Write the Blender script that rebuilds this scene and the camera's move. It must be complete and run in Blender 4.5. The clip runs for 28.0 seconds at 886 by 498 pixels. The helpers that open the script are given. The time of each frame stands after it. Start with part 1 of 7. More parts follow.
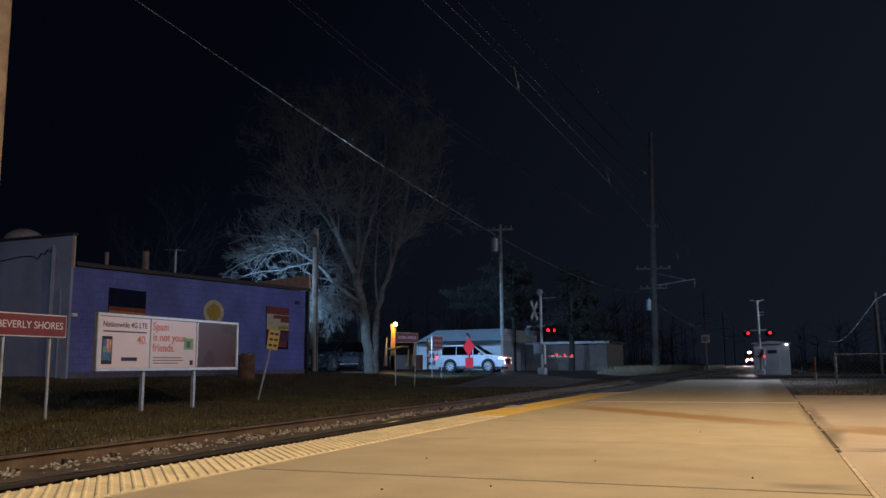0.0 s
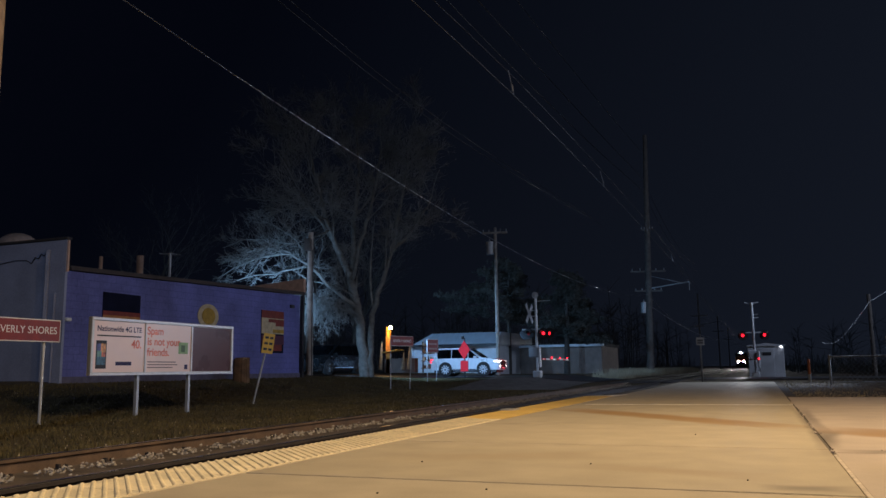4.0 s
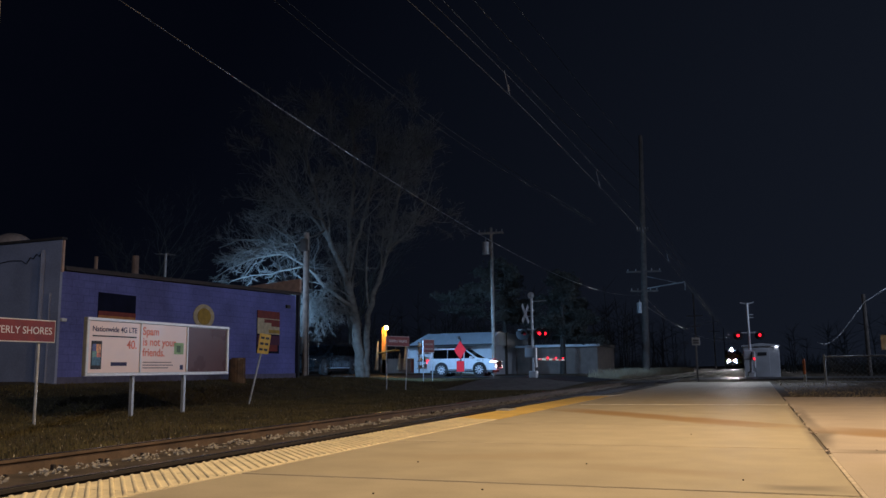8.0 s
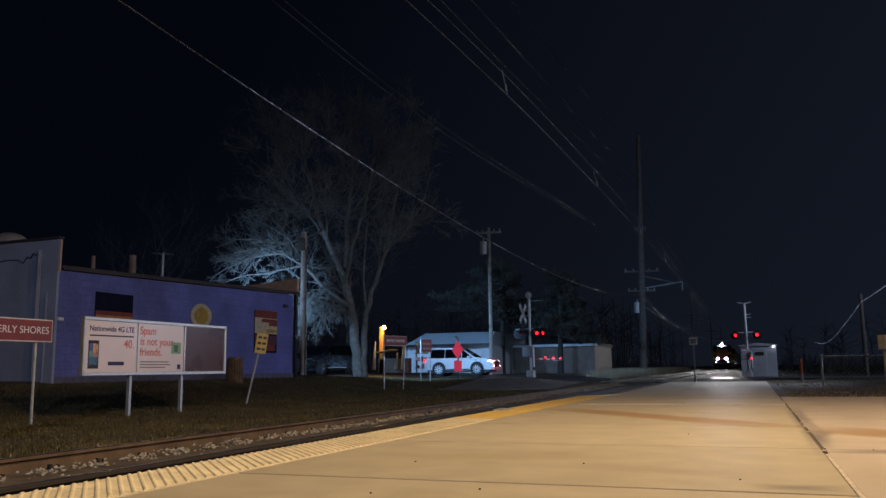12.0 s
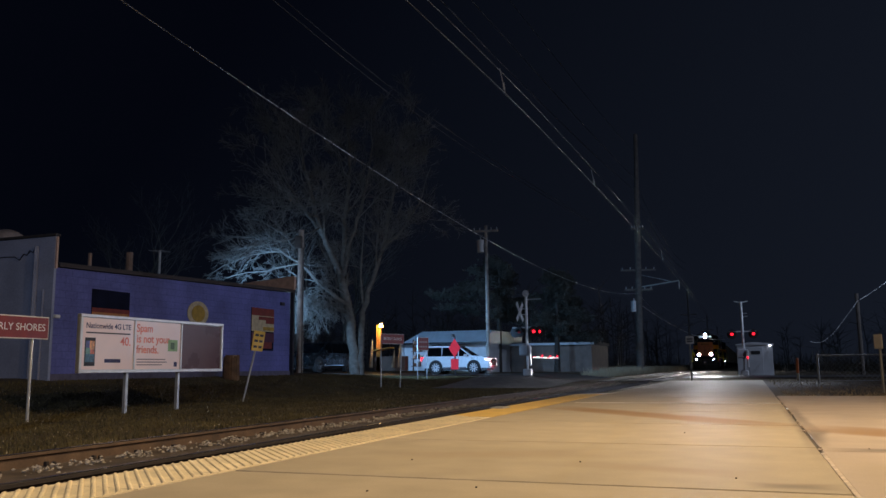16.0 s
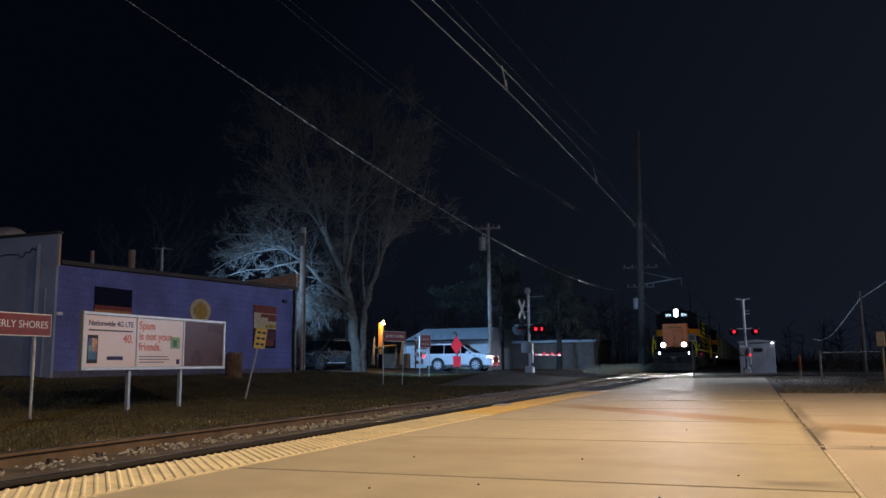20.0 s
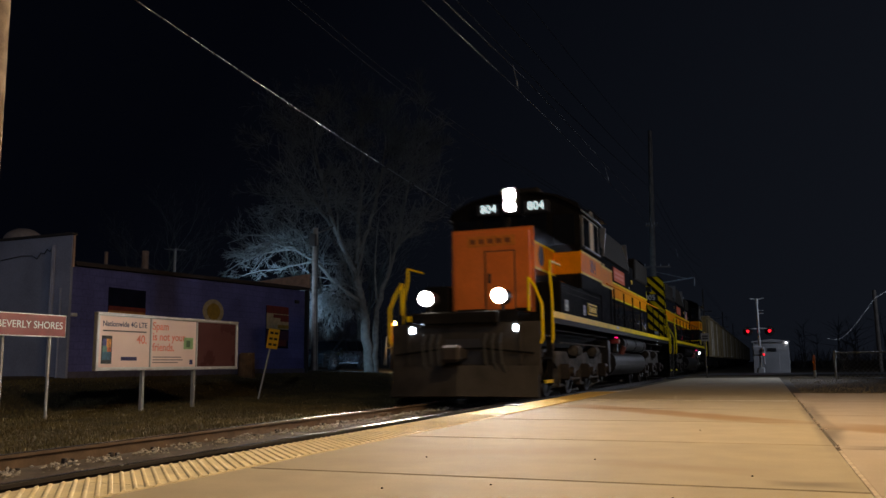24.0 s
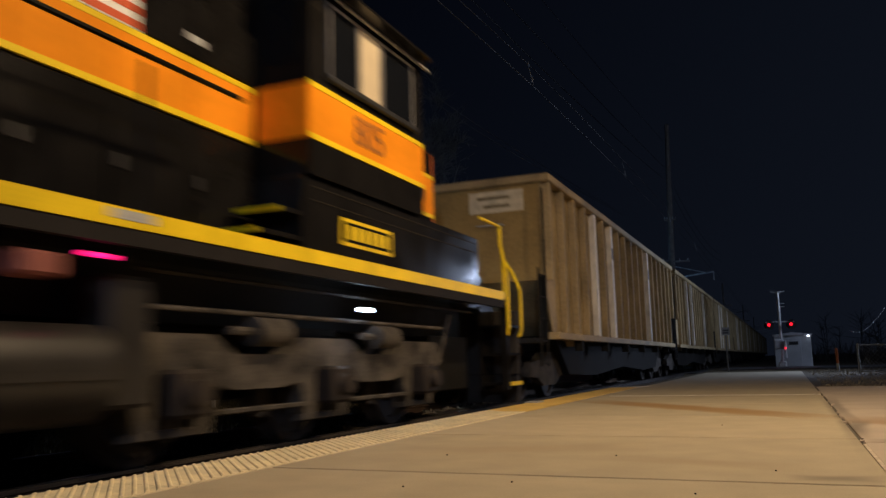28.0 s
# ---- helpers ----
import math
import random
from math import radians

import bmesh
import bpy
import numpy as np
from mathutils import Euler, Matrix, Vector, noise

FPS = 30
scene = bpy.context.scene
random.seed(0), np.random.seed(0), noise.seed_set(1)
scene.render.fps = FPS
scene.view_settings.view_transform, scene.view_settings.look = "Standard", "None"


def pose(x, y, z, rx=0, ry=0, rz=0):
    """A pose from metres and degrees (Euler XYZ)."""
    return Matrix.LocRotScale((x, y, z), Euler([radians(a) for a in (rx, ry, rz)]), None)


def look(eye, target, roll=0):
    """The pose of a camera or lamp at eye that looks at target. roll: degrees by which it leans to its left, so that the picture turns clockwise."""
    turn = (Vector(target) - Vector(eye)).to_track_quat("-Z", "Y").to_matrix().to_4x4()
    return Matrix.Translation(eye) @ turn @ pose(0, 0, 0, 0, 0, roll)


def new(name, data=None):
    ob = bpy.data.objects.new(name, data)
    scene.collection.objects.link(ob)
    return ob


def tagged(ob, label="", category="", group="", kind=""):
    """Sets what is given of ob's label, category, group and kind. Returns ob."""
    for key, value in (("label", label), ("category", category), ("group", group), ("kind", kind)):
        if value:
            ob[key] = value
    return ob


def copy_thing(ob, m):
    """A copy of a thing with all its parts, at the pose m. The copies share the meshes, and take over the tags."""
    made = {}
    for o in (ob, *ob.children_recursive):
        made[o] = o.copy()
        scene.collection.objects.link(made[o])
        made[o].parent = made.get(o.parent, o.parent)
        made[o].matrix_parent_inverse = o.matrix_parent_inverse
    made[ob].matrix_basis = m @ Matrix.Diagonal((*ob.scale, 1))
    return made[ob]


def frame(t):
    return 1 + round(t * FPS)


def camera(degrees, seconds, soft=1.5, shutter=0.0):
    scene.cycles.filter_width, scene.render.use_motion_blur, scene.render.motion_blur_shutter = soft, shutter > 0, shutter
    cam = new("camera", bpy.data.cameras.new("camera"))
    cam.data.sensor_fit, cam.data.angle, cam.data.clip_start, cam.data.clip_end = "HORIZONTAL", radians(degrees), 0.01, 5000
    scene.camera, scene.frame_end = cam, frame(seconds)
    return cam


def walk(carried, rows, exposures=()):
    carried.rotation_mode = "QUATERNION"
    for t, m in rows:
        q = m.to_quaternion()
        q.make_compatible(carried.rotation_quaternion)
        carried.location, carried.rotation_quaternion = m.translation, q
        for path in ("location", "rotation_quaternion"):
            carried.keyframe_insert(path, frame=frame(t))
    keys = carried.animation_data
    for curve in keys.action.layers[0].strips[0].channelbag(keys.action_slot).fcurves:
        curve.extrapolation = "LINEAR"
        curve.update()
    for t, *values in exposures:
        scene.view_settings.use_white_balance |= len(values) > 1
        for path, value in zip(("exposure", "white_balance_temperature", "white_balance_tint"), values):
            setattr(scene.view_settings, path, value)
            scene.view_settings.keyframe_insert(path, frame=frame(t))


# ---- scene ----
# The camera stands at one point, held by hand: only its turn changes.
EYE = Vector((0.0, 0.0, 0.564))


def aim(yaw, pitch, roll):
    a, b = radians(yaw), radians(pitch)
    return look(EYE, EYE + Vector((math.sin(a) * math.cos(b), math.cos(a) * math.cos(b), math.sin(b))), roll)


cam = camera(57.47, 28.0, shutter=0.55)
walk(cam, [(t, aim(a, b, c)) for t, a, b, c in [
    (0, -21.55, 8.28, -0.58), (0.5, -21.68, 8.26, -0.58), (1, -21.61, 8.32, -0.67), (1.5, -21.39, 8.38, -0.78), (2, -21.30, 8.45, -0.80),
    (2.5, -21.36, 8.52, -0.84), (3, -21.33, 8.52, -0.80), (3.5, -21.22, 8.52, -0.72), (5.5, -21.13, 8.45, -1.01), (6, -21.16, 8.48, -0.97),
    (6.5, -21.10, 8.49, -0.90), (7, -21.00, 8.48, -0.85), (7.5, -20.95, 8.50, -0.83), (8, -20.90, 8.52, -0.82), (8.5, -20.86, 8.58, -0.85),
    (9, -20.84, 8.62, -0.88), (9.5, -20.78, 8.63, -0.84), (10, -20.76, 8.58, -0.84), (10.5, -20.73, 8.51, -0.79), (11, -20.73, 8.48, -0.77),
    (11.5, -20.74, 8.49, -0.84), (12, -20.73, 8.49, -0.80), (12.5, -20.77, 8.48, -0.64), (14.5, -20.74, 8.42, -0.65), (15, -20.69, 8.38, -0.74),
    (15.5, -20.60, 8.32, -0.76), (16, -20.53, 8.36, -0.66), (16.5, -20.47, 8.40, -0.58), (17, -20.45, 8.42, -0.53), (17.5, -20.63, 8.41, -0.54),
    (18, -20.73, 8.35, -0.54), (18.5, -20.73, 8.29, -0.47), (19, -20.74, 8.24, -0.49), (19.5, -20.72, 8.19, -0.61), (20, -20.68, 8.18, -0.65),
    (20.5, -20.68, 8.18, -0.67), (21, -20.64, 8.17, -0.68), (21.5, -20.62, 8.15, -0.57), (23.5, -21.17, 8.13, -0.64), (24, -21.52, 8.20, -0.70),
    (24.5, -21.76, 8.18, -0.74), (25, -22.08, 8.20, -0.95), (25.5, -22.35, 8.14, -1.15), (26, -22.46, 8.16, -1.25), (26.5, -22.47, 8.19, -1.30),
    (27, -22.58, 8.23, -1.35), (27.5, -22.73, 8.16, -1.40), (28, -22.76, 8.08, -1.45),
]],
     [(0, 0.0, 6150, 15), (21.5, 0.0, 6150, 14), (23.5, -0.4, 7000, 13), (25, -0.4, 7000, 13), (26, -0.4, 6300, 14), (27, -0.43, 6500, 14), (28, -0.47, 6050, 14)])

# ---- world and lights: night, sodium lamps on the platform, a cold floodlight behind the shop, added cool fill lights
world = bpy.data.worlds.new("night")
scene.world = world
world.use_nodes = True
wn, wl = world.node_tree.nodes, world.node_tree.links
wn.clear()
w_out, w_bg = wn.new("ShaderNodeOutputWorld"), wn.new("ShaderNodeBackground")
w_co, w_sep, w_ramp = wn.new("ShaderNodeTexCoord"), wn.new("ShaderNodeSeparateXYZ"), wn.new("ShaderNodeValToRGB")
w_add = wn.new("ShaderNodeMath")
w_add.operation, w_add.inputs[1].default_value = "MULTIPLY_ADD", 0.75      # the sky is lighter to the east and low
w_neg = wn.new("ShaderNodeMath")
w_neg.operation, w_neg.inputs[1].default_value, w_neg.inputs[2].default_value = "MULTIPLY_ADD", -0.55, 0.62
wl.new(w_co.outputs["Generated"], w_sep.inputs[0])
wl.new(w_sep.outputs["Z"], w_neg.inputs[0])
wl.new(w_sep.outputs["X"], w_add.inputs[0])
wl.new(w_neg.outputs[0], w_add.inputs[2])
wl.new(w_add.outputs[0], w_ramp.inputs[0])
w_ramp.color_ramp.elements[0].position, w_ramp.color_ramp.elements[0].color = 0.0, (0.0011, 0.0016, 0.0036, 1)
w_ramp.color_ramp.elements[1].position, w_ramp.color_ramp.elements[1].color = 0.9, (0.0085, 0.0112, 0.0175, 1)
wl.new(w_ramp.outputs[0], w_bg.inputs[0])
w_bg.inputs[1].default_value = 1.0
wl.new(w_bg.outputs[0], w_out.inputs[0])


def lamp(name, kind, eye, target, energy, colour, size=0.3, spot=100, blend=0.6):
    data = bpy.data.lights.new(name, kind)
    data.energy, data.color = energy, colour
    if kind == "AREA":
        data.size = size
    else:
        data.shadow_soft_size = size
    if kind == "SPOT":
        data.spot_size, data.spot_blend = radians(spot), blend
    ob = new(name, data)
    ob.matrix_world = look(eye, target)
    return ob


SODIUM, MERCURY, LED = (1.0, 0.715, 0.385), (0.30, 0.60, 1.0), (0.66, 0.78, 1.0)
lamp("platform_light", "SPOT", (1.0, 6.2, 6.8), (-1.5, 5.4, 0), 2250, SODIUM, 0.22, 150, 0.8)
lamp("platform_light", "SPOT", (5.6, 9.2, 6.8), (0.2, 11.0, 0), 1600, (1.0, 0.70, 0.38), 0.22, 140, 0.8)
lamp("wall_light", "SPOT", (4.4, 30.4, 2.3), (-17.0, 20.0, 1.0), 1250, LED, 0.15, 96, 0.8)
lamp("wall_light", "SPOT", (4.75, 35.2, 4.6), (-17.0, 26.0, 1.2), 1150, LED, 0.15, 128, 0.7)
# unseen cool lamp, added to brighten the grey end wall
lamp("street_light", "SPOT", (6.0, -16.0, 8.0), (-19.0, 16.0, 2.0), 4900, LED, 0.25, 60, 0.8)
# unseen floodlight, split into added spots for tree, pole, white car, dark car
lamp("yard_light", "SPOT", (-20.6, 30.6, 3.0), (-24.2, 38.2, 5.6), 4300, MERCURY, 0.2, 70, 1.0)
lamp("yard_light", "SPOT", (-20.4, 28.3, 3.3), (-19.6, 39.0, 6.0), 420, (0.45, 0.68, 1.0), 0.3, 110, 0.8)
lamp("yard_light", "SPOT", (-17.25, 28.25, 3.4), (-13.2, 44.0, 0.6), 7000, MERCURY, 0.2, 44, 0.7)
lamp("street_light", "SPOT", (8.0, 43.0, 7.5), (6.0, 43.5, 0.0), 480, LED, 0.2, 165, 0.3)
# two unseen lamps, added to brighten the hopper cars and the yard wires
lamp("street_light", "SPOT", (7.4, 43.0, 7.5), (-4.2, 43.0, 2.2), 1400, LED, 0.2, 75, 0.8)
lamp("street_light", "SPOT", (17.0, 44.0, 9.0), (-4.5, 66.0, 2.0), 4200, LED, 0.2, 90, 0.7)
# unseen lamp, added to brighten the store roof and street pole
lamp("street_light", "SPOT", (-21.5, 49.5, 5.5), (-20.5, 58.0, 3.0), 1900, MERCURY, 0.2, 115, 0.8)
lamp("yard_light", "SPOT", (-19.0, 28.6, 3.5), (-21.6, 37.6, 0.9), 2700, MERCURY, 0.2, 43, 0.7)
lamp("crossing_light", "SPOT", (-1.35, 46.6, 2.2), (-13.6, 45.1, 0.85), 9000, (1.0, 0.05, 0.06), 0.1, 8, 0.6)
lamp("shop_light", "POINT", (-20.59, 43.9, 3.0), (0, 0, 0), 70, (1.0, 0.62, 0.22), 0.12)

# ---- materials
MATS = {}


def mat(name, colour, rough=0.7, metal=0.0, vary=0.25, scale=6.0, bump=0.15, fine=60.0, spread=0.0, coat=0.0):
    """A surface with stains at one scale, grain at another, and relief."""
    if name in MATS:
        return MATS[name]
    m = bpy.data.materials.new(name)
    m.use_nodes = True
    n, l = m.node_tree.nodes, m.node_tree.links
    b = n["Principled BSDF"]
    co = n.new("ShaderNodeTexCoord")
    big, small = n.new("ShaderNodeTexNoise"), n.new("ShaderNodeTexNoise")
    big.inputs["Scale"].default_value, small.inputs["Scale"].default_value = scale, fine
    big.inputs["Detail"].default_value, small.inputs["Detail"].default_value = 6, 3
    for t in (big, small):
        l.new(co.outputs["Object"], t.inputs["Vector"])
    mix = n.new("ShaderNodeMath")
    mix.operation = "MULTIPLY_ADD"
    l.new(small.outputs[0], mix.inputs[0])
    mix.inputs[1].default_value = 0.45
    l.new(big.outputs[0], mix.inputs[2])
    ramp = n.new("ShaderNodeValToRGB")
    lo = [c * (1 - vary) for c in colour]
    hi = [min(1, c * (1 + vary)) for c in colour]
    ramp.color_ramp.elements[0].position, ramp.color_ramp.elements[0].color = 0.5, (*lo, 1)
    ramp.color_ramp.elements[1].position, ramp.color_ramp.elements[1].color = 0.95, (*hi, 1)
    l.new(mix.outputs[0], ramp.inputs[0])
    source = ramp.outputs[0]
    if spread:
        info, hsv = n.new("ShaderNodeObjectInfo"), n.new("ShaderNodeHueSaturation")
        rng = n.new("ShaderNodeMapRange")
        rng.inputs[3].default_value, rng.inputs[4].default_value = 1 - spread, 1 + spread
        l.new(info.outputs["Random"], rng.inputs[0])
        l.new(rng.outputs[0], hsv.inputs["Value"])
        l.new(source, hsv.inputs["Color"])
        source = hsv.outputs[0]
    l.new(source, b.inputs["Base Color"])
    rr = n.new("ShaderNodeMapRange")
    rr.inputs[3].default_value, rr.inputs[4].default_value = max(0.03, rough - 0.12), min(1, rough + 0.1)
    l.new(big.outputs[0], rr.inputs[0])
    l.new(rr.outputs[0], b.inputs["Roughness"])
    b.inputs["Metallic"].default_value = metal
    b.inputs["Coat Weight"].default_value = coat
    if bump:
        bp = n.new("ShaderNodeBump")
        bp.inputs["Strength"].default_value, bp.inputs["Distance"].default_value = bump, 0.02
        l.new(mix.outputs[0], bp.inputs["Height"])
        l.new(bp.outputs[0], b.inputs["Normal"])
    MATS[name] = m
    return m


def glow(name, colour, strength):
    m = bpy.data.materials.new(name)
    m.use_nodes = True
    b = m.node_tree.nodes["Principled BSDF"]
    b.inputs["Base Color"].default_value = (*colour, 1)
    b.inputs["Emission Color"].default_value = (*colour, 1)
    b.inputs["Emission Strength"].default_value = strength
    return m


def glass(name, colour=(0.007, 0.008, 0.010), rough=0.05):
    m = bpy.data.materials.new(name)
    m.use_nodes = True
    b = m.node_tree.nodes["Principled BSDF"]
    b.inputs["Base Color"].default_value = (*colour, 1)
    b.inputs["Roughness"].default_value = rough
    b.inputs["Specular IOR Level"].default_value = 0.35
    return m


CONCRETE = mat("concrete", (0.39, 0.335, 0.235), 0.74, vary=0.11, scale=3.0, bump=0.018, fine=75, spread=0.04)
# slightly pinker tone for the slabs beyond the long joint
CONCRETE_PINK = mat("concrete_pinker", (0.41, 0.345, 0.28), 0.72, vary=0.14, scale=1.6, bump=0.06, fine=90, spread=0.04)


def soft_patch(m, cx, cy, turn, hx, hy, soft, colour, strength):
    """A soft-edged patch of another colour on a surface, in the plan's metres."""
    n, l = m.node_tree.nodes, m.node_tree.links
    b = n["Principled BSDF"]
    old = b.inputs["Base Color"].links[0].from_socket
    co, noise, add, mp = n.new("ShaderNodeTexCoord"), n.new("ShaderNodeTexNoise"), n.new("ShaderNodeVectorMath"), n.new("ShaderNodeMapping")
    noise.inputs["Scale"].default_value, noise.inputs["Detail"].default_value = 2.2, 6
    l.new(co.outputs["Object"], noise.inputs["Vector"])
    add.operation = "MULTIPLY_ADD"
    l.new(noise.outputs["Color"], add.inputs[0])
    wob = min(0.35, hy * 0.8)
    add.inputs[1].default_value = (wob, wob, 0)
    l.new(co.outputs["Object"], add.inputs[2])
    mp.vector_type = "TEXTURE"
    mp.inputs["Location"].default_value = (cx + wob / 2, cy + wob / 2, 0)
    mp.inputs["Rotation"].default_value = (0, 0, radians(turn))
    mp.inputs["Scale"].default_value = (hx, hy, 1)
    l.new(add.outputs[0], mp.inputs[0])
    sep, ax, ay, mx, rng = n.new("ShaderNodeSeparateXYZ"), n.new("ShaderNodeMath"), n.new("ShaderNodeMath"), n.new("ShaderNodeMath"), n.new("ShaderNodeMapRange")
    l.new(mp.outputs[0], sep.inputs[0])
    ax.operation = ay.operation = "ABSOLUTE"
    mx.operation = "SMOOTH_MAX"
    mx.inputs[2].default_value = 0.3
    l.new(sep.outputs[0], ax.inputs[0])
    l.new(sep.outputs[1], ay.inputs[0])
    l.new(ax.outputs[0], mx.inputs[0])
    l.new(ay.outputs[0], mx.inputs[1])
    rng.interpolation_type = "SMOOTHSTEP"
    rng.inputs[1].default_value, rng.inputs[2].default_value = 1 - soft, 1.05
    rng.inputs[3].default_value, rng.inputs[4].default_value = strength, 0.0
    l.new(mx.outputs[0], rng.inputs[0])
    mix = n.new("ShaderNodeMix")
    mix.data_type = "RGBA"
    l.new(rng.outputs[0], mix.inputs[0])
    l.new(old, mix.inputs[6])
    mix.inputs[7].default_value = (*colour, 1)
    l.new(mix.outputs[2], b.inputs["Base Color"])


BAND_BROWN, DAMP, PALE = (0.26, 0.135, 0.028), (0.10, 0.085, 0.068), (0.50, 0.47, 0.45)
# a brown band slants over the slabs; dark stains follow the joint
soft_patch(CONCRETE, -1.17, 9.76, -48, 2.6, 0.36, 0.6, BAND_BROWN, 0.75)
soft_patch(CONCRETE, 0.42, 8.6, 90, 3.6, 0.11, 0.9, DAMP, 0.7)
soft_patch(CONCRETE, 0.16, 4.2, 0, 0.24, 0.13, 0.95, DAMP, 0.6)
soft_patch(CONCRETE, -1.6, 5.2, 20, 1.0, 0.35, 0.98, (0.27, 0.20, 0.11), 0.4)
soft_patch(CONCRETE, -0.5, 4.7, -15, 0.7, 0.22, 0.98, (0.27, 0.20, 0.11), 0.4)
soft_patch(CONCRETE_PINK, 1.93, 6.75, -40, 2.3, 0.46, 0.5, BAND_BROWN, 0.75)
soft_patch(CONCRETE_PINK, 0.42, 7.0, 85, 1.0, 0.13, 0.9, DAMP, 0.75)
soft_patch(CONCRETE_PINK, 0.45, 9.6, 90, 2.6, 0.09, 0.9, DAMP, 0.6)
soft_patch(CONCRETE_PINK, 0.85, 6.0, 0, 0.5, 0.16, 0.9, DAMP, 0.65)
soft_patch(CONCRETE_PINK, 1.2, 4.6, 0, 0.9, 0.9, 0.6, (0.36, 0.30, 0.20), 0.7)
MORTAR = mat("joint_filler", (0.10, 0.085, 0.07), 0.9, bump=0.3)
WHITE_LINE = mat("white_line_paint", (0.72, 0.68, 0.60), 0.7, vary=0.2, scale=9)
TACTILE = mat("tactile_yellow", (0.80, 0.69, 0.45), 0.6, vary=0.2, scale=5, bump=0.08, spread=0.06)
TACTILE_FAR = mat("tactile_yellow_paint", (0.70, 0.48, 0.13), 0.6, vary=0.16, scale=2.5, bump=0.08, spread=0.05)
GRASS_SOIL = mat("winter_lawn", (0.066, 0.047, 0.018), 0.95, vary=0.5, scale=0.8, bump=0.5, fine=25)
GRASS_BLADE = mat("grass_blades", (0.076, 0.060, 0.020), 0.8, vary=0.6, scale=1.0, bump=0)
DRY_GRASS = mat("dry_grass", (0.38, 0.32, 0.21), 0.9, vary=0.4, scale=1.0, bump=0)
ASPHALT = mat("asphalt", (0.055, 0.055, 0.058), 0.52, vary=0.3, scale=1.2, bump=0.12, fine=140)
BALLAST_BED = mat("ballast_bed", (0.085, 0.064, 0.046), 0.95, vary=0.5, scale=4, bump=0.7, fine=30)
STONE = mat("ballast_stone", (0.36, 0.32, 0.26), 0.85, vary=0.4, scale=12, bump=0.3)
TIE = mat("tie_wood", (0.06, 0.045, 0.035), 0.85, vary=0.4, scale=5, bump=0.5, spread=0.2)
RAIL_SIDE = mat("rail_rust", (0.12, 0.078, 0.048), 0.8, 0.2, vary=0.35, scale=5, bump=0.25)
# darker copy of the rail colour, for the shade on the near rail's side
RAIL_SHADED = mat("rail_shaded", (0.032, 0.025, 0.021), 0.8, 0.1, vary=0.35, scale=5, bump=0.2)
RAIL_TOP = mat("rail_polished", (0.40, 0.38, 0.36), 0.24, 0.95, vary=0.1, scale=3, bump=0.02)
CLIP = mat("spike_iron", (0.035, 0.028, 0.024), 0.7, 0.4)
WOOD_POLE = mat("pole_wood", (0.30, 0.22, 0.15), 0.85, vary=0.35, scale=4, bump=0.4)
POLE_DARK = mat("pole_dark_creosote", (0.10, 0.092, 0.085), 0.9, vary=0.35, scale=4, bump=0.4)
STUMP_DARK = mat("pine_bark", (0.05, 0.042, 0.036), 0.9, vary=0.4, scale=5)
POLE_TALL = mat("pole_brown_weathered", (0.17, 0.15, 0.135), 0.9, vary=0.35, scale=4, bump=0.4)
POLE_GREY = mat("pole_weathered", (0.38, 0.34, 0.30), 0.85, vary=0.35, scale=4, bump=0.4)
GALV = mat("galvanised_steel", (0.45, 0.46, 0.47), 0.5, 0.5, vary=0.2, scale=6, bump=0.05)
ALUMINIUM = mat("aluminium_paint", (0.62, 0.63, 0.64), 0.45, 0.3, vary=0.12, scale=6, bump=0.03)
# pale tone makes up for headlight light that the yard wires lack
WIRE_PALE = mat("pale_lit_wire", (0.85, 0.86, 0.88), 0.6, bump=0)
FEEDER = mat("feeder_cable", (0.42, 0.42, 0.43), 0.3, 0.9, bump=0)
NOTICE_GREY = mat("dim_notice_grey", (0.20, 0.19, 0.18), 0.6, bump=0)
WIRE = mat("wire_bronze", (0.040, 0.038, 0.037), 0.6, bump=0)
RUBBER = mat("rubber", (0.02, 0.02, 0.02), 0.8)
PAINT_BLUE = mat("blue_wall_paint", (0.145, 0.155, 0.42), 0.75, vary=0.3, scale=0.9, bump=0.25, fine=12)


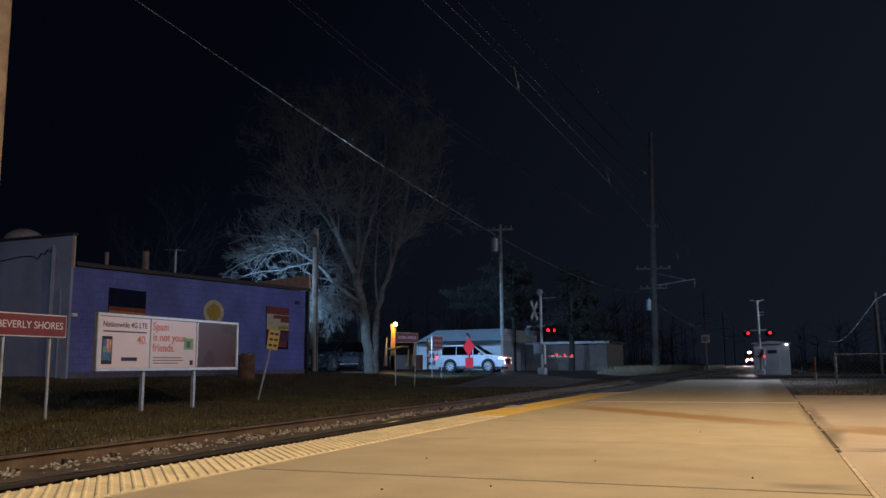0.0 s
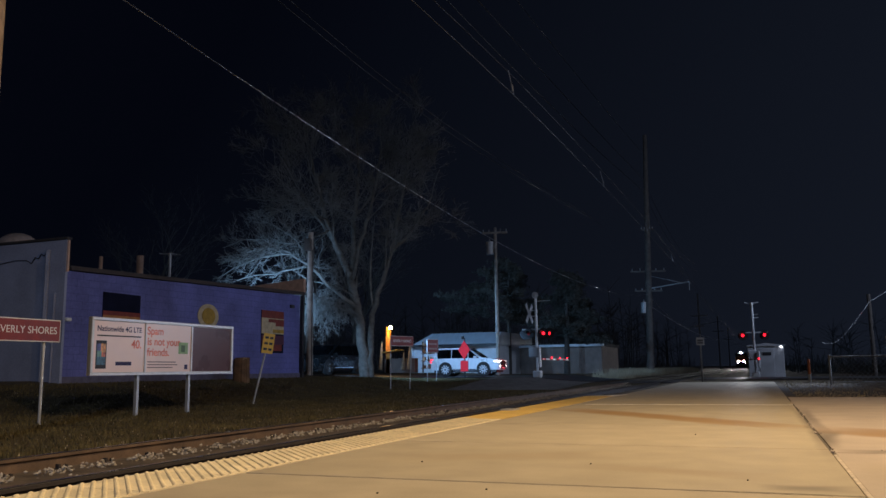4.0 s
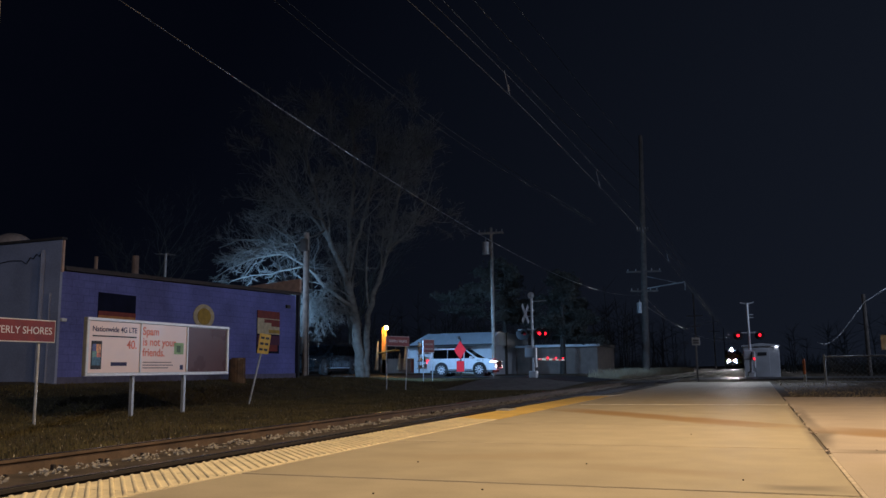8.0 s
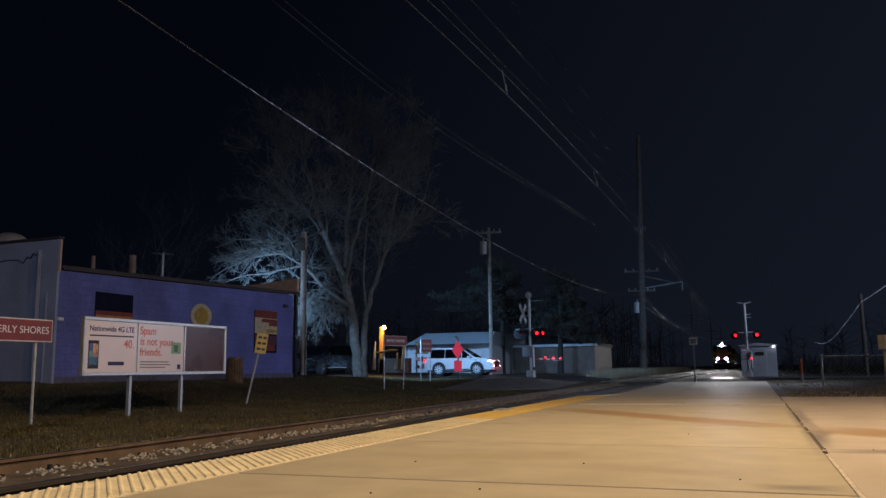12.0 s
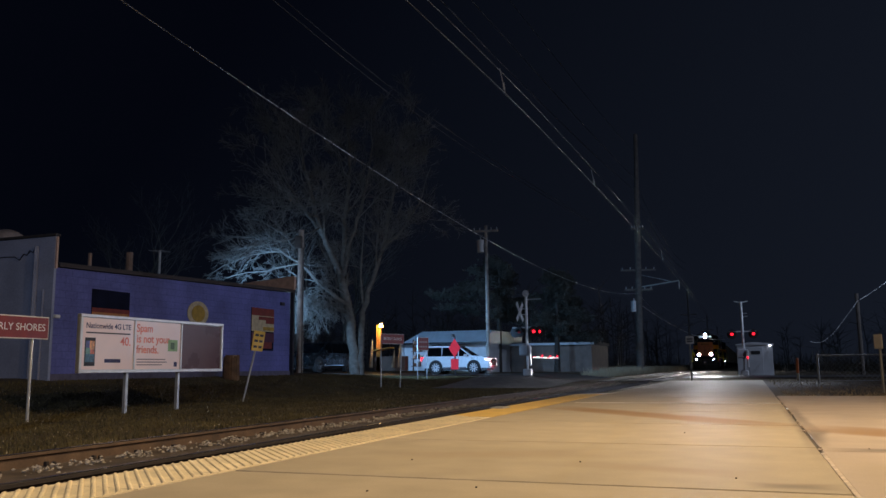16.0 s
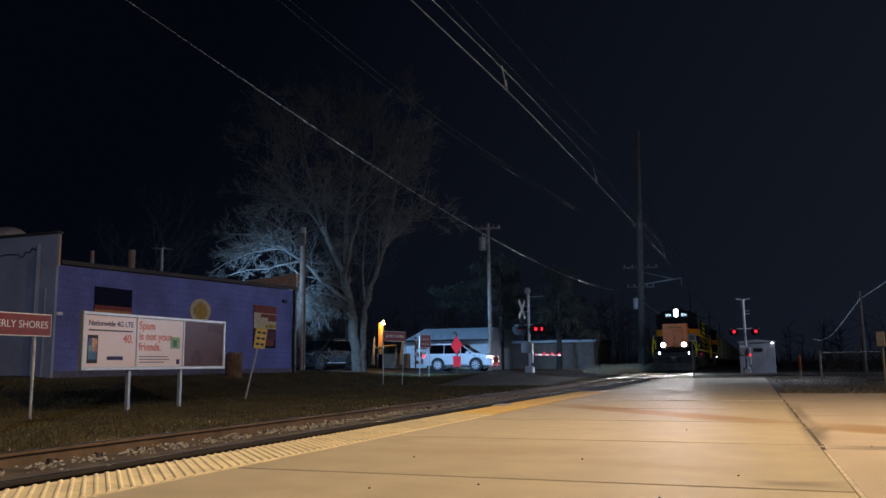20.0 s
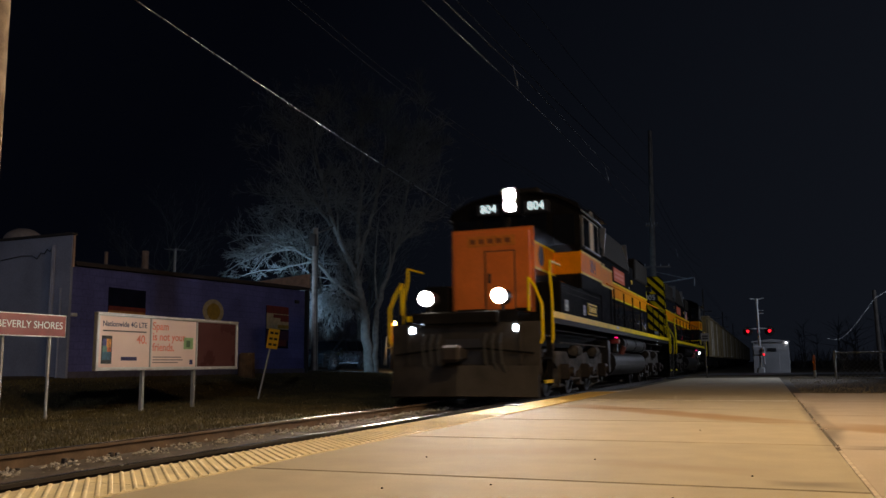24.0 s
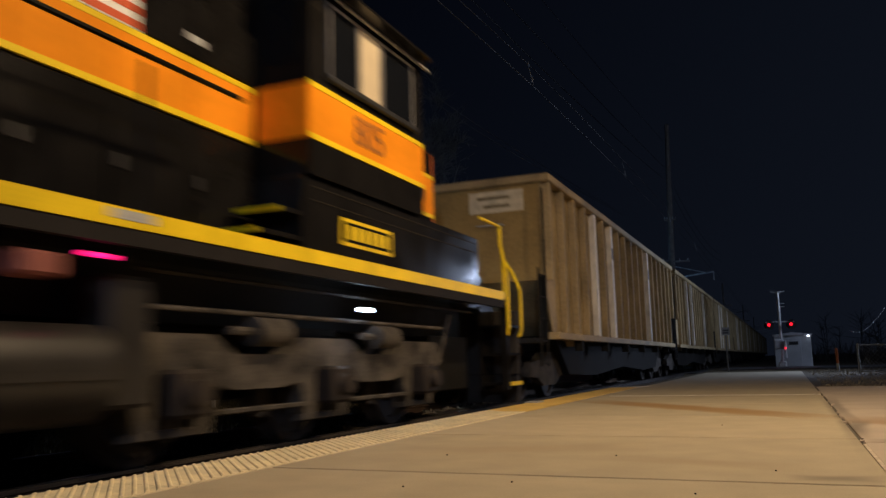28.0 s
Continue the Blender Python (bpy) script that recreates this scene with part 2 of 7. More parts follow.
def courses(m, width, height, depth):
    """Block courses that show through the paint of a wall in the y, z plane."""
    n, l = m.node_tree.nodes, m.node_tree.links
    b = n["Principled BSDF"]
    co, sep, com, br = n.new("ShaderNodeTexCoord"), n.new("ShaderNodeSeparateXYZ"), n.new("ShaderNodeCombineXYZ"), n.new("ShaderNodeTexBrick")
    l.new(co.outputs["Object"], sep.inputs[0])
    l.new(sep.outputs[1], com.inputs[0])
    l.new(sep.outputs[2], com.inputs[1])
    l.new(com.outputs[0], br.inputs["Vector"])
    br.inputs["Scale"].default_value, br.inputs["Mortar Size"].default_value, br.inputs["Mortar Smooth"].default_value = 1.0, 0.012, 0.6
    br.inputs["Brick Width"].default_value, br.inputs["Row Height"].default_value = width, height
    br.inputs["Color1"].default_value, br.inputs["Color2"].default_value, br.inputs["Mortar"].default_value = (1, 1, 1, 1), (0.9, 0.9, 0.92, 1), (0.72, 0.72, 0.74, 1)
    mul = n.new("ShaderNodeMix")
    mul.data_type, mul.blend_type = "RGBA", "MULTIPLY"
    mul.inputs[0].default_value = 1.0
    l.new(b.inputs["Base Color"].links[0].from_socket, mul.inputs[6])
    l.new(br.outputs["Color"], mul.inputs[7])
    l.new(mul.outputs[2], b.inputs["Base Color"])
    bump = n.new("ShaderNodeBump")
    bump.invert = True
    bump.inputs["Strength"].default_value, bump.inputs["Distance"].default_value = 0.5, depth
    l.new(br.outputs["Fac"], bump.inputs["Height"])
    l.new(b.inputs["Normal"].links[0].from_socket, bump.inputs["Normal"])
    l.new(bump.outputs[0], b.inputs["Normal"])


courses(PAINT_BLUE, 0.40, 0.20, 0.008)
PAINT_GREY = mat("grey_wall_paint", (0.33, 0.36, 0.48), 0.8, vary=0.22, scale=0.9, bump=0.2, fine=30)
ROOFING = mat("roof_felt", (0.05, 0.045, 0.045), 0.9, vary=0.3)
TAN_BOARD = mat("tan_board", (0.56, 0.37, 0.28), 0.8, vary=0.2)
SIGN_RED = mat("sign_maroon", (0.22, 0.030, 0.026), 0.5, vary=0.15, bump=0.02)
SIGN_FADED = mat("sign_faded_lettering", (0.34, 0.20, 0.18), 0.5, vary=0.4, scale=14, bump=0.0)
SIGN_WHITE = mat("sign_white", (0.78, 0.77, 0.74), 0.5, vary=0.06, bump=0.0)
STOP_RED = mat("signal_red", (0.78, 0.022, 0.03), 0.45, vary=0.1, bump=0.0)
SIGN_YELLOW = mat("sign_yellow", (0.72, 0.44, 0.03), 0.5, vary=0.1, bump=0.0)
INK = mat("black_ink", (0.015, 0.015, 0.02), 0.6, bump=0)
INK_NAVY = mat("navy_ink", (0.02, 0.02, 0.09), 0.6, bump=0)
INK_RED = mat("coral_ink", (0.72, 0.20, 0.14), 0.6, bump=0)
POSTER = mat("poster_paper", (0.80, 0.62, 0.56), 0.35, vary=0.04, scale=2, bump=0.0)
POSTER_BROWN = mat("empty_poster_panel", (0.10, 0.042, 0.042), 0.3, vary=0.15, scale=2, bump=0.02, coat=0.12)
POSTER_BROWN.node_tree.nodes["Principled BSDF"].inputs["Coat Roughness"].default_value = 0.10
POSTER_BROWN.node_tree.nodes["Principled BSDF"].inputs["Specular IOR Level"].default_value = 0.12
BARK = mat("bark", (0.15, 0.135, 0.115), 0.9, vary=0.4, scale=5, bump=0.6)
TWIG = mat("twig_bark", (0.19, 0.18, 0.16), 0.9, vary=0.3, scale=5, bump=0)
NEEDLE = mat("pine_needles", (0.072, 0.072, 0.060), 0.8, vary=0.4, scale=3, bump=0)
CAR_WHITE = mat("white_car_paint", (0.72, 0.74, 0.78), 0.3, vary=0.03, bump=0, coat=0.6)
CAR_DARK = mat("dark_teal_car_paint", (0.005, 0.008, 0.010), 0.3, 0.0, vary=0.05, bump=0, coat=0.7)
ALLOY = mat("bright_alloy", (0.85, 0.87, 0.90), 0.3, 0.2, vary=0.05, bump=0)
TRIM = mat("black_trim", (0.02, 0.02, 0.022), 0.5, bump=0)
CHROME = mat("chrome", (0.75, 0.75, 0.76), 0.15, 1.0, vary=0.05, bump=0)
WINDOW = glass("window_glass")
SHED_WHITE = mat("white_siding", (0.62, 0.66, 0.70), 0.6, vary=0.08, scale=2, bump=0.05)
SHED_ROOF = mat("metal_roof", (0.48, 0.54, 0.60), 0.45, 0.4, vary=0.1, scale=2, bump=0.05)
SHED_BROWN = mat("brown_siding", (0.20, 0.155, 0.13), 0.8, vary=0.2, scale=2)
LOCO_BLACK = mat("loco_black", (0.0100, 0.0092, 0.0086), 0.12, vary=0.3, scale=2.5, bump=0.07, fine=20)
LOCO_BLACK.node_tree.nodes["Principled BSDF"].inputs["Specular IOR Level"].default_value = 0.14
LOCO_GRIME = mat("loco_grimy_top", (0.030, 0.025, 0.019), 0.8, vary=0.3, scale=2, bump=0.15)
LOCO_ORANGE = mat("loco_orange", (0.86, 0.29, 0.008), 0.5, vary=0.12, scale=1.8, bump=0.04, fine=14)
LOCO_ORANGE.node_tree.nodes["Principled BSDF"].inputs["Specular IOR Level"].default_value = 0.02
LOCO_NOSE = mat("loco_nose_red_orange", (0.78, 0.19, 0.032), 0.34, vary=0.12, scale=1.8, bump=0.04, fine=14, coat=0.6)
LOCO_YELLOW = mat("loco_yellow", (0.84, 0.60, 0.006), 0.45, vary=0.18, scale=2.2, bump=0.03)
LOCO_YELLOW.node_tree.nodes["Principled BSDF"].inputs["Specular IOR Level"].default_value = 0.1
DULL_RED = mat("dull_red_enamel", (0.22, 0.06, 0.045), 0.6, vary=0.2)
TRUCK = mat("truck_dust", (0.066, 0.058, 0.050), 0.85, vary=0.8, scale=4, bump=0.3)
TANK = mat("fuel_tank_dusty", (0.021, 0.019, 0.017), 0.40, vary=0.35, scale=2, bump=0.1)
WHEEL_STEEL = mat("wheel_steel", (0.04, 0.032, 0.027), 0.65, 0.4, vary=0.3)
SILL_DUST = mat("dusty_sill", (0.016, 0.014, 0.014), 0.7, vary=0.3, scale=3)
PILOT_DUST = mat("pilot_dust", (0.036, 0.031, 0.027), 0.75, vary=0.4, scale=2.5)
PLAQUE = mat("red_plaque", (0.62, 0.12, 0.05), 0.5, vary=0.1, bump=0)
PLAQUE.node_tree.nodes["Principled BSDF"].inputs["Specular IOR Level"].default_value = 0.05
HOPPER = mat("hopper_tan_rust", (0.34, 0.255, 0.13), 0.75, vary=0.35, scale=1.2, bump=0.15, fine=16, spread=0.12)
HOPPER_PALE = mat("hopper_pale_rib", (0.82, 0.76, 0.66), 0.6, vary=0.25, scale=3, bump=0.05)
# near-black puts shade under the locomotives into the underframe colour; hoppers share it
UNDER_DARK = mat("shaded_underframe", (0.014, 0.013, 0.012), 0.85, vary=0.3, scale=2)
for m, level in ((TRUCK, 0.15), (TANK, 0.35), (UNDER_DARK, 0.12), (SILL_DUST, 0.12), (LOCO_GRIME, 0.15), (PILOT_DUST, 0.15), (WHEEL_STEEL, 0.3)):
    m.node_tree.nodes["Principled BSDF"].inputs["Specular IOR Level"].default_value = level      # dust; the underframe black also holds shade
ORANGE_POST = mat("orange_post", (0.75, 0.22, 0.08), 0.6, vary=0.1)
SHADE = mat("window_shade", (0.60, 0.50, 0.34), 0.7, vary=0.1)
HUT = mat("hut_grey_metal", (0.42, 0.43, 0.45), 0.6, 0.2, vary=0.12, scale=1.5, bump=0.05)
STUMP = mat("stump_wood", (0.16, 0.09, 0.045), 0.9, vary=0.4, scale=5, bump=0.5)
HEADLIGHT = glow("headlight_lens", (1.0, 0.95, 0.86), 1900)
HEADLIGHT_CORE = glow("headlight_filament", (1.0, 0.96, 0.90), 3600000)
DITCH = glow("ditch_light_lens", (1.0, 0.95, 0.86), 800)
DITCH_CORE = glow("ditch_light_filament", (1.0, 0.96, 0.90), 1300000)
DIGIT_LIT = glow("lit_digits", (0.70, 0.93, 1.0), 1.7)
COLD_GLOW = glow("step_light_lens", (0.62, 0.82, 1.0), 70)
RED_GLOW = glow("red_lens_lit", (1.0, 0.03, 0.05), 3)
FLASHER = glow("crossing_light_lit", (1.0, 0.012, 0.025), 4)
BULB = glow("warm_bulb", (1.0, 0.60, 0.18), 40)
CAR_GLOW = glow("car_headlight_lens", (1.0, 0.95, 0.85), 7)

# ---- mesh helpers


def mesh(bm, name, material):
    me = bpy.data.meshes.new(name)
    bm.normal_update()
    bm.to_mesh(me)
    bm.free()
    me.materials.append(material)
    for p in me.polygons:
        p.use_smooth = True
    me.set_sharp_from_angle(angle=radians(34))
    return me


def part(name, bm, material, parent=None, label="", m=None):
    ob = new(name, mesh(bm, name, material) if isinstance(bm, bmesh.types.BMesh) else bm)
    ob.parent = parent
    if m is not None:
        ob.matrix_basis = m
    if label:
        ob["label"] = label
    return ob


def thing(name, m, label, category, group="", kind=""):
    ob = new(name)
    ob.empty_display_size = 0.2
    ob.matrix_basis = m
    return tagged(ob, label, category, group, kind)


def box(bm, x0, x1, y0, y1, z0, z1, bevel=0.0, m=None):
    g = bmesh.ops.create_cube(bm, size=1)["verts"]
    for v in g:
        v.co = Vector(((x0 + x1) / 2 + v.co.x * (x1 - x0), (y0 + y1) / 2 + v.co.y * (y1 - y0), (z0 + z1) / 2 + v.co.z * (z1 - z0)))
    if bevel:
        es = {e for v in g for e in v.link_edges}
        r = bmesh.ops.bevel(bm, geom=list(es), offset=bevel, segments=1, affect="EDGES")
        g = list({v for f in r["faces"] for v in f.verts} | {v for v in g if v.is_valid})
    if m is not None:
        for v in g:
            v.co = m @ v.co
    return bm


def tube(bm, a, b, r0, r1=None, n=8):
    a, b = Vector(a), Vector(b)
    r1 = r0 if r1 is None else r1
    d = b - a
    q = d.to_track_quat("Z", "Y").to_matrix().to_4x4()
    g = bmesh.ops.create_cone(bm, cap_ends=True, segments=n, radius1=r0, radius2=max(r1, 1e-4), depth=d.length)["verts"]
    m = Matrix.Translation((a + b) / 2) @ q
    for v in g:
        v.co = m @ v.co
    return bm


def prism(bm, outline, axis, lo, hi):
    """An outline in the two other axes, drawn out along one axis."""
    def at(u, v, w):
        return {"x": (w, u, v), "y": (u, w, v), "z": (u, v, w)}[axis]
    a = [bm.verts.new(at(u, v, lo)) for u, v in outline]
    b = [bm.verts.new(at(u, v, hi)) for u, v in outline]
    bm.faces.new(a), bm.faces.new(b[::-1])
    k = len(a)
    for i in range(k):
        bm.faces.new((a[i], b[i], b[(i + 1) % k], a[(i + 1) % k]))
    bmesh.ops.recalc_face_normals(bm, faces=bm.faces)
    return bm


def B():
    return bmesh.new()


def bx(*a, **k):
    return box(B(), *a, **k)


def tb(*a, **k):
    return tube(B(), *a, **k)


def pipe(bm, points, r, n=6):
    for a, b in zip(points, points[1:]):
        tube(bm, a, b, r, n=n)
    return bm


def lettering(name, text, size, depth, material, parent, m, label="", align="CENTER", bold=0.0):
    cu = bpy.data.curves.new(name, "FONT")
    cu.body, cu.size, cu.extrude, cu.align_x, cu.align_y = text, size, depth, align, "CENTER"
    cu.offset = bold
    tmp = new("tmp", cu)
    dg = bpy.context.evaluated_depsgraph_get()
    me = bpy.data.meshes.new_from_object(tmp.evaluated_get(dg))
    bpy.data.objects.remove(tmp)
    me.materials.clear()
    me.materials.append(material)
    ob = new(name, me)
    ob.parent = parent
    ob.matrix_basis = m
    if label:
        ob["label"] = label
    return ob


FACE_X = pose(0, 0, 0, 90, 0, 90)      # a sheet drawn in x, y that faces +x and reads along +y
FACE_S = pose(0, 0, 0, 90, 0, 0)       # faces -y and reads along +x
FACE_N = pose(0, 0, 0, 90, 0, 180)     # faces +y and reads along -x


def smooth(a, b, v):
    t = min(1, max(0, (v - a) / (b - a)))
    return t * t * (3 - 2 * t)


RAIL_Z, TRACK_X = -0.12, -5.16


def gz(x, y):
    """The height of the ground."""
    bank = -0.25 + 0.67 * smooth(-12.3, -18.0, x)
    road = 0.15 + 0.22 * smooth(-17, -22, x) - 0.26 * smooth(-11, -7.5, x)
    left = bank + (road - bank) * smooth(30, 38, y)
    if x > -7.0:
        left = -0.32 + 0.16 * smooth(37, 39, y)
    right = -0.05 - 0.2 * smooth(46, 54, y)
    return left + (right - left) * smooth(-3.6, -3.3, x)

# ---- ground
def sheet(name, xs, ys, lift, material, label, kind="structure", cat="ground"):
    verts = [(x, y, gz(x, y) + lift) for y in ys for x in xs]
    n = len(xs)
    faces = [(j * n + i, j * n + i + 1, (j + 1) * n + i + 1, (j + 1) * n + i) for j in range(len(ys) - 1) for i in range(n - 1)]
    me = bpy.data.meshes.new(name)
    me.from_pydata(verts, [], faces)
    me.materials.append(material)
    return tagged(new(name, me), label, cat, kind=kind)


def steps(*spans):
    out = []
    for a, b, k in spans:
        out += [a + (b - a) * i / k for i in range(k)]
    return out + [spans[-1][1]]


GX = steps((-2500, -100, 8), (-100, -30, 10), (-30, -19, 8), (-19, -12, 14), (-12, -7.6, 5), (-7.6, -3.7, 4), (-3.7, -3.2, 4), (-3.2, 12, 8), (12, 100, 8), (100, 2500, 8))
GY = steps((-600, -40, 6), (-40, 28, 20), (28, 56, 40), (56, 140, 8), (140, 3500, 10))
sheet("ground", GX, GY, 0.0, GRASS_SOIL, "dark winter lawn and rough ground round the station")
sheet("road", steps((-60, -19, 8), (-19, -7.2, 24)), steps((38.9, 47.5, 10)), 0.03, ASPHALT, "dark asphalt street that crosses the railway", cat="road")
road_e = sheet("road", steps((-3.0, 60, 14)), steps((38.9, 45.9, 6)), 0.03, ASPHALT, "dark asphalt street beyond the railway", cat="road")
sheet("parking_lot", steps((-40, -18.2, 10)), steps((31.5, 38.6, 6)), 0.02, mat("gravel_lot", (0.24, 0.24, 0.23), 0.9, vary=0.3, scale=2, bump=0.4), "pale gravel parking lot beside the blue building", cat="parking lot")
sheet("gravel_shoulder", steps((-12.0, -7.3, 8)), steps((30, 38.7, 8)), 0.02, mat("gravel_grey", (0.16, 0.155, 0.15), 0.95, vary=0.4, scale=3, bump=0.8, fine=40), "grey gravel shoulder beside the track and street", cat="gravel")

# grass: single blades on the bank before the blue building, and dry turf on the other side
def blades(name, count, x0, x1, y0, y1, h, material, label, skip=None):
    rng = random.Random(name)
    verts, faces = [], []
    while len(faces) < count:
        x, y = rng.uniform(x0, x1), y0 + (y1 - y0) * rng.random() ** 1.5
        if skip and skip(x, y):
            continue
        z, a, k = gz(x, y), rng.uniform(0, 6.28), h * rng.uniform(0.5, 1.4)
        w, lean = 0.007 + 0.0004 * y, rng.uniform(-0.6, 0.6) * k
        i = len(verts)
        verts += [(x - w * math.cos(a), y - w * math.sin(a), z - 0.01), (x + w * math.cos(a), y + w * math.sin(a), z - 0.01), (x + lean * math.sin(a), y + lean * math.cos(a), z + k)]
        faces.append((i, i + 1, i + 2))
    me = bpy.data.meshes.new(name)
    me.from_pydata(verts, [], faces)
    me.materials.append(material)
    return tagged(new(name, me), label, "grass", kind="stuff")


blades("grass", 120000, -16.8, -6.75, 3, 37, 0.042, GRASS_BLADE, "short mixed green and brown winter grass", lambda x, y: x > -11.9 and y > 30)
blades("grass", 12000, 0.6, 9, 15.9, 36, 0.022, DRY_GRASS, "dry tan grass beside the platform")
blades("dead_leaves", 5000, -16, -6.8, 3, 30, 0.02, DRY_GRASS, "scattered dead leaves on the lawn")

# ---- platform
platform = thing("platform", pose(0, 0, 0), "low concrete station platform with a yellow tactile edge", "platform", kind="structure")
part("slab_base", bx(-2.79, 0.37, -9, 31, -0.45, -0.03), MORTAR, platform)
part("edge_curb", bx(-3.30, -2.80, -9, 17.2, -0.45, -0.045), CONCRETE, platform)
part("side_base", bx(0.41, 9.5, -9, 15.75, -0.4, -0.035), MORTAR, platform)


def slab(x0, x1, y0, y1, z1, material, m=None):
    return part("concrete_slab", bx(x0, x1, y0, y1, -0.16, z1, bevel=0.004), material, platform)


JOINTS = [-9, -6.5, -4.4, -2.3, -0.2, 1.87, 4.0, 6.13, 8.27, 10.5, 12.76, 15.1, 17.59, 20.2, 22.8, 25.6, 28.3, 31]
for a, b in zip(JOINTS, JOINTS[1:]):
    slab(-2.785, 0.385, a + 0.016, b - 0.016, 0.0, CONCRETE)
# the slabs beyond the long joint
for a, b in zip([-9, -5, -1, 2.4, 5.9, 9.4, 12.6], [-5, -1, 2.4, 5.9, 9.4, 12.6, 15.8]):
    for c, d in ((0.407, 3.4), (3.42, 6.4), (6.42, 9.5)):
        slab(c, d, a + 0.01, b - 0.01, 0.002, CONCRETE_PINK)
part("joint_filler", bx(0.385, 0.407, -9, 31, -0.12, -0.008), MORTAR, platform, "dark crumbling filler in the long joint")
part("white_stripe", bx(-2.6, 0.38, 12.73, 12.80, 0.0, 0.004), WHITE_LINE, platform, "thin worn white line across the platform")
part("broken_edge", bx(0.384, 0.408, 2.0, 5.75, -0.05, 0.005, bevel=0.003), mat("chipped_concrete", (0.50, 0.43, 0.34), 0.8, vary=0.3, scale=14, bump=0.5), platform, "pale chipped edge of the joint")
for px, py in ((-0.98, 4.9), (-1.25, 3.75), (-0.1, 4.4), (-2.0, 4.75), (-0.55, 7.2), (0.7, 6.1), (-1.7, 3.5), (-0.4, 3.6)):
    part("pebble", bx(px - 0.0045, px + 0.0045, py - 0.0045, py + 0.0045, 0, 0.006, bevel=0.0015), CLIP, platform)
rng = random.Random(5)
CHIP = mat("concrete_chip", (0.46, 0.39, 0.32), 0.85, vary=0.2)
for k in range(26):
    y, w = 5.9 + 8.0 * rng.random(), rng.uniform(0.004, 0.013)
    x = 0.396 + rng.gauss(0, 0.012)
    part("concrete_chip", bx(x - w, x + w, y - w * 2, y + w * 2, -0.01, 0.006 + w * 0.4, bevel=0.003), CHIP, platform)
# tactile strip: panels with cross ribs, then a smooth painted part
bm = bx(-3.335, -2.80, 0.002, 0.638, -0.05, 0.003)
# narrow rounded ribs laid askew across the strip, eight to a panel
PROFILE = ((-0.018, 0.002), (-0.013, 0.0075), (-0.005, 0.0100), (0.006, 0.0100), (0.014, 0.0075), (0.019, 0.002))
for i in range(8):
    y = i * 0.08 - 0.28
    ends = [[bm.verts.new((x, y + o + (-2.805 - x) * 1.05, z)) for o, z in PROFILE] for x in (-3.33, -2.805)]
    for j in range(5):
        bm.faces.new((ends[0][j], ends[0][j + 1], ends[1][j + 1], ends[1][j]))
    bm.faces.new(ends[0]), bm.faces.new(ends[1])
bmesh.ops.recalc_face_normals(bm, faces=bm.faces)
panel_mesh = mesh(bm, "tactile_panel", TACTILE)
for i in range(-8, 14):
    part("tactile_panel", panel_mesh, None, platform, m=pose(0, i * 0.64 + 0.04, 0))
flat_mesh = mesh(bx(-3.335, -2.80, 0.003, 0.747, -0.05, 0.006), "tactile_panel", TACTILE_FAR)
for i in range(10):
    part("tactile_panel", flat_mesh, None, platform, m=pose(0, 9.0 + i * 0.75, 0))
bm = B()
prism(bm, [(-3.3, 16.5), (-2.8, 16.5), (-2.65, 17.35)], "z", -0.05, 0.006)
part("end_wedge", bm, WHITE_LINE, platform, "pale end of the tactile strip")
part("chipped_cover", bx(-3.37, -3.18, 10.75, 11.1, 0.0, 0.02, bevel=0.006), GALV, platform)

# ---- track
track = thing("railway_track", pose(TRACK_X, 0, RAIL_Z), "single railway track on timber ties and grey ballast", "railway track", kind="structure")
bed = bpy.data.meshes.new("ballast_bed")
bed.from_pydata([(x, y, z) for y in (-60, 38.6, 38.7, 46.1, 46.2, 900) for x, z in ((-2.6, -0.26), (-1.7, -0.13), (1.66, -0.13), (2.0, -0.2))], [],
                [(j * 4 + i, j * 4 + i + 1, j * 4 + i + 5, j * 4 + i + 4) for j in range(5) for i in range(3)])
bed.materials.append(BALLAST_BED)
part("ballast_bed", bed, None, track)
for sx in (-0.753, 0.753):
    bm = B()
    prism(bm, [(sx - 0.075, -0.17), (sx + 0.075, -0.17), (sx + 0.075, -0.155), (sx + 0.012, -0.13), (sx + 0.010, -0.045), (sx + 0.036, -0.032), (sx + 0.036, -0.006), (sx - 0.036, -0.006), (sx - 0.036, -0.032), (sx - 0.010, -0.045), (sx - 0.012, -0.13), (sx - 0.075, -0.155)], "y", -60, 900)
    rail = part("rail", bm, RAIL_SHADED if sx > 0 else RAIL_SIDE, track, "rusty steel rail with a polished top")
    crown = [(sx + c * (0.020 + 0.016 * math.cos(k * math.pi / 16)), -0.016 + 0.016 * math.sin(k * math.pi / 16)) for c, ks in ((1, range(9)), (-1, range(8, -1, -1))) for k in ks]
    part("rail_head", prism(B(), crown, "y", -60, 900), RAIL_TOP, rail)
tie_mesh = mesh(bx(-1.3, 1.3, -0.115, 0.115, -0.30, -0.165, bevel=0.012), "tie", TIE)
bm = B()
for sx in (-0.753, 0.753):
    box(bm, sx - 0.17, sx + 0.17, -0.09, 0.09, -0.168, -0.155)
    for o in (-0.10, 0.10):
        box(bm, sx + o - 0.022, sx + o + 0.022, -0.055, -0.02, -0.16, -0.095, bevel=0.006)
        box(bm, sx + o - 0.022, sx + o + 0.022, 0.03, 0.06, -0.16, -0.105, bevel=0.006)
plate_mesh = mesh(bm, "tie_plate", CLIP)
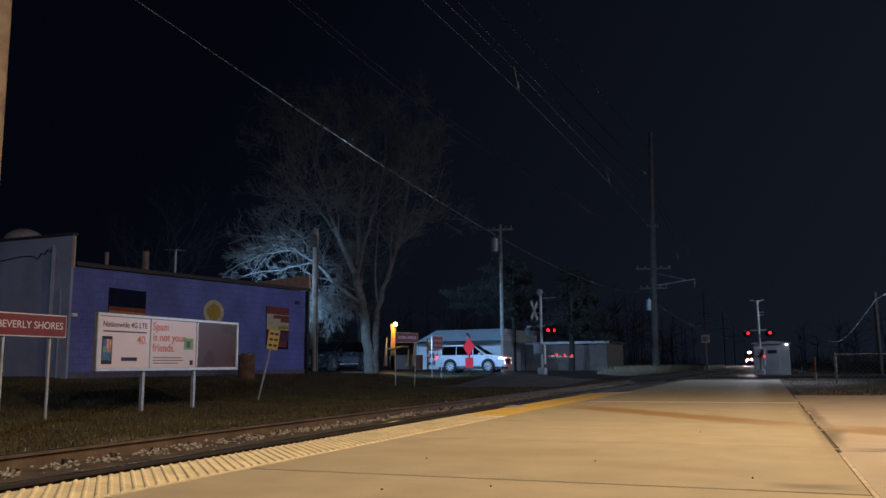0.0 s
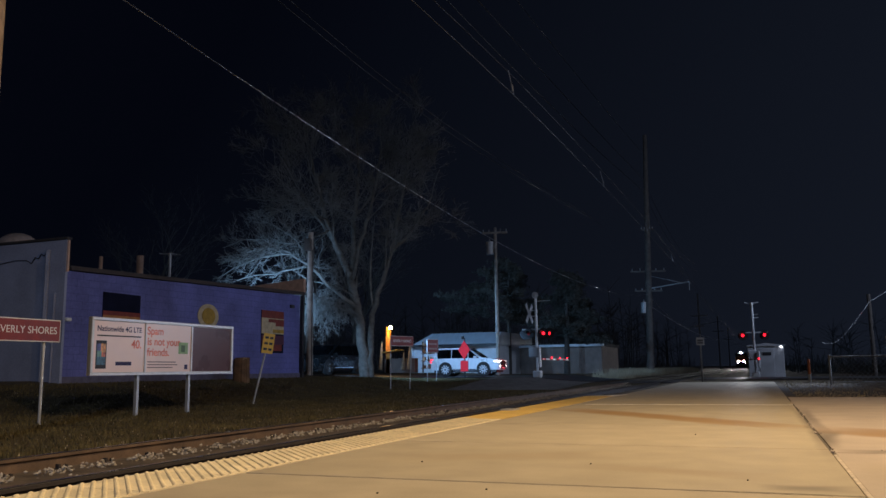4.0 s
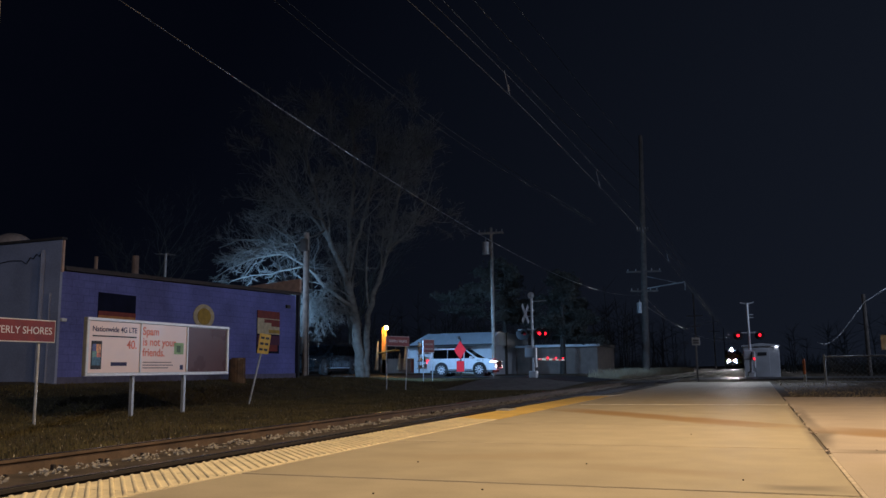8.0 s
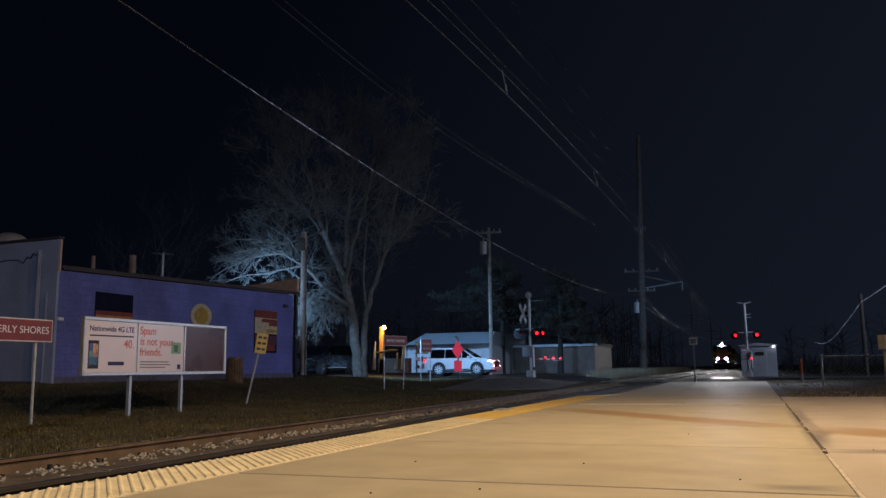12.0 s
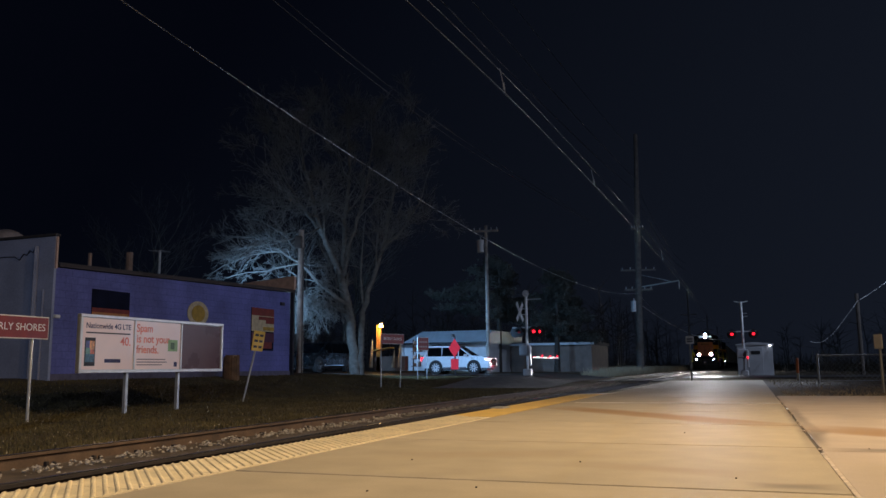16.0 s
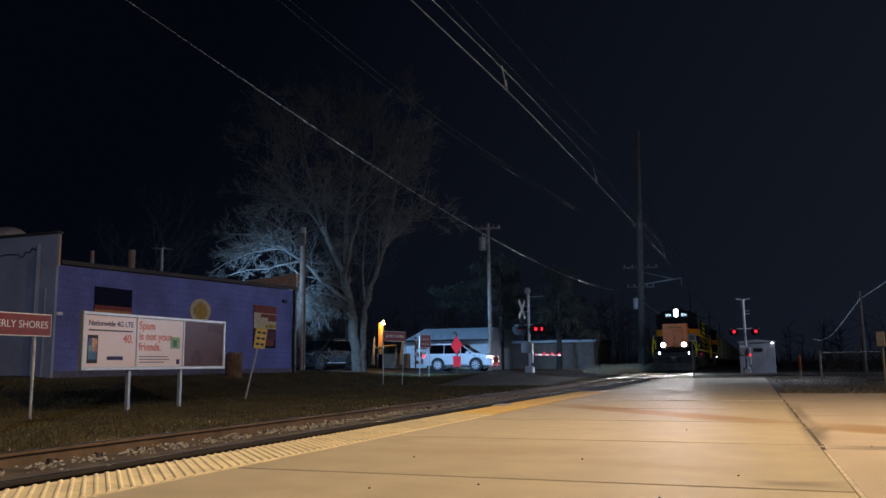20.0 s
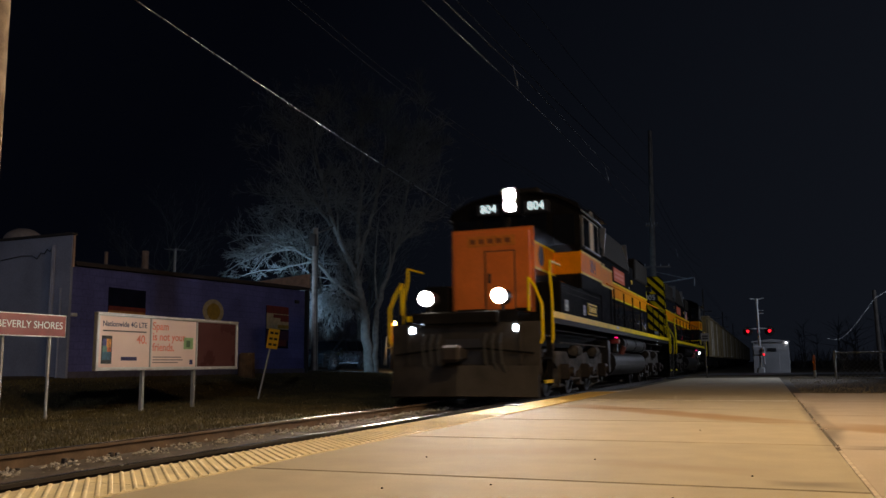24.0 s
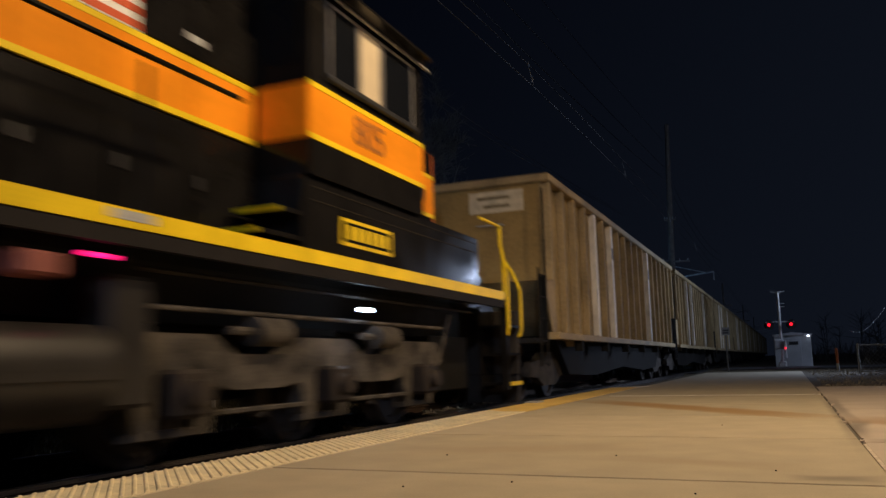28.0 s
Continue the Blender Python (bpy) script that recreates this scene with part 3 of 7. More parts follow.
for i in range(-8, 62):
    y = i * 0.56 + random.uniform(-0.03, 0.03)
    t = part("tie", tie_mesh, None, track, m=pose(0, y, random.uniform(-0.01, 0.01), 0, 0, random.uniform(-1, 1)))
    part("tie_plate", plate_mesh, None, t)
bm = B()
for i in range(84, 240):
    box(bm, -1.3, 1.3, i * 0.56 - 0.11, i * 0.56 + 0.11, -0.28, -0.15)
tagged(part("far_ties", bm, TIE, track), kind="stuff")
# stones between the ties
rng = random.Random(11)
verts, faces = [], []
for i in range(24000):
    y = -3 + 40 * rng.random() ** 1.6
    x = rng.uniform(-2.3, 1.72)
    heap = i % 6 == 0
    if heap:
        y, x = (round(y / 0.56) + 0.5) * 0.56 + rng.gauss(0, 0.10), rng.gauss(-0.44, 0.065)
    if not heap and abs((y / 0.56) - round(y / 0.56)) < 0.24 and abs(x) < 1.3 and rng.random() < 0.85:
        continue
    if not heap and abs(x) < 0.66 and rng.random() < 0.97:
        continue
    if 0.66 < abs(x) < 0.86:
        continue
    s = rng.uniform(0.011, 0.026)
    z = -0.15 + rng.uniform(-0.02, 0.035) + (rng.uniform(0, 0.045) if heap else 0) - (0.10 * max(0, (-x - 1.6)) if x < -1.6 else 0)
    k = len(verts)
    for dx, dy, dz in ((1, 0, 0), (-1, 0, 0), (0, 1, 0), (0, -1, 0), (0, 0, 1), (0, 0, -1)):
        q = s * rng.uniform(0.6, 1.25)
        verts.append((x + dx * q + rng.uniform(-s, s) * 0.3, y + dy * q + rng.uniform(-s, s) * 0.3, z + dz * q * 0.8))
    faces += [(k, k + 2, k + 4), (k + 2, k + 1, k + 4), (k + 1, k + 3, k + 4), (k + 3, k, k + 4), (k + 2, k, k + 5), (k + 1, k + 2, k + 5), (k + 3, k + 1, k + 5), (k, k + 3, k + 5)]
me = bpy.data.meshes.new("ballast_stones")
me.from_pydata(verts, [], faces)
me.materials.append(STONE)
tagged(part("ballast_stones", me, None, track), "loose grey ballast stones", kind="stuff")
# crossing deck at the street
for a, b in ((-1.65, -0.84), (-0.66, 0.66), (0.84, 2.1)):
    part("crossing_panel", bx(a, b, 38.7, 46.1, -0.2, -0.01, bevel=0.02), ASPHALT, track)

# ---- poles and wires
def wire(name, points, r, label):
    cu = bpy.data.curves.new(name, "CURVE")
    cu.dimensions, cu.bevel_depth, cu.bevel_resolution = "3D", r, 1
    sp = cu.splines.new("NURBS")
    sp.points.add(len(points) - 1)
    for p, q in zip(sp.points, points):
        p.co = (*q, 1)
    sp.use_endpoint_u, sp.order_u = True, 4
    cu.materials.append(WIRE_PALE if name == "yard_wire" else FEEDER if name == "feeder_wire" else WIRE)
    return tagged(new(name, cu), label, "wire", "overhead wires", kind="structure")


def sagging(x0, y0, z0, x1, y1, z1, sag, n=12):
    return [(x0 + (x1 - x0) * t, y0 + (y1 - y0) * t, z0 + (z1 - z0) * t - 4 * sag * t * (1 - t)) for t in [i / n for i in range(n + 1)]]


wire("feeder_wire", sagging(-8.5, 6.9, 6.25, -8.5, 69.5, 6.6, 1.5), 0.0105, "bare feeder wire sagging between the poles")
wire("feeder_wire", sagging(-8.5, 69.5, 6.6, -8.5, 132, 6.6, 1.2), 0.013, "bare feeder wire sagging between the poles")
CONTACT = ((-30, 5.4), (-10, 5.9), (2, 6.35), (12, 6.83), (18, 7.15), (23, 7.28), (30, 7.42), (43, 7.62), (60, 7.68), (99, 7.34), (150, 7.0), (330, 6.4))
wire("contact_wire", [(-5.16, y, z) for y, z in CONTACT], 0.010, "contact wire over the track")
wire("messenger_wire", [(-5.3, y, z + 0.35 + 0.5 * abs(math.sin(y / 31.0))) for y, z in CONTACT], 0.009, "messenger wire over the contact wire")
HIGH = ((-20, 11.4, 12.4), (8, 11.6, 12.7), (22.5, 12.09, 13.25), (30, 12.5, 13.8), (42, 13.3, 14.56), (53, 14.1, 15.36), (69.5, 15.6, 16.7))
wire("transmission_wire", [(-8.5, y, a) for y, a, b in HIGH], 0.018, "high transmission wire")
wire("transmission_wire", [(-8.5, y, b) for y, a, b in HIGH], 0.018, "high transmission wire")
wire("transmission_wire", [(-8.2, y, b + 1.1 + y * 0.012) for y, a, b in HIGH], 0.012, "high transmission wire")
wire("transmission_wire", sagging(-8.5, 69.5, 15.6, -8.5, 132, 15.4, 1.5), 0.018, "high transmission wire")
wire("transmission_wire", sagging(-8.5, 69.5, 16.7, -8.5, 132, 16.4, 1.5), 0.018, "high transmission wire")
wire("service_wire", [(-10.5, -10, 11.2), (-10.5, 5, 10.2), (-10.5, 16, 9.56), (-10.5, 25, 9.36), (-10.5, 34, 9.65), (-10.5, 60, 11.2)], 0.012, "thin service wire")
wire("service_wire", [(-10.9, -10, 12.0), (-10.9, 5, 10.9), (-10.9, 16, 10.2), (-10.9, 25, 9.95), (-10.9, 34, 10.2), (-10.9, 60, 11.6)], 0.012, "thin service wire")
wire("yard_wire", [(8.75, 50, 6.09), (7.67, 50, 5.18), (6.83, 50, 4.59), (5.88, 50, 4.01)], 0.012, "drooping service wire")
wire("yard_wire", [(5.83, 50, 4.01), (5.33, 50, 3.34), (4.88, 50, 2.76), (4.42, 50, 2.18), (3.96, 50, 1.76), (3.58, 50, 1.65), (3.25, 50, 1.80)], 0.012, "drooping service wire")
wire("yard_wire", sagging(-8.3, 70, 5.6, -2.2, 120, 4.2, 1.2), 0.02, "drooping service wire")


for y, z in ((18.2, 7.16), (30.5, 7.43), (43.5, 7.62), (57.0, 7.67)):
    drop = thing("wire_hanger", pose(-5.2, y, z), "thin hanger rod with an insulator between the wires", "wire hanger", "hangers of the overhead wires")
    part("rod", tb((0.04, 0, 0.0), (-0.08, 0, 0.62), 0.010, n=6), GALV, drop)
    part("insulator", tb((0.02, 0, 0.08), (0.0, 0, 0.24), 0.024, n=10), GALV, drop)


def wood_pole(m, height, r0, r1, label, material, arms=(), trafo=False, bracket=None):
    root = thing("utility_pole", m, label, "utility pole", "poles along the line")
    part("shaft", tb((0, 0, -0.6), (0, 0, height), r0, r1, n=14), material, root)
    for z, half, turn in arms:
        arm = part("crossarm", bx(-half, half, -0.06, 0.06, z - 0.07, z + 0.07, bevel=0.01), material, root, m=pose(0, -0.14, 0, 0, 0, turn))
        for x in (-half * 0.9, -half * 0.45, half * 0.45, half * 0.9):
            part("insulator", tb((x, 0, z + 0.07), (x, 0, z + 0.25), 0.045, 0.03), GALV, arm)
    if trafo:
        t = part("transformer", tb((-0.42, 0, trafo - 0.5), (-0.42, 0, trafo + 0.4), 0.26, n=16), ALUMINIUM, root, "grey transformer can")
        part("bushing", tb((-0.42, 0, trafo + 0.4), (-0.42, 0, trafo + 0.65), 0.05, 0.03), GALV, t)
        part("strap", bx(-0.3, 0.0, -0.05, 0.05, trafo - 0.1, trafo + 0.1), GALV, root)
    if bracket:
        z, reach = bracket
        part("bracket_arm", pipe(B(), [(0, 0, z), (reach, 0, z + 0.5)], 0.045), GALV, root)
        part("stay_rod", pipe(B(), [(0, 0, z + 1.1), (reach * 0.8, 0, z + 0.45)], 0.02), GALV, root)
        part("hanger", pipe(B(), [(reach, 0, z + 0.5), (reach, 0, z - 0.2)], 0.03), GALV, root)
    return root


wood_pole(pose(-8.585, 6.785, -0.25), 13, 0.18, 0.14, "pale brown wooden railway pole close to the platform", WOOD_POLE)
wood_pole(pose(-8.6, 69.5, -0.2, 0, 1.45, 0), 20.6, 0.32, 0.17, "very tall weathered wooden railway pole with crossarms", POLE_TALL, ((8.75, 1.45, 0), (7.1, 1.15, 0), (12.3, 0.5, 0)), 5.75, (7.3, 3.3))
wood_pole(pose(-8.5, 131, -0.3), 12, 0.17, 0.12, "weathered wooden railway pole far along the track", POLE_GREY, ((8.6, 1.2, 0), (7.0, 0.8, 0)), False, (7.2, 3.3))
wood_pole(pose(-8.5, 192, -0.3), 12, 0.17, 0.12, "weathered wooden railway pole far along the track", POLE_GREY, ((8.6, 1.2, 0),), False, (6.8, 3.3))
wood_pole(pose(-8.5, 253, -0.3), 12, 0.17, 0.12, "weathered wooden railway pole far along the track", POLE_GREY, ((8.6, 1.2, 0),), False, (6.8, 3.3))
wood_pole(pose(-16.95, 54, 0.2), 10.3, 0.14, 0.10, "grey street pole with a transformer beside the white store", POLE_GREY, ((9.9, 0.9, 8),), 8.9)
wood_pole(pose(5.79, 50.25, -0.15), 4.55, 0.125, 0.10, "short dark service pole beyond the fence", STUMP_DARK)

# ---- crossing signals
def flasher(root, x, y, z, face, lit, name="flashing_light"):
    """A round lamp head with a hood on a dark disc; face: +1 looks to +y, -1 to -y."""
    f = part(name, tb((x, y, z), (x, y + 0.03 * face, z), 0.26, n=18), TRIM, root, "red crossing light with a black backing disc")
    part("housing", tb((x, y - 0.16 * face, z), (x, y, z), 0.11, n=12), TRIM, f)
    bm = B()
    prism(bm, [(x - 0.15, z + 0.02), (x - 0.11, z + 0.13), (x, z + 0.17), (x + 0.11, z + 0.13), (x + 0.15, z + 0.02), (x + 0.13, z + 0.02), (x, z + 0.15), (x - 0.13, z + 0.02)], "y", min(y, y + 0.3 * face), max(y, y + 0.3 * face))
    part("hood", bm, TRIM, f)
    part("lens", tb((x, y + 0.03 * face, z), (x, y + 0.06 * face, z), 0.07, n=16), FLASHER if lit else STOP_RED, f)


def crossing_signal(m, label, faces, gate_dir, height, crossbuck=True):
    root = thing("crossing_signal", m, label, "crossing signal", "railway crossing signals")
    part("mast", tb((0, 0, 0), (0, 0, height), 0.065, n=12), ALUMINIUM, root)
    part("base", bx(-0.2, 0.2, -0.2, 0.2, 0, 0.35, bevel=0.05), ALUMINIUM, root)
    if crossbuck:
        bell = part("bell", tb((0, -0.07, height + 0.10), (0, 0.03, height + 0.10), 0.165, 0.12, n=18), ALUMINIUM, root)
        part("bell_hub", tb((0, -0.10, height + 0.10), (0, -0.07, height + 0.10), 0.05, 0.09, n=14), ALUMINIUM, bell)
    part("light_arm", tb((-0.72, 0, height * 0.60), (0.72, 0, height * 0.60), 0.035), ALUMINIUM, root)
    for x, y, f, lit in faces:
        flasher(root, x, y, height * (0.545 if crossbuck else 0.565), f, lit)
    if crossbuck:
        for a in (45, -45):
            blade = bx(-0.6, 0.6, -0.012, 0.012, -0.11, 0.11, bevel=0.008)
            part("crossbuck_blade", blade, mat("crossbuck_back", (0.40, 0.40, 0.41), 0.55), root, "grey back of a crossbuck board", pose(-0.36, 0.12 * gate_dir, height * 0.80, 0, a, 84 * gate_dir))
        part("sign_bracket", tb((-0.42, 0.05, height * 0.765), (0.1, 0, height * 0.765), 0.02), ALUMINIUM, root)
        part("sign_bracket", tb((-0.42, 0.05, height * 0.835), (0.1, 0, height * 0.835), 0.02), ALUMINIUM, root)
    else:
        for s in (-1, 1):
            part("top_arm", tb((0, 0, height - 0.06), (s * 0.36, 0, height + 0.02), 0.03), ALUMINIUM, root)
        for z in (0.84, 0.80):
            part("step_bracket", tb((0, 0, height * z), (0.30, 0, height * z), 0.02), ALUMINIUM, root)
    if crossbuck:
        part("aerial_rod", tb((0, 0, height * 0.95), (0.72, 0.1, height * 0.955), 0.018), ALUMINIUM, root)
    gate = part("gate_mechanism", bx(-0.36, 0.12, -0.24, 0.24, 0.98, 1.5, bevel=0.05), HUT, root, "grey gate machine box")
    part("counterweight", bx(0.14, 0.24, -0.35, -0.1, 0.5, 1.45, bevel=0.03), ALUMINIUM, root)
    for k in range(8):
        y0 = 0.2 + k * 0.72
        part("gate_arm", bx(0.17, 0.21, gate_dir * y0 if gate_dir > 0 else -y0 - 0.72, gate_dir * y0 + 0.72 if gate_dir > 0 else -y0, 0.86, 0.95), SIGN_WHITE if k % 2 else STOP_RED, gate)
    for k in (2.2, 4.0, 5.7):
        part("gate_lamp", tb((0.19, gate_dir * k, 0.95), (0.19, gate_dir * k, 1.03), 0.035, n=10), FLASHER, gate)
    return root


crossing_signal(pose(-10.1, 38.5, 0.12), "silver crossing signal with lowered gate and lit red lights", ((-0.6, 0.1, 1, False), (-0.35, -0.1, -1, False), (0.42, 0.0, 1, True), (0.42, -0.25, -1, True), (0.66, -0.1, -1, True)), 1, 3.9)
sig2 = crossing_signal(pose(-0.28, 47.0, -0.1), "silver crossing signal beyond the street with lit red lights", ((-0.55, 0.0, -1, True), (0.55, 0.0, -1, True)), -1, 4.05, False)
hut = thing("signal_hut", pose(0.3, 52.4, -0.3), "grey metal railway signal hut beside the crossing", "signal hut")
part("body", bx(-1.0, 1.0, -0.2, 2.4, 0.12, 2.0, bevel=0.02), HUT, hut)
part("roof", prism(B(), [(-1.08, 2.0), (1.08, 2.0), (1.08, 2.06), (0, 2.18), (-1.08, 2.06)], "y", -0.3, 2.5), HUT, hut)
part("door", bx(-0.35, 0.45, -0.23, -0.2, 0.2, 1.85, bevel=0.01), HUT, hut)
part("vent", bx(-0.2, 0.3, -0.26, -0.23, 1.45, 1.65), TRIM, hut)
part("foundation", bx(-0.9, 0.9, -0.1, 2.3, -0.2, 0.12), CONCRETE, hut)
part("lamp", bx(0.8, 0.92, -0.32, -0.2, 1.92, 2.0, bevel=0.02), glow("hut_lamp", (0.9, 0.95, 1.0), 6), hut)

# ---- fence, marker posts, small signs on the far side
fence = thing("fence", pose(1.98, 28, -0.05), "low chain-link fence with a steel top rail", "fence")
bm = B()
part("top_rail", tb((0, 0, 0.86), (9.5, 0.6, 0.86), 0.024), GALV, fence)
part("bottom_rail", tb((0, 0, 0.08), (9.5, 0.6, 0.08), 0.012), GALV, fence)
for i in range(5):
    part("post", tb((i * 2.37, i * 0.15, -0.1), (i * 2.37, i * 0.15, 0.92 if i == 0 else 0.86), 0.032), GALV, fence)
for i in range(64):
    x0, x1 = i * 0.15 - 0.4, i * 0.15 + 0.4
    for a, b in (((x0, 0.08), (x1, 0.86)), ((x1, 0.08), (x0, 0.86))):
        p, q = [(max(0, min(9.5, u)), v) for u, v in (a, b)]
        tube(bm, (p[0], p[0] * 0.063, p[1]), (q[0], q[0] * 0.063, q[1]), 0.004, n=3)
tagged(part("chain_link_mesh", bm, GALV, fence), kind="stuff")
post = thing("marker_post", pose(1.6, 32.3, -0.05), "orange and white plastic marker post", "marker post")
part("lower", tb((0, 0, 0), (0, 0, 0.28), 0.045), SIGN_WHITE, post)
part("upper", tb((0, 0, 0.28), (0, 0, 0.78), 0.045), ORANGE_POST, post)
part("cap", tb((0, 0, 0.78), (0, 0, 0.83), 0.045, 0.02), ORANGE_POST, post)


def small_sign(m, w, h, z, label, face, bars=2, cat="sign", lean=0):
    root = thing("small_sign", m @ pose(0, 0, 0, 0, lean, 0), label, cat)
    part("post", bx(-0.025, 0.025, -0.02, 0.02, -0.3, z + h, bevel=0.006), POLE_DARK if face is NOTICE_GREY else GALV, root)
    plate = part("plate", bx(-w / 2, w / 2, -0.035, -0.022, z, z + h, bevel=0.004), face, root)
    for i in range(bars):
        part("text_bar", bx(-w * 0.36, w * 0.36, -0.039, -0.035, z + h * (0.2 + 0.6 * i / bars), z + h * (0.2 + 0.6 * i / bars) + h * 0.22), INK, plate)
    return root


# grey plate colour stands for poor light on a white notice
small_sign(pose(-2.06, 31.6, -0.05, 0, 0, 10), 0.29, 0.29, 1.39, "small white notice, greyed for poor light, on a dark post beside the path", NOTICE_GREY)
small_sign(pose(2.54, 19, -0.05, 0, 0, -58), 0.24, 0.30, 0.90, "white notice plate on a post beside the platform", SIGN_WHITE, 0)

# ---- the blue building
blue = thing("blue_building", pose(-16.9, 16.1, 0.3), "low blue-painted masonry building with painted murals", "building", kind="structure")
L = 11.7
part("wall_front", prism(B(), [(0.0, -0.6), (L, -0.6), (L, 3.27), (0.0, 2.99)], "x", -0.3, 0.0), PAINT_BLUE, blue, "blue-violet painted wall")
part("wall_back", bx(-9.3, -9.0, 0.0, L, -0.6, 3.0), PAINT_BLUE, blue)
part("wall_end", bx(-9.0, -0.3, L - 0.3, L, -0.6, 3.2), PAINT_BLUE, blue)
part("wall_grey", bx(-9.6, 0.06, -0.08, -0.004, -0.6, 3.80), PAINT_GREY, blue, "grey end wall with a parapet")
part("parapet_cap", bx(-9.7, 0.12, -0.14, 0.05, 3.80, 3.87, bevel=0.01), ROOFING, blue)
# tan strip paints the lamplight on the grey wall's end edge
part("corner_trim", bx(0.061, 0.10, -0.06, 0.0, 2.95, 3.79), TAN_BOARD, blue)


def tilt(bm):
    """The roof falls towards the grey end wall."""
    for v in bm.verts:
        v.co.z -= 0.29 * max(0.0, 1 - v.co.y / L)
    return bm


part("roof", tilt(prism(B(), [(-9.4, 3.05), (0.10, 3.335), (0.10, 3.41), (-9.4, 3.2)], "y", 0.05, L + 0.12)), ROOFING, blue)
part("fascia", tilt(bx(0.10, 0.125, 0.06, L + 0.15, 3.29, 3.385)), mat("fascia_brown", (0.06, 0.045, 0.04), 0.8), blue)
part("end_parapet", prism(B(), [(0.2, 3.40), (0.2, 3.93), (-3.8, 3.62), (-3.8, 3.30)], "y", L - 0.05, L + 0.1), TAN_BOARD, blue, "tan boarded end parapet")
part("corner_post", bx(0.0, 0.12, L + 0.02, L + 0.16, -0.5, 3.4), TRIM, blue)
# darker strip along the foot of the blue wall
part("plinth", bx(0.003, 0.05, 0.0, L, -0.6, 0.22, bevel=0.01), mat("plinth_darker", (0.12, 0.11, 0.16), 0.9), blue)


def mural(y0, y1, z0, z1, pieces, label):
    root = part("mural", bx(0.003, 0.03, y0, y1, z0, z1, bevel=0.005), MURAL_NIGHT, blue, label)
    for k, (a, b, c, d, m) in enumerate(pieces):
        part("painted_field", bx(0.031, 0.033 + 0.0025 * k, y0 + (y1 - y0) * a, y0 + (y1 - y0) * b, z0 + (z1 - z0) * c, z0 + (z1 - z0) * d), m, root)
    return root


MURAL_NIGHT = mat("mural_night_blue", (0.010, 0.012, 0.030), 0.9, vary=0.3, scale=3, bump=0.05)
MURAL_NIGHT.node_tree.nodes["Principled BSDF"].inputs["Specular IOR Level"].default_value = 0.1
DUSK, DUSK2 = mat("dusk_red", (0.22, 0.04, 0.03), 0.8), mat("dusk_orange", (0.50, 0.20, 0.06), 0.8)
CREAM, OCHRE, PLUM = mat("cream_paint", (0.55, 0.45, 0.28), 0.8), mat("ochre_paint", (0.42, 0.26, 0.04), 0.8), mat("plum_paint", (0.10, 0.03, 0.06), 0.8)
mural(1.33, 2.78, 1.80, 2.54, ((0, 1, 0.0, 0.14, DUSK2), (0, 1, 0.14, 0.3, DUSK)), "painted dusk sky mural panel")
mural(9.02, 10.5, 0.97, 2.53, ((0, 1, 0.82, 1, DUSK), (0, 1, 0.45, 0.82, CREAM), (0.3, 1, 0.72, 0.80, DUSK), (0.62, 1, 0.64, 0.73, DUSK), (0.5, 1, 0.48, 0.56, OCHRE), (0, 1, 0.2, 0.42, PLUM), (0.1, 0.9, 0.05, 0.2, DUSK)), "painted landscape mural panel")
bm = B()
bmesh.ops.create_cone(bm, cap_ends=True, segments=28, radius1=0.40, radius2=0.40, depth=0.02, matrix=pose(0.014, 5.96, 2.12, 0, 90, 0) @ Matrix.Diagonal((1, 1.35, 1, 1)))
halo = part("sun_mural", bm, CREAM, blue, "painted pale halo")
bm = B()
bmesh.ops.create_cone(bm, cap_ends=True, segments=28, radius1=0.27, radius2=0.27, depth=0.02, matrix=pose(0.029, 5.96, 2.12, 0, 90, 0) @ Matrix.Diagonal((1, 1.25, 1, 1)))
part("sun_disc", bm, OCHRE, halo, "ochre sun disc")
part("downpipe", pipe(B(), [(-0.5, -0.15, 3.55), (-0.5, -0.15, 0.0)], 0.06), PAINT_GREY, blue)
part("downpipe", pipe(B(), [(-0.22, -0.12, 2.4), (-0.22, -0.12, -0.1)], 0.03), PAINT_GREY, blue)
part("cable", pipe(B(), [(-0.58, -0.11, 3.52), (-0.66, -0.12, 3.40), (-0.76, -0.13, 3.46), (-0.86, -0.12, 3.34), (-0.98, -0.12, 3.38), (-1.12, -0.11, 3.22), (-1.3, -0.11, 3.32), (-1.7, -0.11, 3.34), (-2.4, -0.11, 3.26), (-4.0, -0.11, 3.1)], 0.011), TRIM, blue)
part("wall_lamp", bx(0.0, 0.10, 0.02, 0.20, 1.66, 1.75, bevel=0.02), SIGN_WHITE, blue)
part("junction_box", bx(0.0, 0.08, 10.95, 11.2, 2.72, 2.85, bevel=0.01), TRIM, blue)
part("door", bx(-4.2, -3.2, -0.12, -0.083, -0.3, 1.8, bevel=0.01), TRIM, blue)
for y, x, h, r in ((6.0, -2.95, 0.88, 0.12), (1.5, -0.3, 0.12, 0.05)):
    part("roof_vent", tb((x, y, 3.1), (x, y, 3.45 + h), r, n=10), mat("vent_clay", (0.30, 0.2, 0.15), 0.8), blue)
part("aerial_mast", tb((-3.6, 8.3, 3.1), (-3.6, 8.3, 4.75), 0.05), GALV, blue)
part("aerial_bar", tb((-3.93, 8.2, 4.74), (-3.27, 8.42, 4.70), 0.022), GALV, blue)
for k in range(3):
    part("aerial_rod", tb((-3.85 + k * 0.25, 8.0, 4.73 - k * 0.01), (-3.85 + k * 0.25, 8.6, 4.73 - k * 0.01), 0.012), GALV, blue)
bm = B()
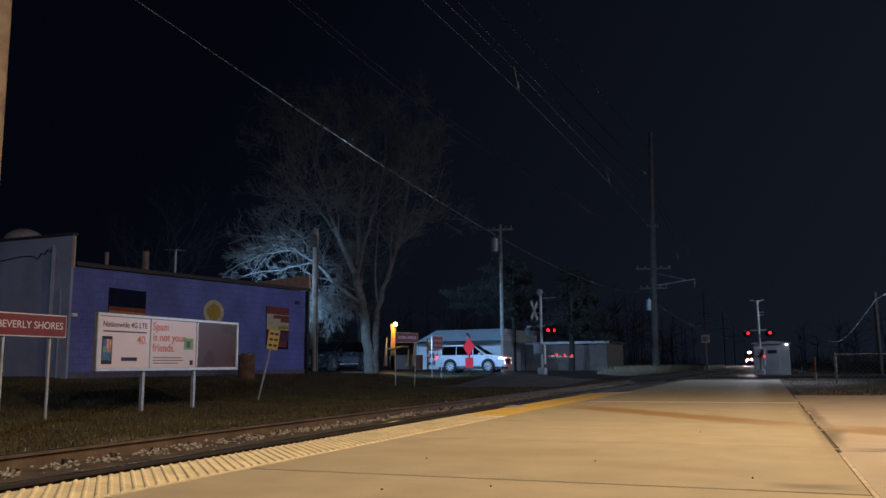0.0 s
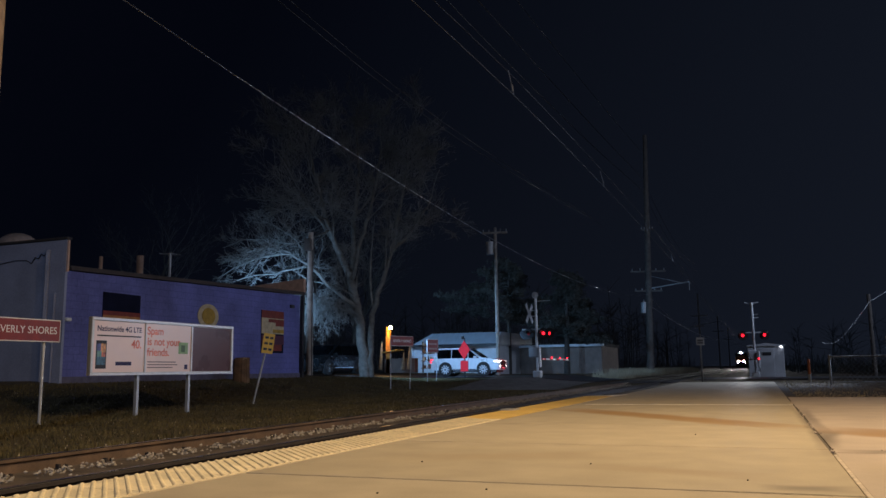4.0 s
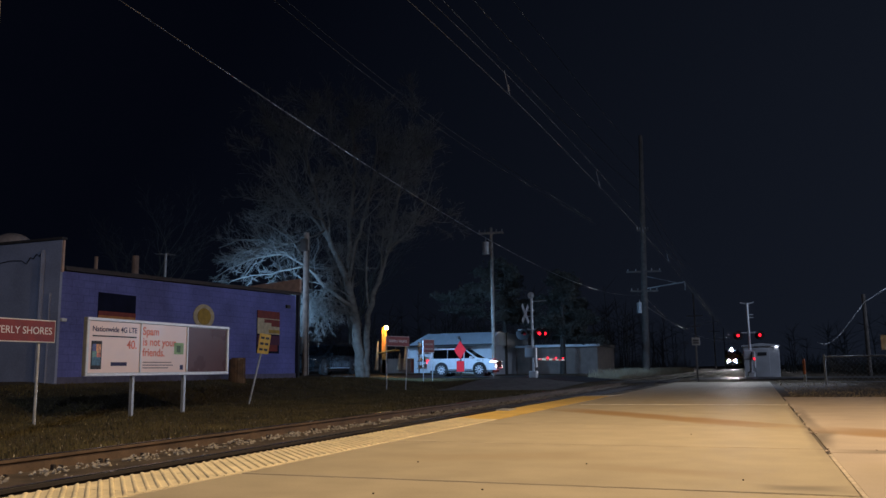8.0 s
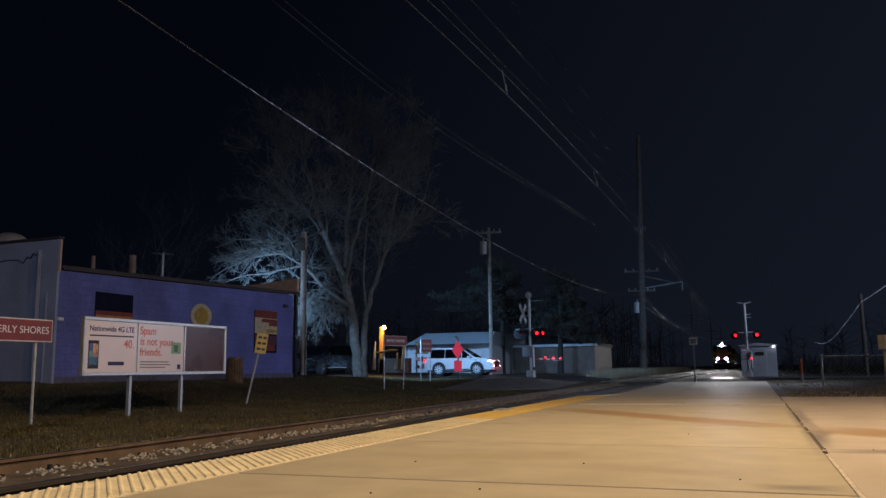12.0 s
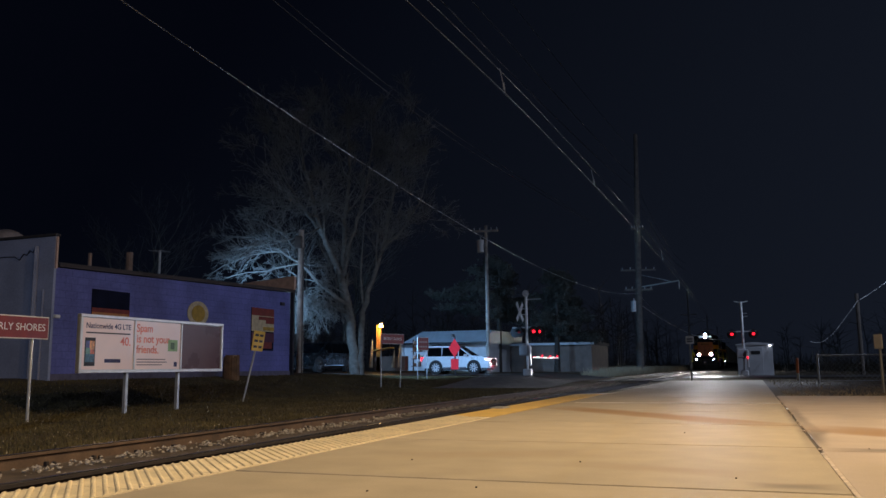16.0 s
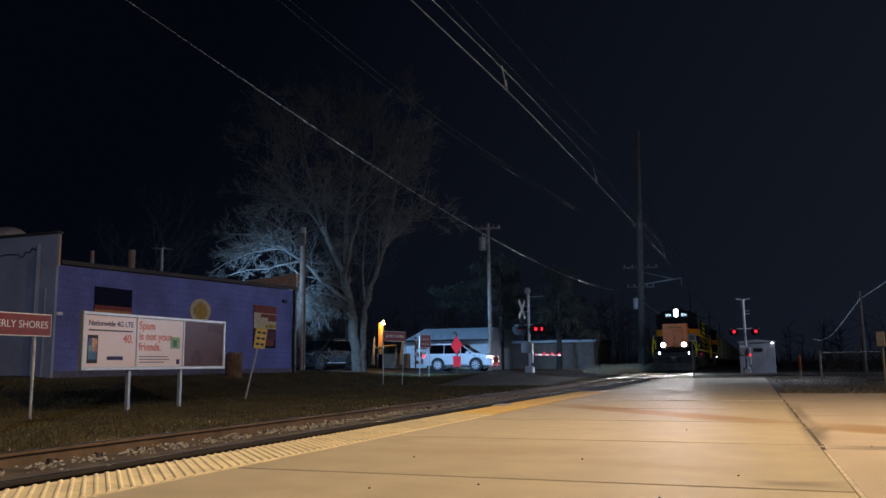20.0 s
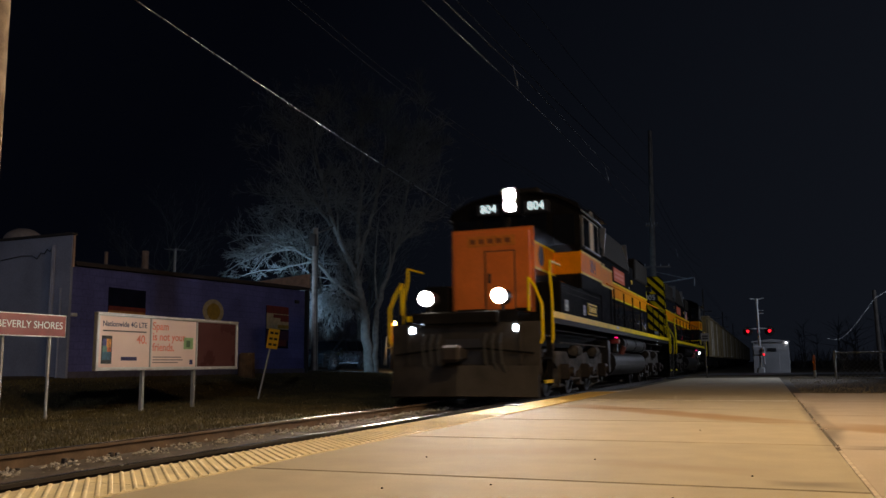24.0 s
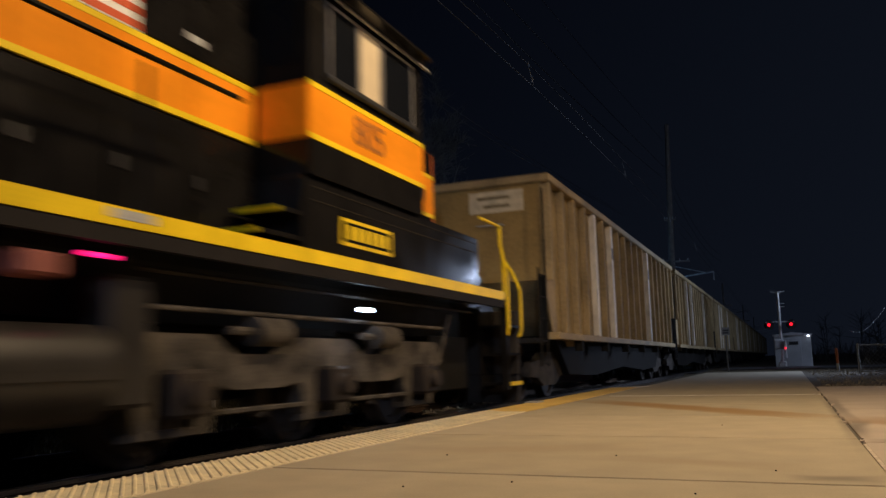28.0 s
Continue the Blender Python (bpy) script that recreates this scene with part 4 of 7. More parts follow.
bmesh.ops.create_uvsphere(bm, u_segments=20, v_segments=10, radius=0.55)
for v in bm.verts:
    v.co = Vector((-4.0 + v.co.x * 1.1, 1.9 + v.co.y * 1.0, 4.16 + max(-1.1, v.co.z * 0.75 if v.co.z > 0 else v.co.z * 2.0)))
part("roof_fan_hood", bm, mat("fan_hood_cream", (0.42, 0.34, 0.30), 0.7), blue, "rounded cream fan hood on the roof")

stump = thing("tree_stump", pose(-16.2, 23.0, 0.28), "cut brown tree trunk stump against the blue wall", "tree stump")
bm = B()
for i in range(9):
    a = i * 0.7
    tube(bm, (0.13 * math.cos(a), 0.13 * math.sin(a), -0.25), (0.15 * math.cos(a), 0.15 * math.sin(a), 0.74 + 0.05 * math.sin(3 * a)), 0.16, 0.12, n=7)
part("trunk", bm, STUMP, stump)
part("cut_face", tb((0, 0, 0.7), (0, 0, 0.78), 0.22, 0.20, n=12), mat("cut_wood", (0.30, 0.2, 0.11), 0.9), stump)

# ---- poster board and station signs on the lawn
board = thing("poster_board", pose(-11.4, 11.47, -0.25), "three-panel poster board on two square steel posts", "billboard")
part("post", bx(-0.09, -0.025, 1.30, 1.365, -0.4, 1.86), GALV, board)
part("post", bx(-0.09, -0.025, 2.84, 2.905, -0.4, 1.86), GALV, board)
part("back_panel", bx(-0.02, 0.03, 0.03, 4.25, 0.83, 1.83), ALUMINIUM, board)
for a, b, c, d in ((0.0, 4.28, 0.79, 0.85), (0.0, 4.28, 1.81, 1.87)):
    part("frame_rail", bx(-0.03, 0.07, a, b, c, d, bevel=0.008), ALUMINIUM, board)
for y in (0.0, 4.22):
    part("frame_stile", bx(-0.03, 0.068, y, y + 0.06, 0.851, 1.809, bevel=0.008), ALUMINIUM, board)
for y in (1.42, 2.83):
    part("frame_mullion", bx(0.031, 0.06, y - 0.015, y + 0.015, 0.851, 1.809), ALUMINIUM, board)
p1 = part("poster", bx(0.031, 0.037, 0.065, 1.40, 0.855, 1.805), POSTER, board, "pink-white printed telephone poster")
p2 = part("poster", bx(0.031, 0.037, 1.44, 2.81, 0.855, 1.805), POSTER, board, "pink-white printed poster with coral lettering")
part("blank_panel", bx(0.031, 0.037, 2.85, 4.215, 0.855, 1.805), POSTER_BROWN, board, "empty glossy brown panel")


def words(text, y, z, size, material, parent, x=0.0385):
    return lettering("lettering", text, size, 0.001, material, parent, pose(x, y, z) @ FACE_X, align="LEFT", bold=size * 0.016)


words("Nationwide 4G LTE", 0.15, 1.66, 0.143, INK_NAVY, p1)
part("text_bar", bx(0.037, 0.039, 0.16, 1.30, 1.52, 1.545), INK, p1)
words("40.", 1.04, 1.38, 0.23, INK_RED, p1)
phone = part("phone_picture", bx(0.037, 0.040, 0.14, 0.40, 0.92, 1.44, bevel=0.0012), INK, p1, "printed black telephone with a bright screen")
for k, (a, b, c, d, tone) in enumerate(((0.165, 0.375, 0.99, 1.14, (0.03, 0.10, 0.16)), (0.165, 0.28, 1.14, 1.25, (0.10, 0.22, 0.20)), (0.28, 0.375, 1.14, 1.22, (0.50, 0.13, 0.05)),
                                        (0.165, 0.26, 1.25, 1.38, (0.06, 0.07, 0.22)), (0.26, 0.375, 1.22, 1.38, (0.62, 0.28, 0.07)))):
    part("screen_field", bx(0.0402, 0.041, a, b, c, d), mat("screen_%s" % "abcde"[k], tone, 0.4, vary=0.6, scale=14, bump=0), phone)
part("logo_bar", bx(0.037, 0.039, 0.64, 1.06, 0.98, 1.05, bevel=0.0008), INK_NAVY, p1)
words("Spam", 1.47, 1.66, 0.222, INK_RED, p2)
words("is not your", 1.48, 1.45, 0.222, INK_RED, p2)
words("friends.", 1.48, 1.24, 0.222, INK_RED, p2)
for i, w in enumerate((0.85, 0.9, 0.75)):
    part("text_bar", bx(0.037, 0.039, 1.5, 1.5 + w, 1.04 - i * 0.055, 1.06 - i * 0.055), mat("grey_ink", (0.2, 0.15, 0.16), 0.6, bump=0), p2)
pic = part("green_picture", bx(0.037, 0.039, 2.42, 2.72, 1.22, 1.46), mat("green_print", (0.25, 0.42, 0.18), 0.5), p2)
part("picture_shape", bx(0.0392, 0.040, 2.50, 2.62, 1.26, 1.40), mat("green_print_dark", (0.08, 0.15, 0.07), 0.5), pic)
part("logo_square", bx(0.037, 0.039, 2.62, 2.72, 0.90, 1.0), INK_NAVY, p2)

sign = thing("station_sign", pose(-11.2, 9.15, -0.25), "maroon station name sign with white letters on a steel post", "station sign")
part("post", tb((-0.05, 1.18, -0.4), (-0.05, 1.18, 1.72), 0.025), GALV, sign)
part("post", tb((-0.05, 0.27, -0.4), (-0.05, 0.27, 1.72), 0.025), GALV, sign)
bd = part("board", bx(0.0, 0.025, 0.0, 1.45, 1.365, 1.745, bevel=0.006), SIGN_WHITE, sign)
part("field", bx(0.0255, 0.028, 0.018, 1.432, 1.383, 1.727), SIGN_RED, bd, "maroon sign field")
lettering("lettering", "BEVERLY SHORES", 0.168, 0.001, SIGN_WHITE, bd, pose(0.0295, 0.725, 1.555) @ FACE_X)


def street_sign(m, w, h, z, face, label, text="", lean=0.0, bars=0):
    root = thing("station_sign" if text else "notice_sign", m, label, "sign")
    for s in (-1, 1):
        part("post", tb((s * w * 0.40, 0.03, -0.3), (s * w * 0.46 + lean, 0.03, z + h * 0.9), 0.022), GALV, root)
    b = part("board", bx(-w / 2 + lean, w / 2 + lean, -0.02, 0.0, z, z + h, bevel=0.006), SIGN_WHITE, root)
    part("field", bx(-w / 2 + lean + 0.015, w / 2 + lean - 0.015, -0.024, -0.0205, z + 0.015, z + h - 0.015), face, b)
    if text:
        lettering("lettering", text, min(h * 0.36, w * 1.42 / len(text)), 0.001, SIGN_WHITE, b, pose(lean, -0.026, z + h * 0.5) @ FACE_S)
    for i in range(bars):
        part("text_bar", bx(-w * 0.36 + lean, w * 0.36 + lean, -0.027, -0.0245, z + h * (0.22 + 0.36 * i), z + h * (0.34 + 0.36 * i)), SIGN_FADED, b)
    return root


street_sign(pose(-13.30, 29.5, gz(-13.45, 29.5), 0, 0, 74), 1.42, 0.40, 1.70, SIGN_RED, "maroon station name sign on two thin posts", "BEVERLY SHORES", 0.08)
street_sign(pose(-13.98, 34.5, gz(-14.2, 34.5), 0, 0, 60), 0.64, 0.60, 1.30, SIGN_RED, "small maroon notice sign on two posts", "", 0.03, 2)
yel = thing("warning_sign", pose(-12.2, 17.85, -0.25, -10, 8, 0), "yellow warning plate on a leaning post", "warning sign")
part("post", bx(-0.02, 0.02, -0.02, 0.02, -0.3, 1.7, bevel=0.006), GALV, yel)
pl = part("plate", bx(0.021, 0.03, -0.26, 0.26, 1.34, 1.86, bevel=0.004), SIGN_YELLOW, yel, "", pose(0, 0, 1.6, 7, 0, 0) @ pose(0, 0, -1.6))
for i in range(3):
    for s in (-1, 1):
        part("text_bar", bx(0.0301, 0.033, s * 0.11 - 0.08, s * 0.11 + 0.08, 1.42 + i * 0.15, 1.48 + i * 0.15), INK, pl)

# ---- road worker's red board beside the street
ws = thing("red_diamond_board", pose(-13.31, 37.0, 0.12, 0, 0, -32), "red diamond board over a red square on a black post", "sign")
part("post", bx(-0.03, 0.03, 0.0, 0.04, 0, 1.95), TRIM, ws)
part("diamond", bx(-0.325, 0.325, -0.02, -0.003, -0.325, 0.325, bevel=0.004), STOP_RED, ws, "", pose(0, 0, 1.38, 0, 45, 0))
part("lower_plate", bx(-0.29, 0.29, -0.02, -0.003, 0.36, 0.86, bevel=0.004), STOP_RED, ws)
part("knob", tb((-0.15, 0.02, 1.9), (-0.15, 0.02, 2.05), 0.08), TRIM, ws)

# ---- cars
def wheel(root, x, y, r, w, rim_mat):
    """A road wheel on an axle along y."""
    t = part("wheel", tb((x, y - w / 2, r), (x, y + w / 2, r), r, n=24), RUBBER, root)
    for s in (-1, 1):
        rim = part("rim", tb((x, y + s * w / 2, r), (x, y + s * (w / 2 + 0.012), r), r * 0.68, r * 0.62, n=24), TRIM, t)
        bm = B()
        for k in range(10):
            a = k * math.tau / 10
            tube(bm, (x + 0.05 * math.cos(a), y + s * (w / 2 + 0.02), r + 0.05 * math.sin(a)), (x + r * 0.64 * math.cos(a), y + s * (w / 2 + 0.018), r + r * 0.64 * math.sin(a)), 0.028, 0.035, n=5)
        tagged(part("spokes", bm, rim_mat, t), "bright alloy spokes")


def car(m, length, width, height, paint, label, lights, rim_mat):
    """A sport utility vehicle that points to +x, with its middle at the origin."""
    root = thing("parked_car" if paint is CAR_DARK else "waiting_car", m, label, "car")
    h, f = length / 2, height / 1.86
    side = [(-h, 0.45), (-h, 0.95 * f), (-h + 0.05, 1.08 * f), (-h + 0.12, 1.10 * f), (h - 1.05, 1.15 * f), (h - 0.48, 1.09 * f), (h - 0.14, 1.0 * f), (h - 0.02, 0.86 * f), (h, 0.55), (h - 0.05, 0.36), (-h + 0.1, 0.36)]
    bm = prism(B(), side, "y", -width / 2, width / 2)
    bmesh.ops.bevel(bm, geom=[e for e in bm.edges if abs(e.verts[0].co.y - e.verts[1].co.y) < 0.01], offset=0.07, segments=2, affect="EDGES")
    part("body", bm, paint, root)
    top = [(-h + 0.12, 1.08 * f), (-h + 0.32, 1.70 * f), (-h + 0.6, 1.78 * f), (h - 2.15, 1.78 * f), (h - 1.85, 1.72 * f), (h - 1.02, 1.11 * f)]
    bm = prism(B(), top, "y", -width / 2 + 0.06, width / 2 - 0.06)
    for v in bm.verts:
        if v.co.z > 1.5 * f:
            v.co.y *= 0.86
    bmesh.ops.bevel(bm, geom=[e for e in bm.edges if abs(e.verts[0].co.y - e.verts[1].co.y) < 0.01], offset=0.05, segments=2, affect="EDGES")
    part("cabin", bm, paint, root)
    for s in (-1, 1):
        yb, yt = s * (width / 2 - 0.052), s * (width / 2 - 0.165)
        for x0, x1, x2, x3 in ((-h + 0.30, -h + 1.25, -h + 1.25, -h + 0.44), (-h + 1.29, -h + 2.24, -h + 2.24, -h + 1.29), (-h + 2.30, h - 1.22, h - 1.90, -h + 2.30)):
            bm = B()
            vs = [bm.verts.new((x0, yb, 1.13 * f)), bm.verts.new((x1, yb, 1.13 * f)), bm.verts.new((x2, yt, 1.68 * f)), bm.verts.new((x3, yt, 1.68 * f))]
            bm.faces.new(vs)
            bmesh.ops.solidify(bm, geom=bm.faces[:], thickness=0.02)
            part("side_window", bm, WINDOW, root)
        part("side_mirror", bx(h - 1.50, h - 1.30, min(s * width / 2, s * (width / 2 + 0.2)), max(s * width / 2, s * (width / 2 + 0.2)), 1.08 * f, 1.26 * f, bevel=0.04), paint, root)
        part("door_seam", bx(-h + 2.30, -h + 2.315, s * width / 2 - 0.004, s * width / 2 + 0.004, 0.5, 1.1 * f), TRIM, root)
        part("door_seam", bx(-h + 3.4, -h + 3.415, s * width / 2 - 0.004, s * width / 2 + 0.004, 0.5, 1.08 * f), TRIM, root)
        for x in (-h + 1.95, -h + 3.05):
            part("door_handle", bx(x, x + 0.2, s * (width / 2 + 0.015) - 0.015, s * (width / 2 + 0.015) + 0.015, 0.98 * f, 1.01 * f), CHROME if rim_mat is CHROME else TRIM, root)
        part("running_board", bx(-h + 1.35, h - 1.4, s * (width / 2 - 0.02) - 0.05, s * (width / 2 - 0.02) + 0.05, 0.33, 0.41, bevel=0.02), CHROME, root)
        part("headlight", bx(h - 0.36, h - 0.015, s * (width / 2 - 0.14) - 0.15, s * (width / 2 - 0.14) + 0.145, 0.85 * f, 0.95 * f, bevel=0.04), CAR_GLOW if lights else CHROME, root)
        part("tail_light", bx(-h - 0.01, -h + 0.16, s * (width / 2 - 0.12) - 0.10, s * (width / 2 - 0.12) + 0.13, 0.85 * f, 1.08 * f, bevel=0.02), RED_GLOW if lights else STOP_RED, root)
        for x in (-h + 0.92, h - 0.95):
            bm = B()
            bmesh.ops.create_cone(bm, cap_ends=True, segments=24, radius1=0.405, radius2=0.405, depth=0.03, matrix=pose(x, s * (width / 2 + 0.001), 0.42, 90, 0, 0))
            part("wheel_arch", bm, TRIM, root)
            wheel(root, x, s * (width / 2 - 0.09), 0.385, 0.24, rim_mat)
        part("roof_rail", tb((-h + 0.6, s * (width / 2 - 0.25), 1.83 * f), (h - 2.4, s * (width / 2 - 0.25), 1.83 * f), 0.022), TRIM, root)
    bm = B()
    bm.faces.new([bm.verts.new(c) for c in ((h - 1.06, -width / 2 + 0.12, 1.16 * f), (h - 1.06, width / 2 - 0.12, 1.16 * f), (h - 1.79, width / 2 - 0.25, 1.69 * f), (h - 1.79, -width / 2 + 0.25, 1.69 * f))])
    bmesh.ops.solidify(bm, geom=bm.faces[:], thickness=0.03)
    part("windscreen", bm, WINDOW, root)
    grille = part("grille", bx(h - 0.06, h + 0.012, -0.50, 0.50, 0.46, 0.90 * f, bevel=0.03), TRIM, root)
    for s in (-1, 1):      # waisted bright surround
        part("grille_surround", pipe(B(), [(h + 0.02, 0, 0.91 * f), (h + 0.02, s * 0.50, 0.91 * f), (h + 0.025, s * 0.36, 0.70), (h + 0.03, s * 0.62, 0.42), (h + 0.03, 0, 0.42)], 0.03, 6), CHROME, grille)
        part("fog_lamp", bx(h - 0.10, h + 0.02, s * 0.70 - 0.07, s * 0.70 + 0.07, 0.52, 0.60, bevel=0.02), CAR_GLOW if lights else CHROME, root)
    for i in range(3):
        part("grille_bar", bx(h + 0.012, h + 0.022, -0.5, 0.5, 0.54 + i * 0.1, 0.565 + i * 0.1), CHROME, root)
    part("bumper", bx(h - 0.12, h + 0.03, -width / 2 + 0.1, width / 2 - 0.1, 0.33, 0.5, bevel=0.04), paint, root)
    part("under_tray", bx(-h + 0.2, h - 0.2, -width / 2 + 0.1, width / 2 - 0.1, 0.22, 0.38), TRIM, root)
    return root


car(pose(-15.93, 45.0, gz(-15.6, 43.8) + 0.03, 0, 0, 3), 4.15, 1.72, 1.70, CAR_WHITE, "white sport utility vehicle waiting at the lowered gate", True, ALLOY)
car(pose(-21.6, 38.6, gz(-21.6, 38.6) + 0.02, 0, 0, -97), 4.5, 1.85, 1.68, CAR_DARK, "dark teal parked sport utility vehicle under the bare tree", False, CHROME)

# ---- corner pole, store, long shed
fp = thing("utility_pole", pose(-18.33, 31.0, 0.4), "grey wooden pole behind the corner of the blue building", "utility pole", "poles along the line")
part("shaft", tb((0, 0, -0.3), (0.0, 0, 6.3), 0.155, 0.12, n=12), POLE_GREY, fp)
part("meter_box", bx(-0.16, 0.16, -0.30, -0.13, 5.45, 6.0, bevel=0.03), POLE_DARK, fp)
part("conduit", tb((0.15, -0.06, 0.0), (0.13, -0.05, 5.5), 0.03), POLE_DARK, fp)

shop = thing("store", pose(-21.5, 58.0, 0.35), "white sided store with a pale metal roof", "building", kind="structure")
part("wall", bx(-3.5, 3.3, 0.0, 9, -0.3, 2.15), SHED_WHITE, shop)
for i in range(14):
    part("siding_batten", bx(-3.45 + i * 0.5, -3.41 + i * 0.5, -0.02, 0.0, 0.2, 2.1), SHED_WHITE, shop)
bm = prism(B(), [(-0.5, 2.0), (-0.5, 2.1), (0.6, 3.0), (9.4, 3.0), (9.4, 2.0)], "x", -3.5, 3.4)
for v in bm.verts:
    if v.co.z > 2.5 and v.co.x < 0:
        v.co.x += 1.25      # the roof slopes at this end too
part("roof", bm, SHED_ROOF, shop, "pale blue-grey sloping metal roof")
for i in range(18):
    part("roof_seam", tb((-3.4 + i * 0.39, -0.5, 2.12), (max(-2.2 + i * 0.05, -3.4 + i * 0.39), 0.6, 3.02), 0.014, n=4), SHED_ROOF, shop)
part("fascia", bx(-3.6, 3.5, -0.6, -0.5, 1.98, 2.12), TRIM, shop)
part("door_frame", bx(0.2, 1.6, -0.05, -0.021, -0.2, 1.9), SIGN_WHITE, shop)
part("door_glass", bx(0.3, 1.5, -0.07, -0.051, 0.0, 1.8), WINDOW, shop)
part("gable_left", prism(B(), [(-0.3, -0.3), (9, -0.3), (9, 2.1), (0.6, 2.1), (-0.3, 2.1)], "x", -3.62, -3.52), SHED_WHITE, shop)

shed = thing("long_shed", pose(-16.2, 64.0, 0.15), "long low brown shed with a pale eave", "building", kind="structure")
part("wall", bx(-3.6, 4.6, 0, 8, -0.3, 2.1), SHED_BROWN, shed)
part("eave", bx(-3.7, 4.8, -0.4, 0.1, 2.1, 2.28), SHED_WHITE, shed)
part("roof", bx(-3.7, 4.7, 0.1, 8.3, 2.1, 2.35), ROOFING, shed)
for i in range(10):
    part("wall_batten", bx(-3.4 + i * 0.8, -3.34 + i * 0.8, -0.02, 0, 0, 2.1), SHED_BROWN, shed)

# the lit corner of the roadside stand
stand = thing("roadside_stand", pose(-20.6, 44.3, 0.42), "lit produce stand with an orange pillar and shelves", "market stand")
part("pillar", bx(-0.40, -0.12, 0.1, 0.3, 0.0, 2.75, bevel=0.02), mat("orange_pillar", (0.75, 0.30, 0.05), 0.6), stand, "orange pillar")
part("lamp_globe", tb((0.02, -0.1, 2.6), (0.02, -0.1, 2.8), 0.12, 0.08, n=14), BULB, stand, "glowing warm lamp")
part("lamp_arm", tb((-0.2, 0.1, 2.85), (0.02, -0.1, 2.82), 0.02), TRIM, stand)
part("awning", bx(-0.1, 1.0, -0.4, 0.5, 1.1, 1.16, bevel=0.01), mat("yellow_awning", (0.6, 0.40, 0.1), 0.7), stand, "", pose(-0.2, 0, 0.1, 0, -8, 0))
part("counter", bx(-0.5, 1.5, 0.1, 0.6, 0.0, 0.85, bevel=0.02), SHED_BROWN, stand)
for k, (x, hgt) in enumerate(((-0.7, 1.9), (0.75, 1.2), (1.15, 1.7))):
    part("folded_umbrella", tb((x, 0.0, 0.2), (x + 0.1, 0.0, hgt), 0.13, 0.03, n=8), mat("canvas_cream", (0.5, 0.42, 0.3), 0.9), stand)
shelf = thing("plant_rack", pose(-19.0, 46.5, 0.4), "open rack of goods beside the store", "shelf")
for s in (-0.45, 0.45):
    part("upright", bx(s - 0.03, s + 0.03, -0.03, 0.03, 0, 1.9), TRIM, shelf)
for i in range(4):
    part("shelf_board", bx(-0.5, 0.5, -0.2, 0.2, 0.25 + i * 0.45, 0.29 + i * 0.45), SHED_BROWN, shelf)
    for j in range(4):
        part("goods", bx(-0.42 + j * 0.22, -0.26 + j * 0.22, -0.14, 0.06, 0.29 + i * 0.45, 0.46 + i * 0.45 + 0.05 * ((i + j) % 3), bevel=0.03), SHED_WHITE if (i + j) % 2 else SHED_BROWN, shelf)

# ---- trees
def branch_mesh(segs, sides):
    verts, faces = [], []
    for a, b, r0, r1 in segs:
        d = (b - a).normalized()
        u = d.orthogonal().normalized()
        w = d.cross(u)
        k = len(verts)
        n = sides(r0)
        for p, r in ((a, r0), (b, r1)):
            for i in range(n):
                t = math.tau * i / n
                verts.append(p + u * (r * math.cos(t)) + w * (r * math.sin(t)))
        faces += [(k + i, k + (i + 1) % n, k + n + (i + 1) % n, k + n + i) for i in range(n)]
    return verts, faces


def grow(rng, segs, p, d, r, length, depth, up=0.12, spread=0.62):
    """A limb of several crooked joints, with side shoots."""
    joints = max(3, int(4 + depth * 0.6))
    for j in range(joints):
        d = (d + Vector((rng.gauss(0, 0.19), rng.gauss(0, 0.19), rng.gauss(0, 0.17) + up * 0.25))).normalized()
        q = p + d * (length / joints)
        r1 = r * (0.90 if depth > 2 else 0.84)
        segs.append((p, q, r, r1))
        p, r = q, r1
        if depth > 0 and j >= 1:
            for _ in range(2 if depth <= 3 else 1):
                if rng.random() < 0.85:
                    axis = Vector((rng.gauss(0, 1), rng.gauss(0, 1), rng.gauss(0, 0.6) + 0.25)).normalized()
                    nd = (d + axis * spread * rng.uniform(0.8, 1.5)).normalized()
                    grow(rng, segs, p, nd, r * rng.uniform(0.45, 0.62), length * rng.uniform(0.42, 0.66), depth - 1, up, spread)
    return p, d, r


def follow(rng, segs, points, r0, r1, first, shoots, length, depth, up):
    """A limb along a bent line, with side shoots from a part of its length on."""
    pts = [Vector(p) for p in points]
    fine = []
    for a, b in zip(pts, pts[1:]):
        k = max(2, int((b - a).length / 0.45))
        fine += [a.lerp(b, i / k) for i in range(k)]
    fine.append(pts[-1])
    wob = [p + Vector((rng.gauss(0, 0.035), rng.gauss(0, 0.05), rng.gauss(0, 0.035))) if 0 < i else p for i, p in enumerate(fine)]
    n = len(wob) - 1
    for i in range(n):
        ra, rb = [r0 + (r1 - r0) * (j / n) ** 0.8 for j in (i, i + 1)]
        over = (wob[i + 1] - wob[i]).normalized() * min(0.12, ra * 0.5)
        segs.append((wob[i] - over, wob[i + 1] + over, ra, rb))
    for k in range(shoots):
        t = first + (1 - first) * (k + rng.random()) / shoots
        i = min(n - 1, int(t * n))
        d = (wob[i + 1] - wob[i]).normalized()
        side = Vector((rng.gauss(0, 1), rng.gauss(0, 1), rng.gauss(0, 0.7) + up)).normalized()
        r = (r0 + (r1 - r0) * t) * rng.uniform(0.30, 0.5)
        grow(rng, segs, wob[i], (d * rng.uniform(0.5, 1.0) + side).normalized(), max(r, 0.012), length * rng.uniform(0.6, 1.25) * (1.15 - 0.5 * t), depth, up * 0.4, 0.55)


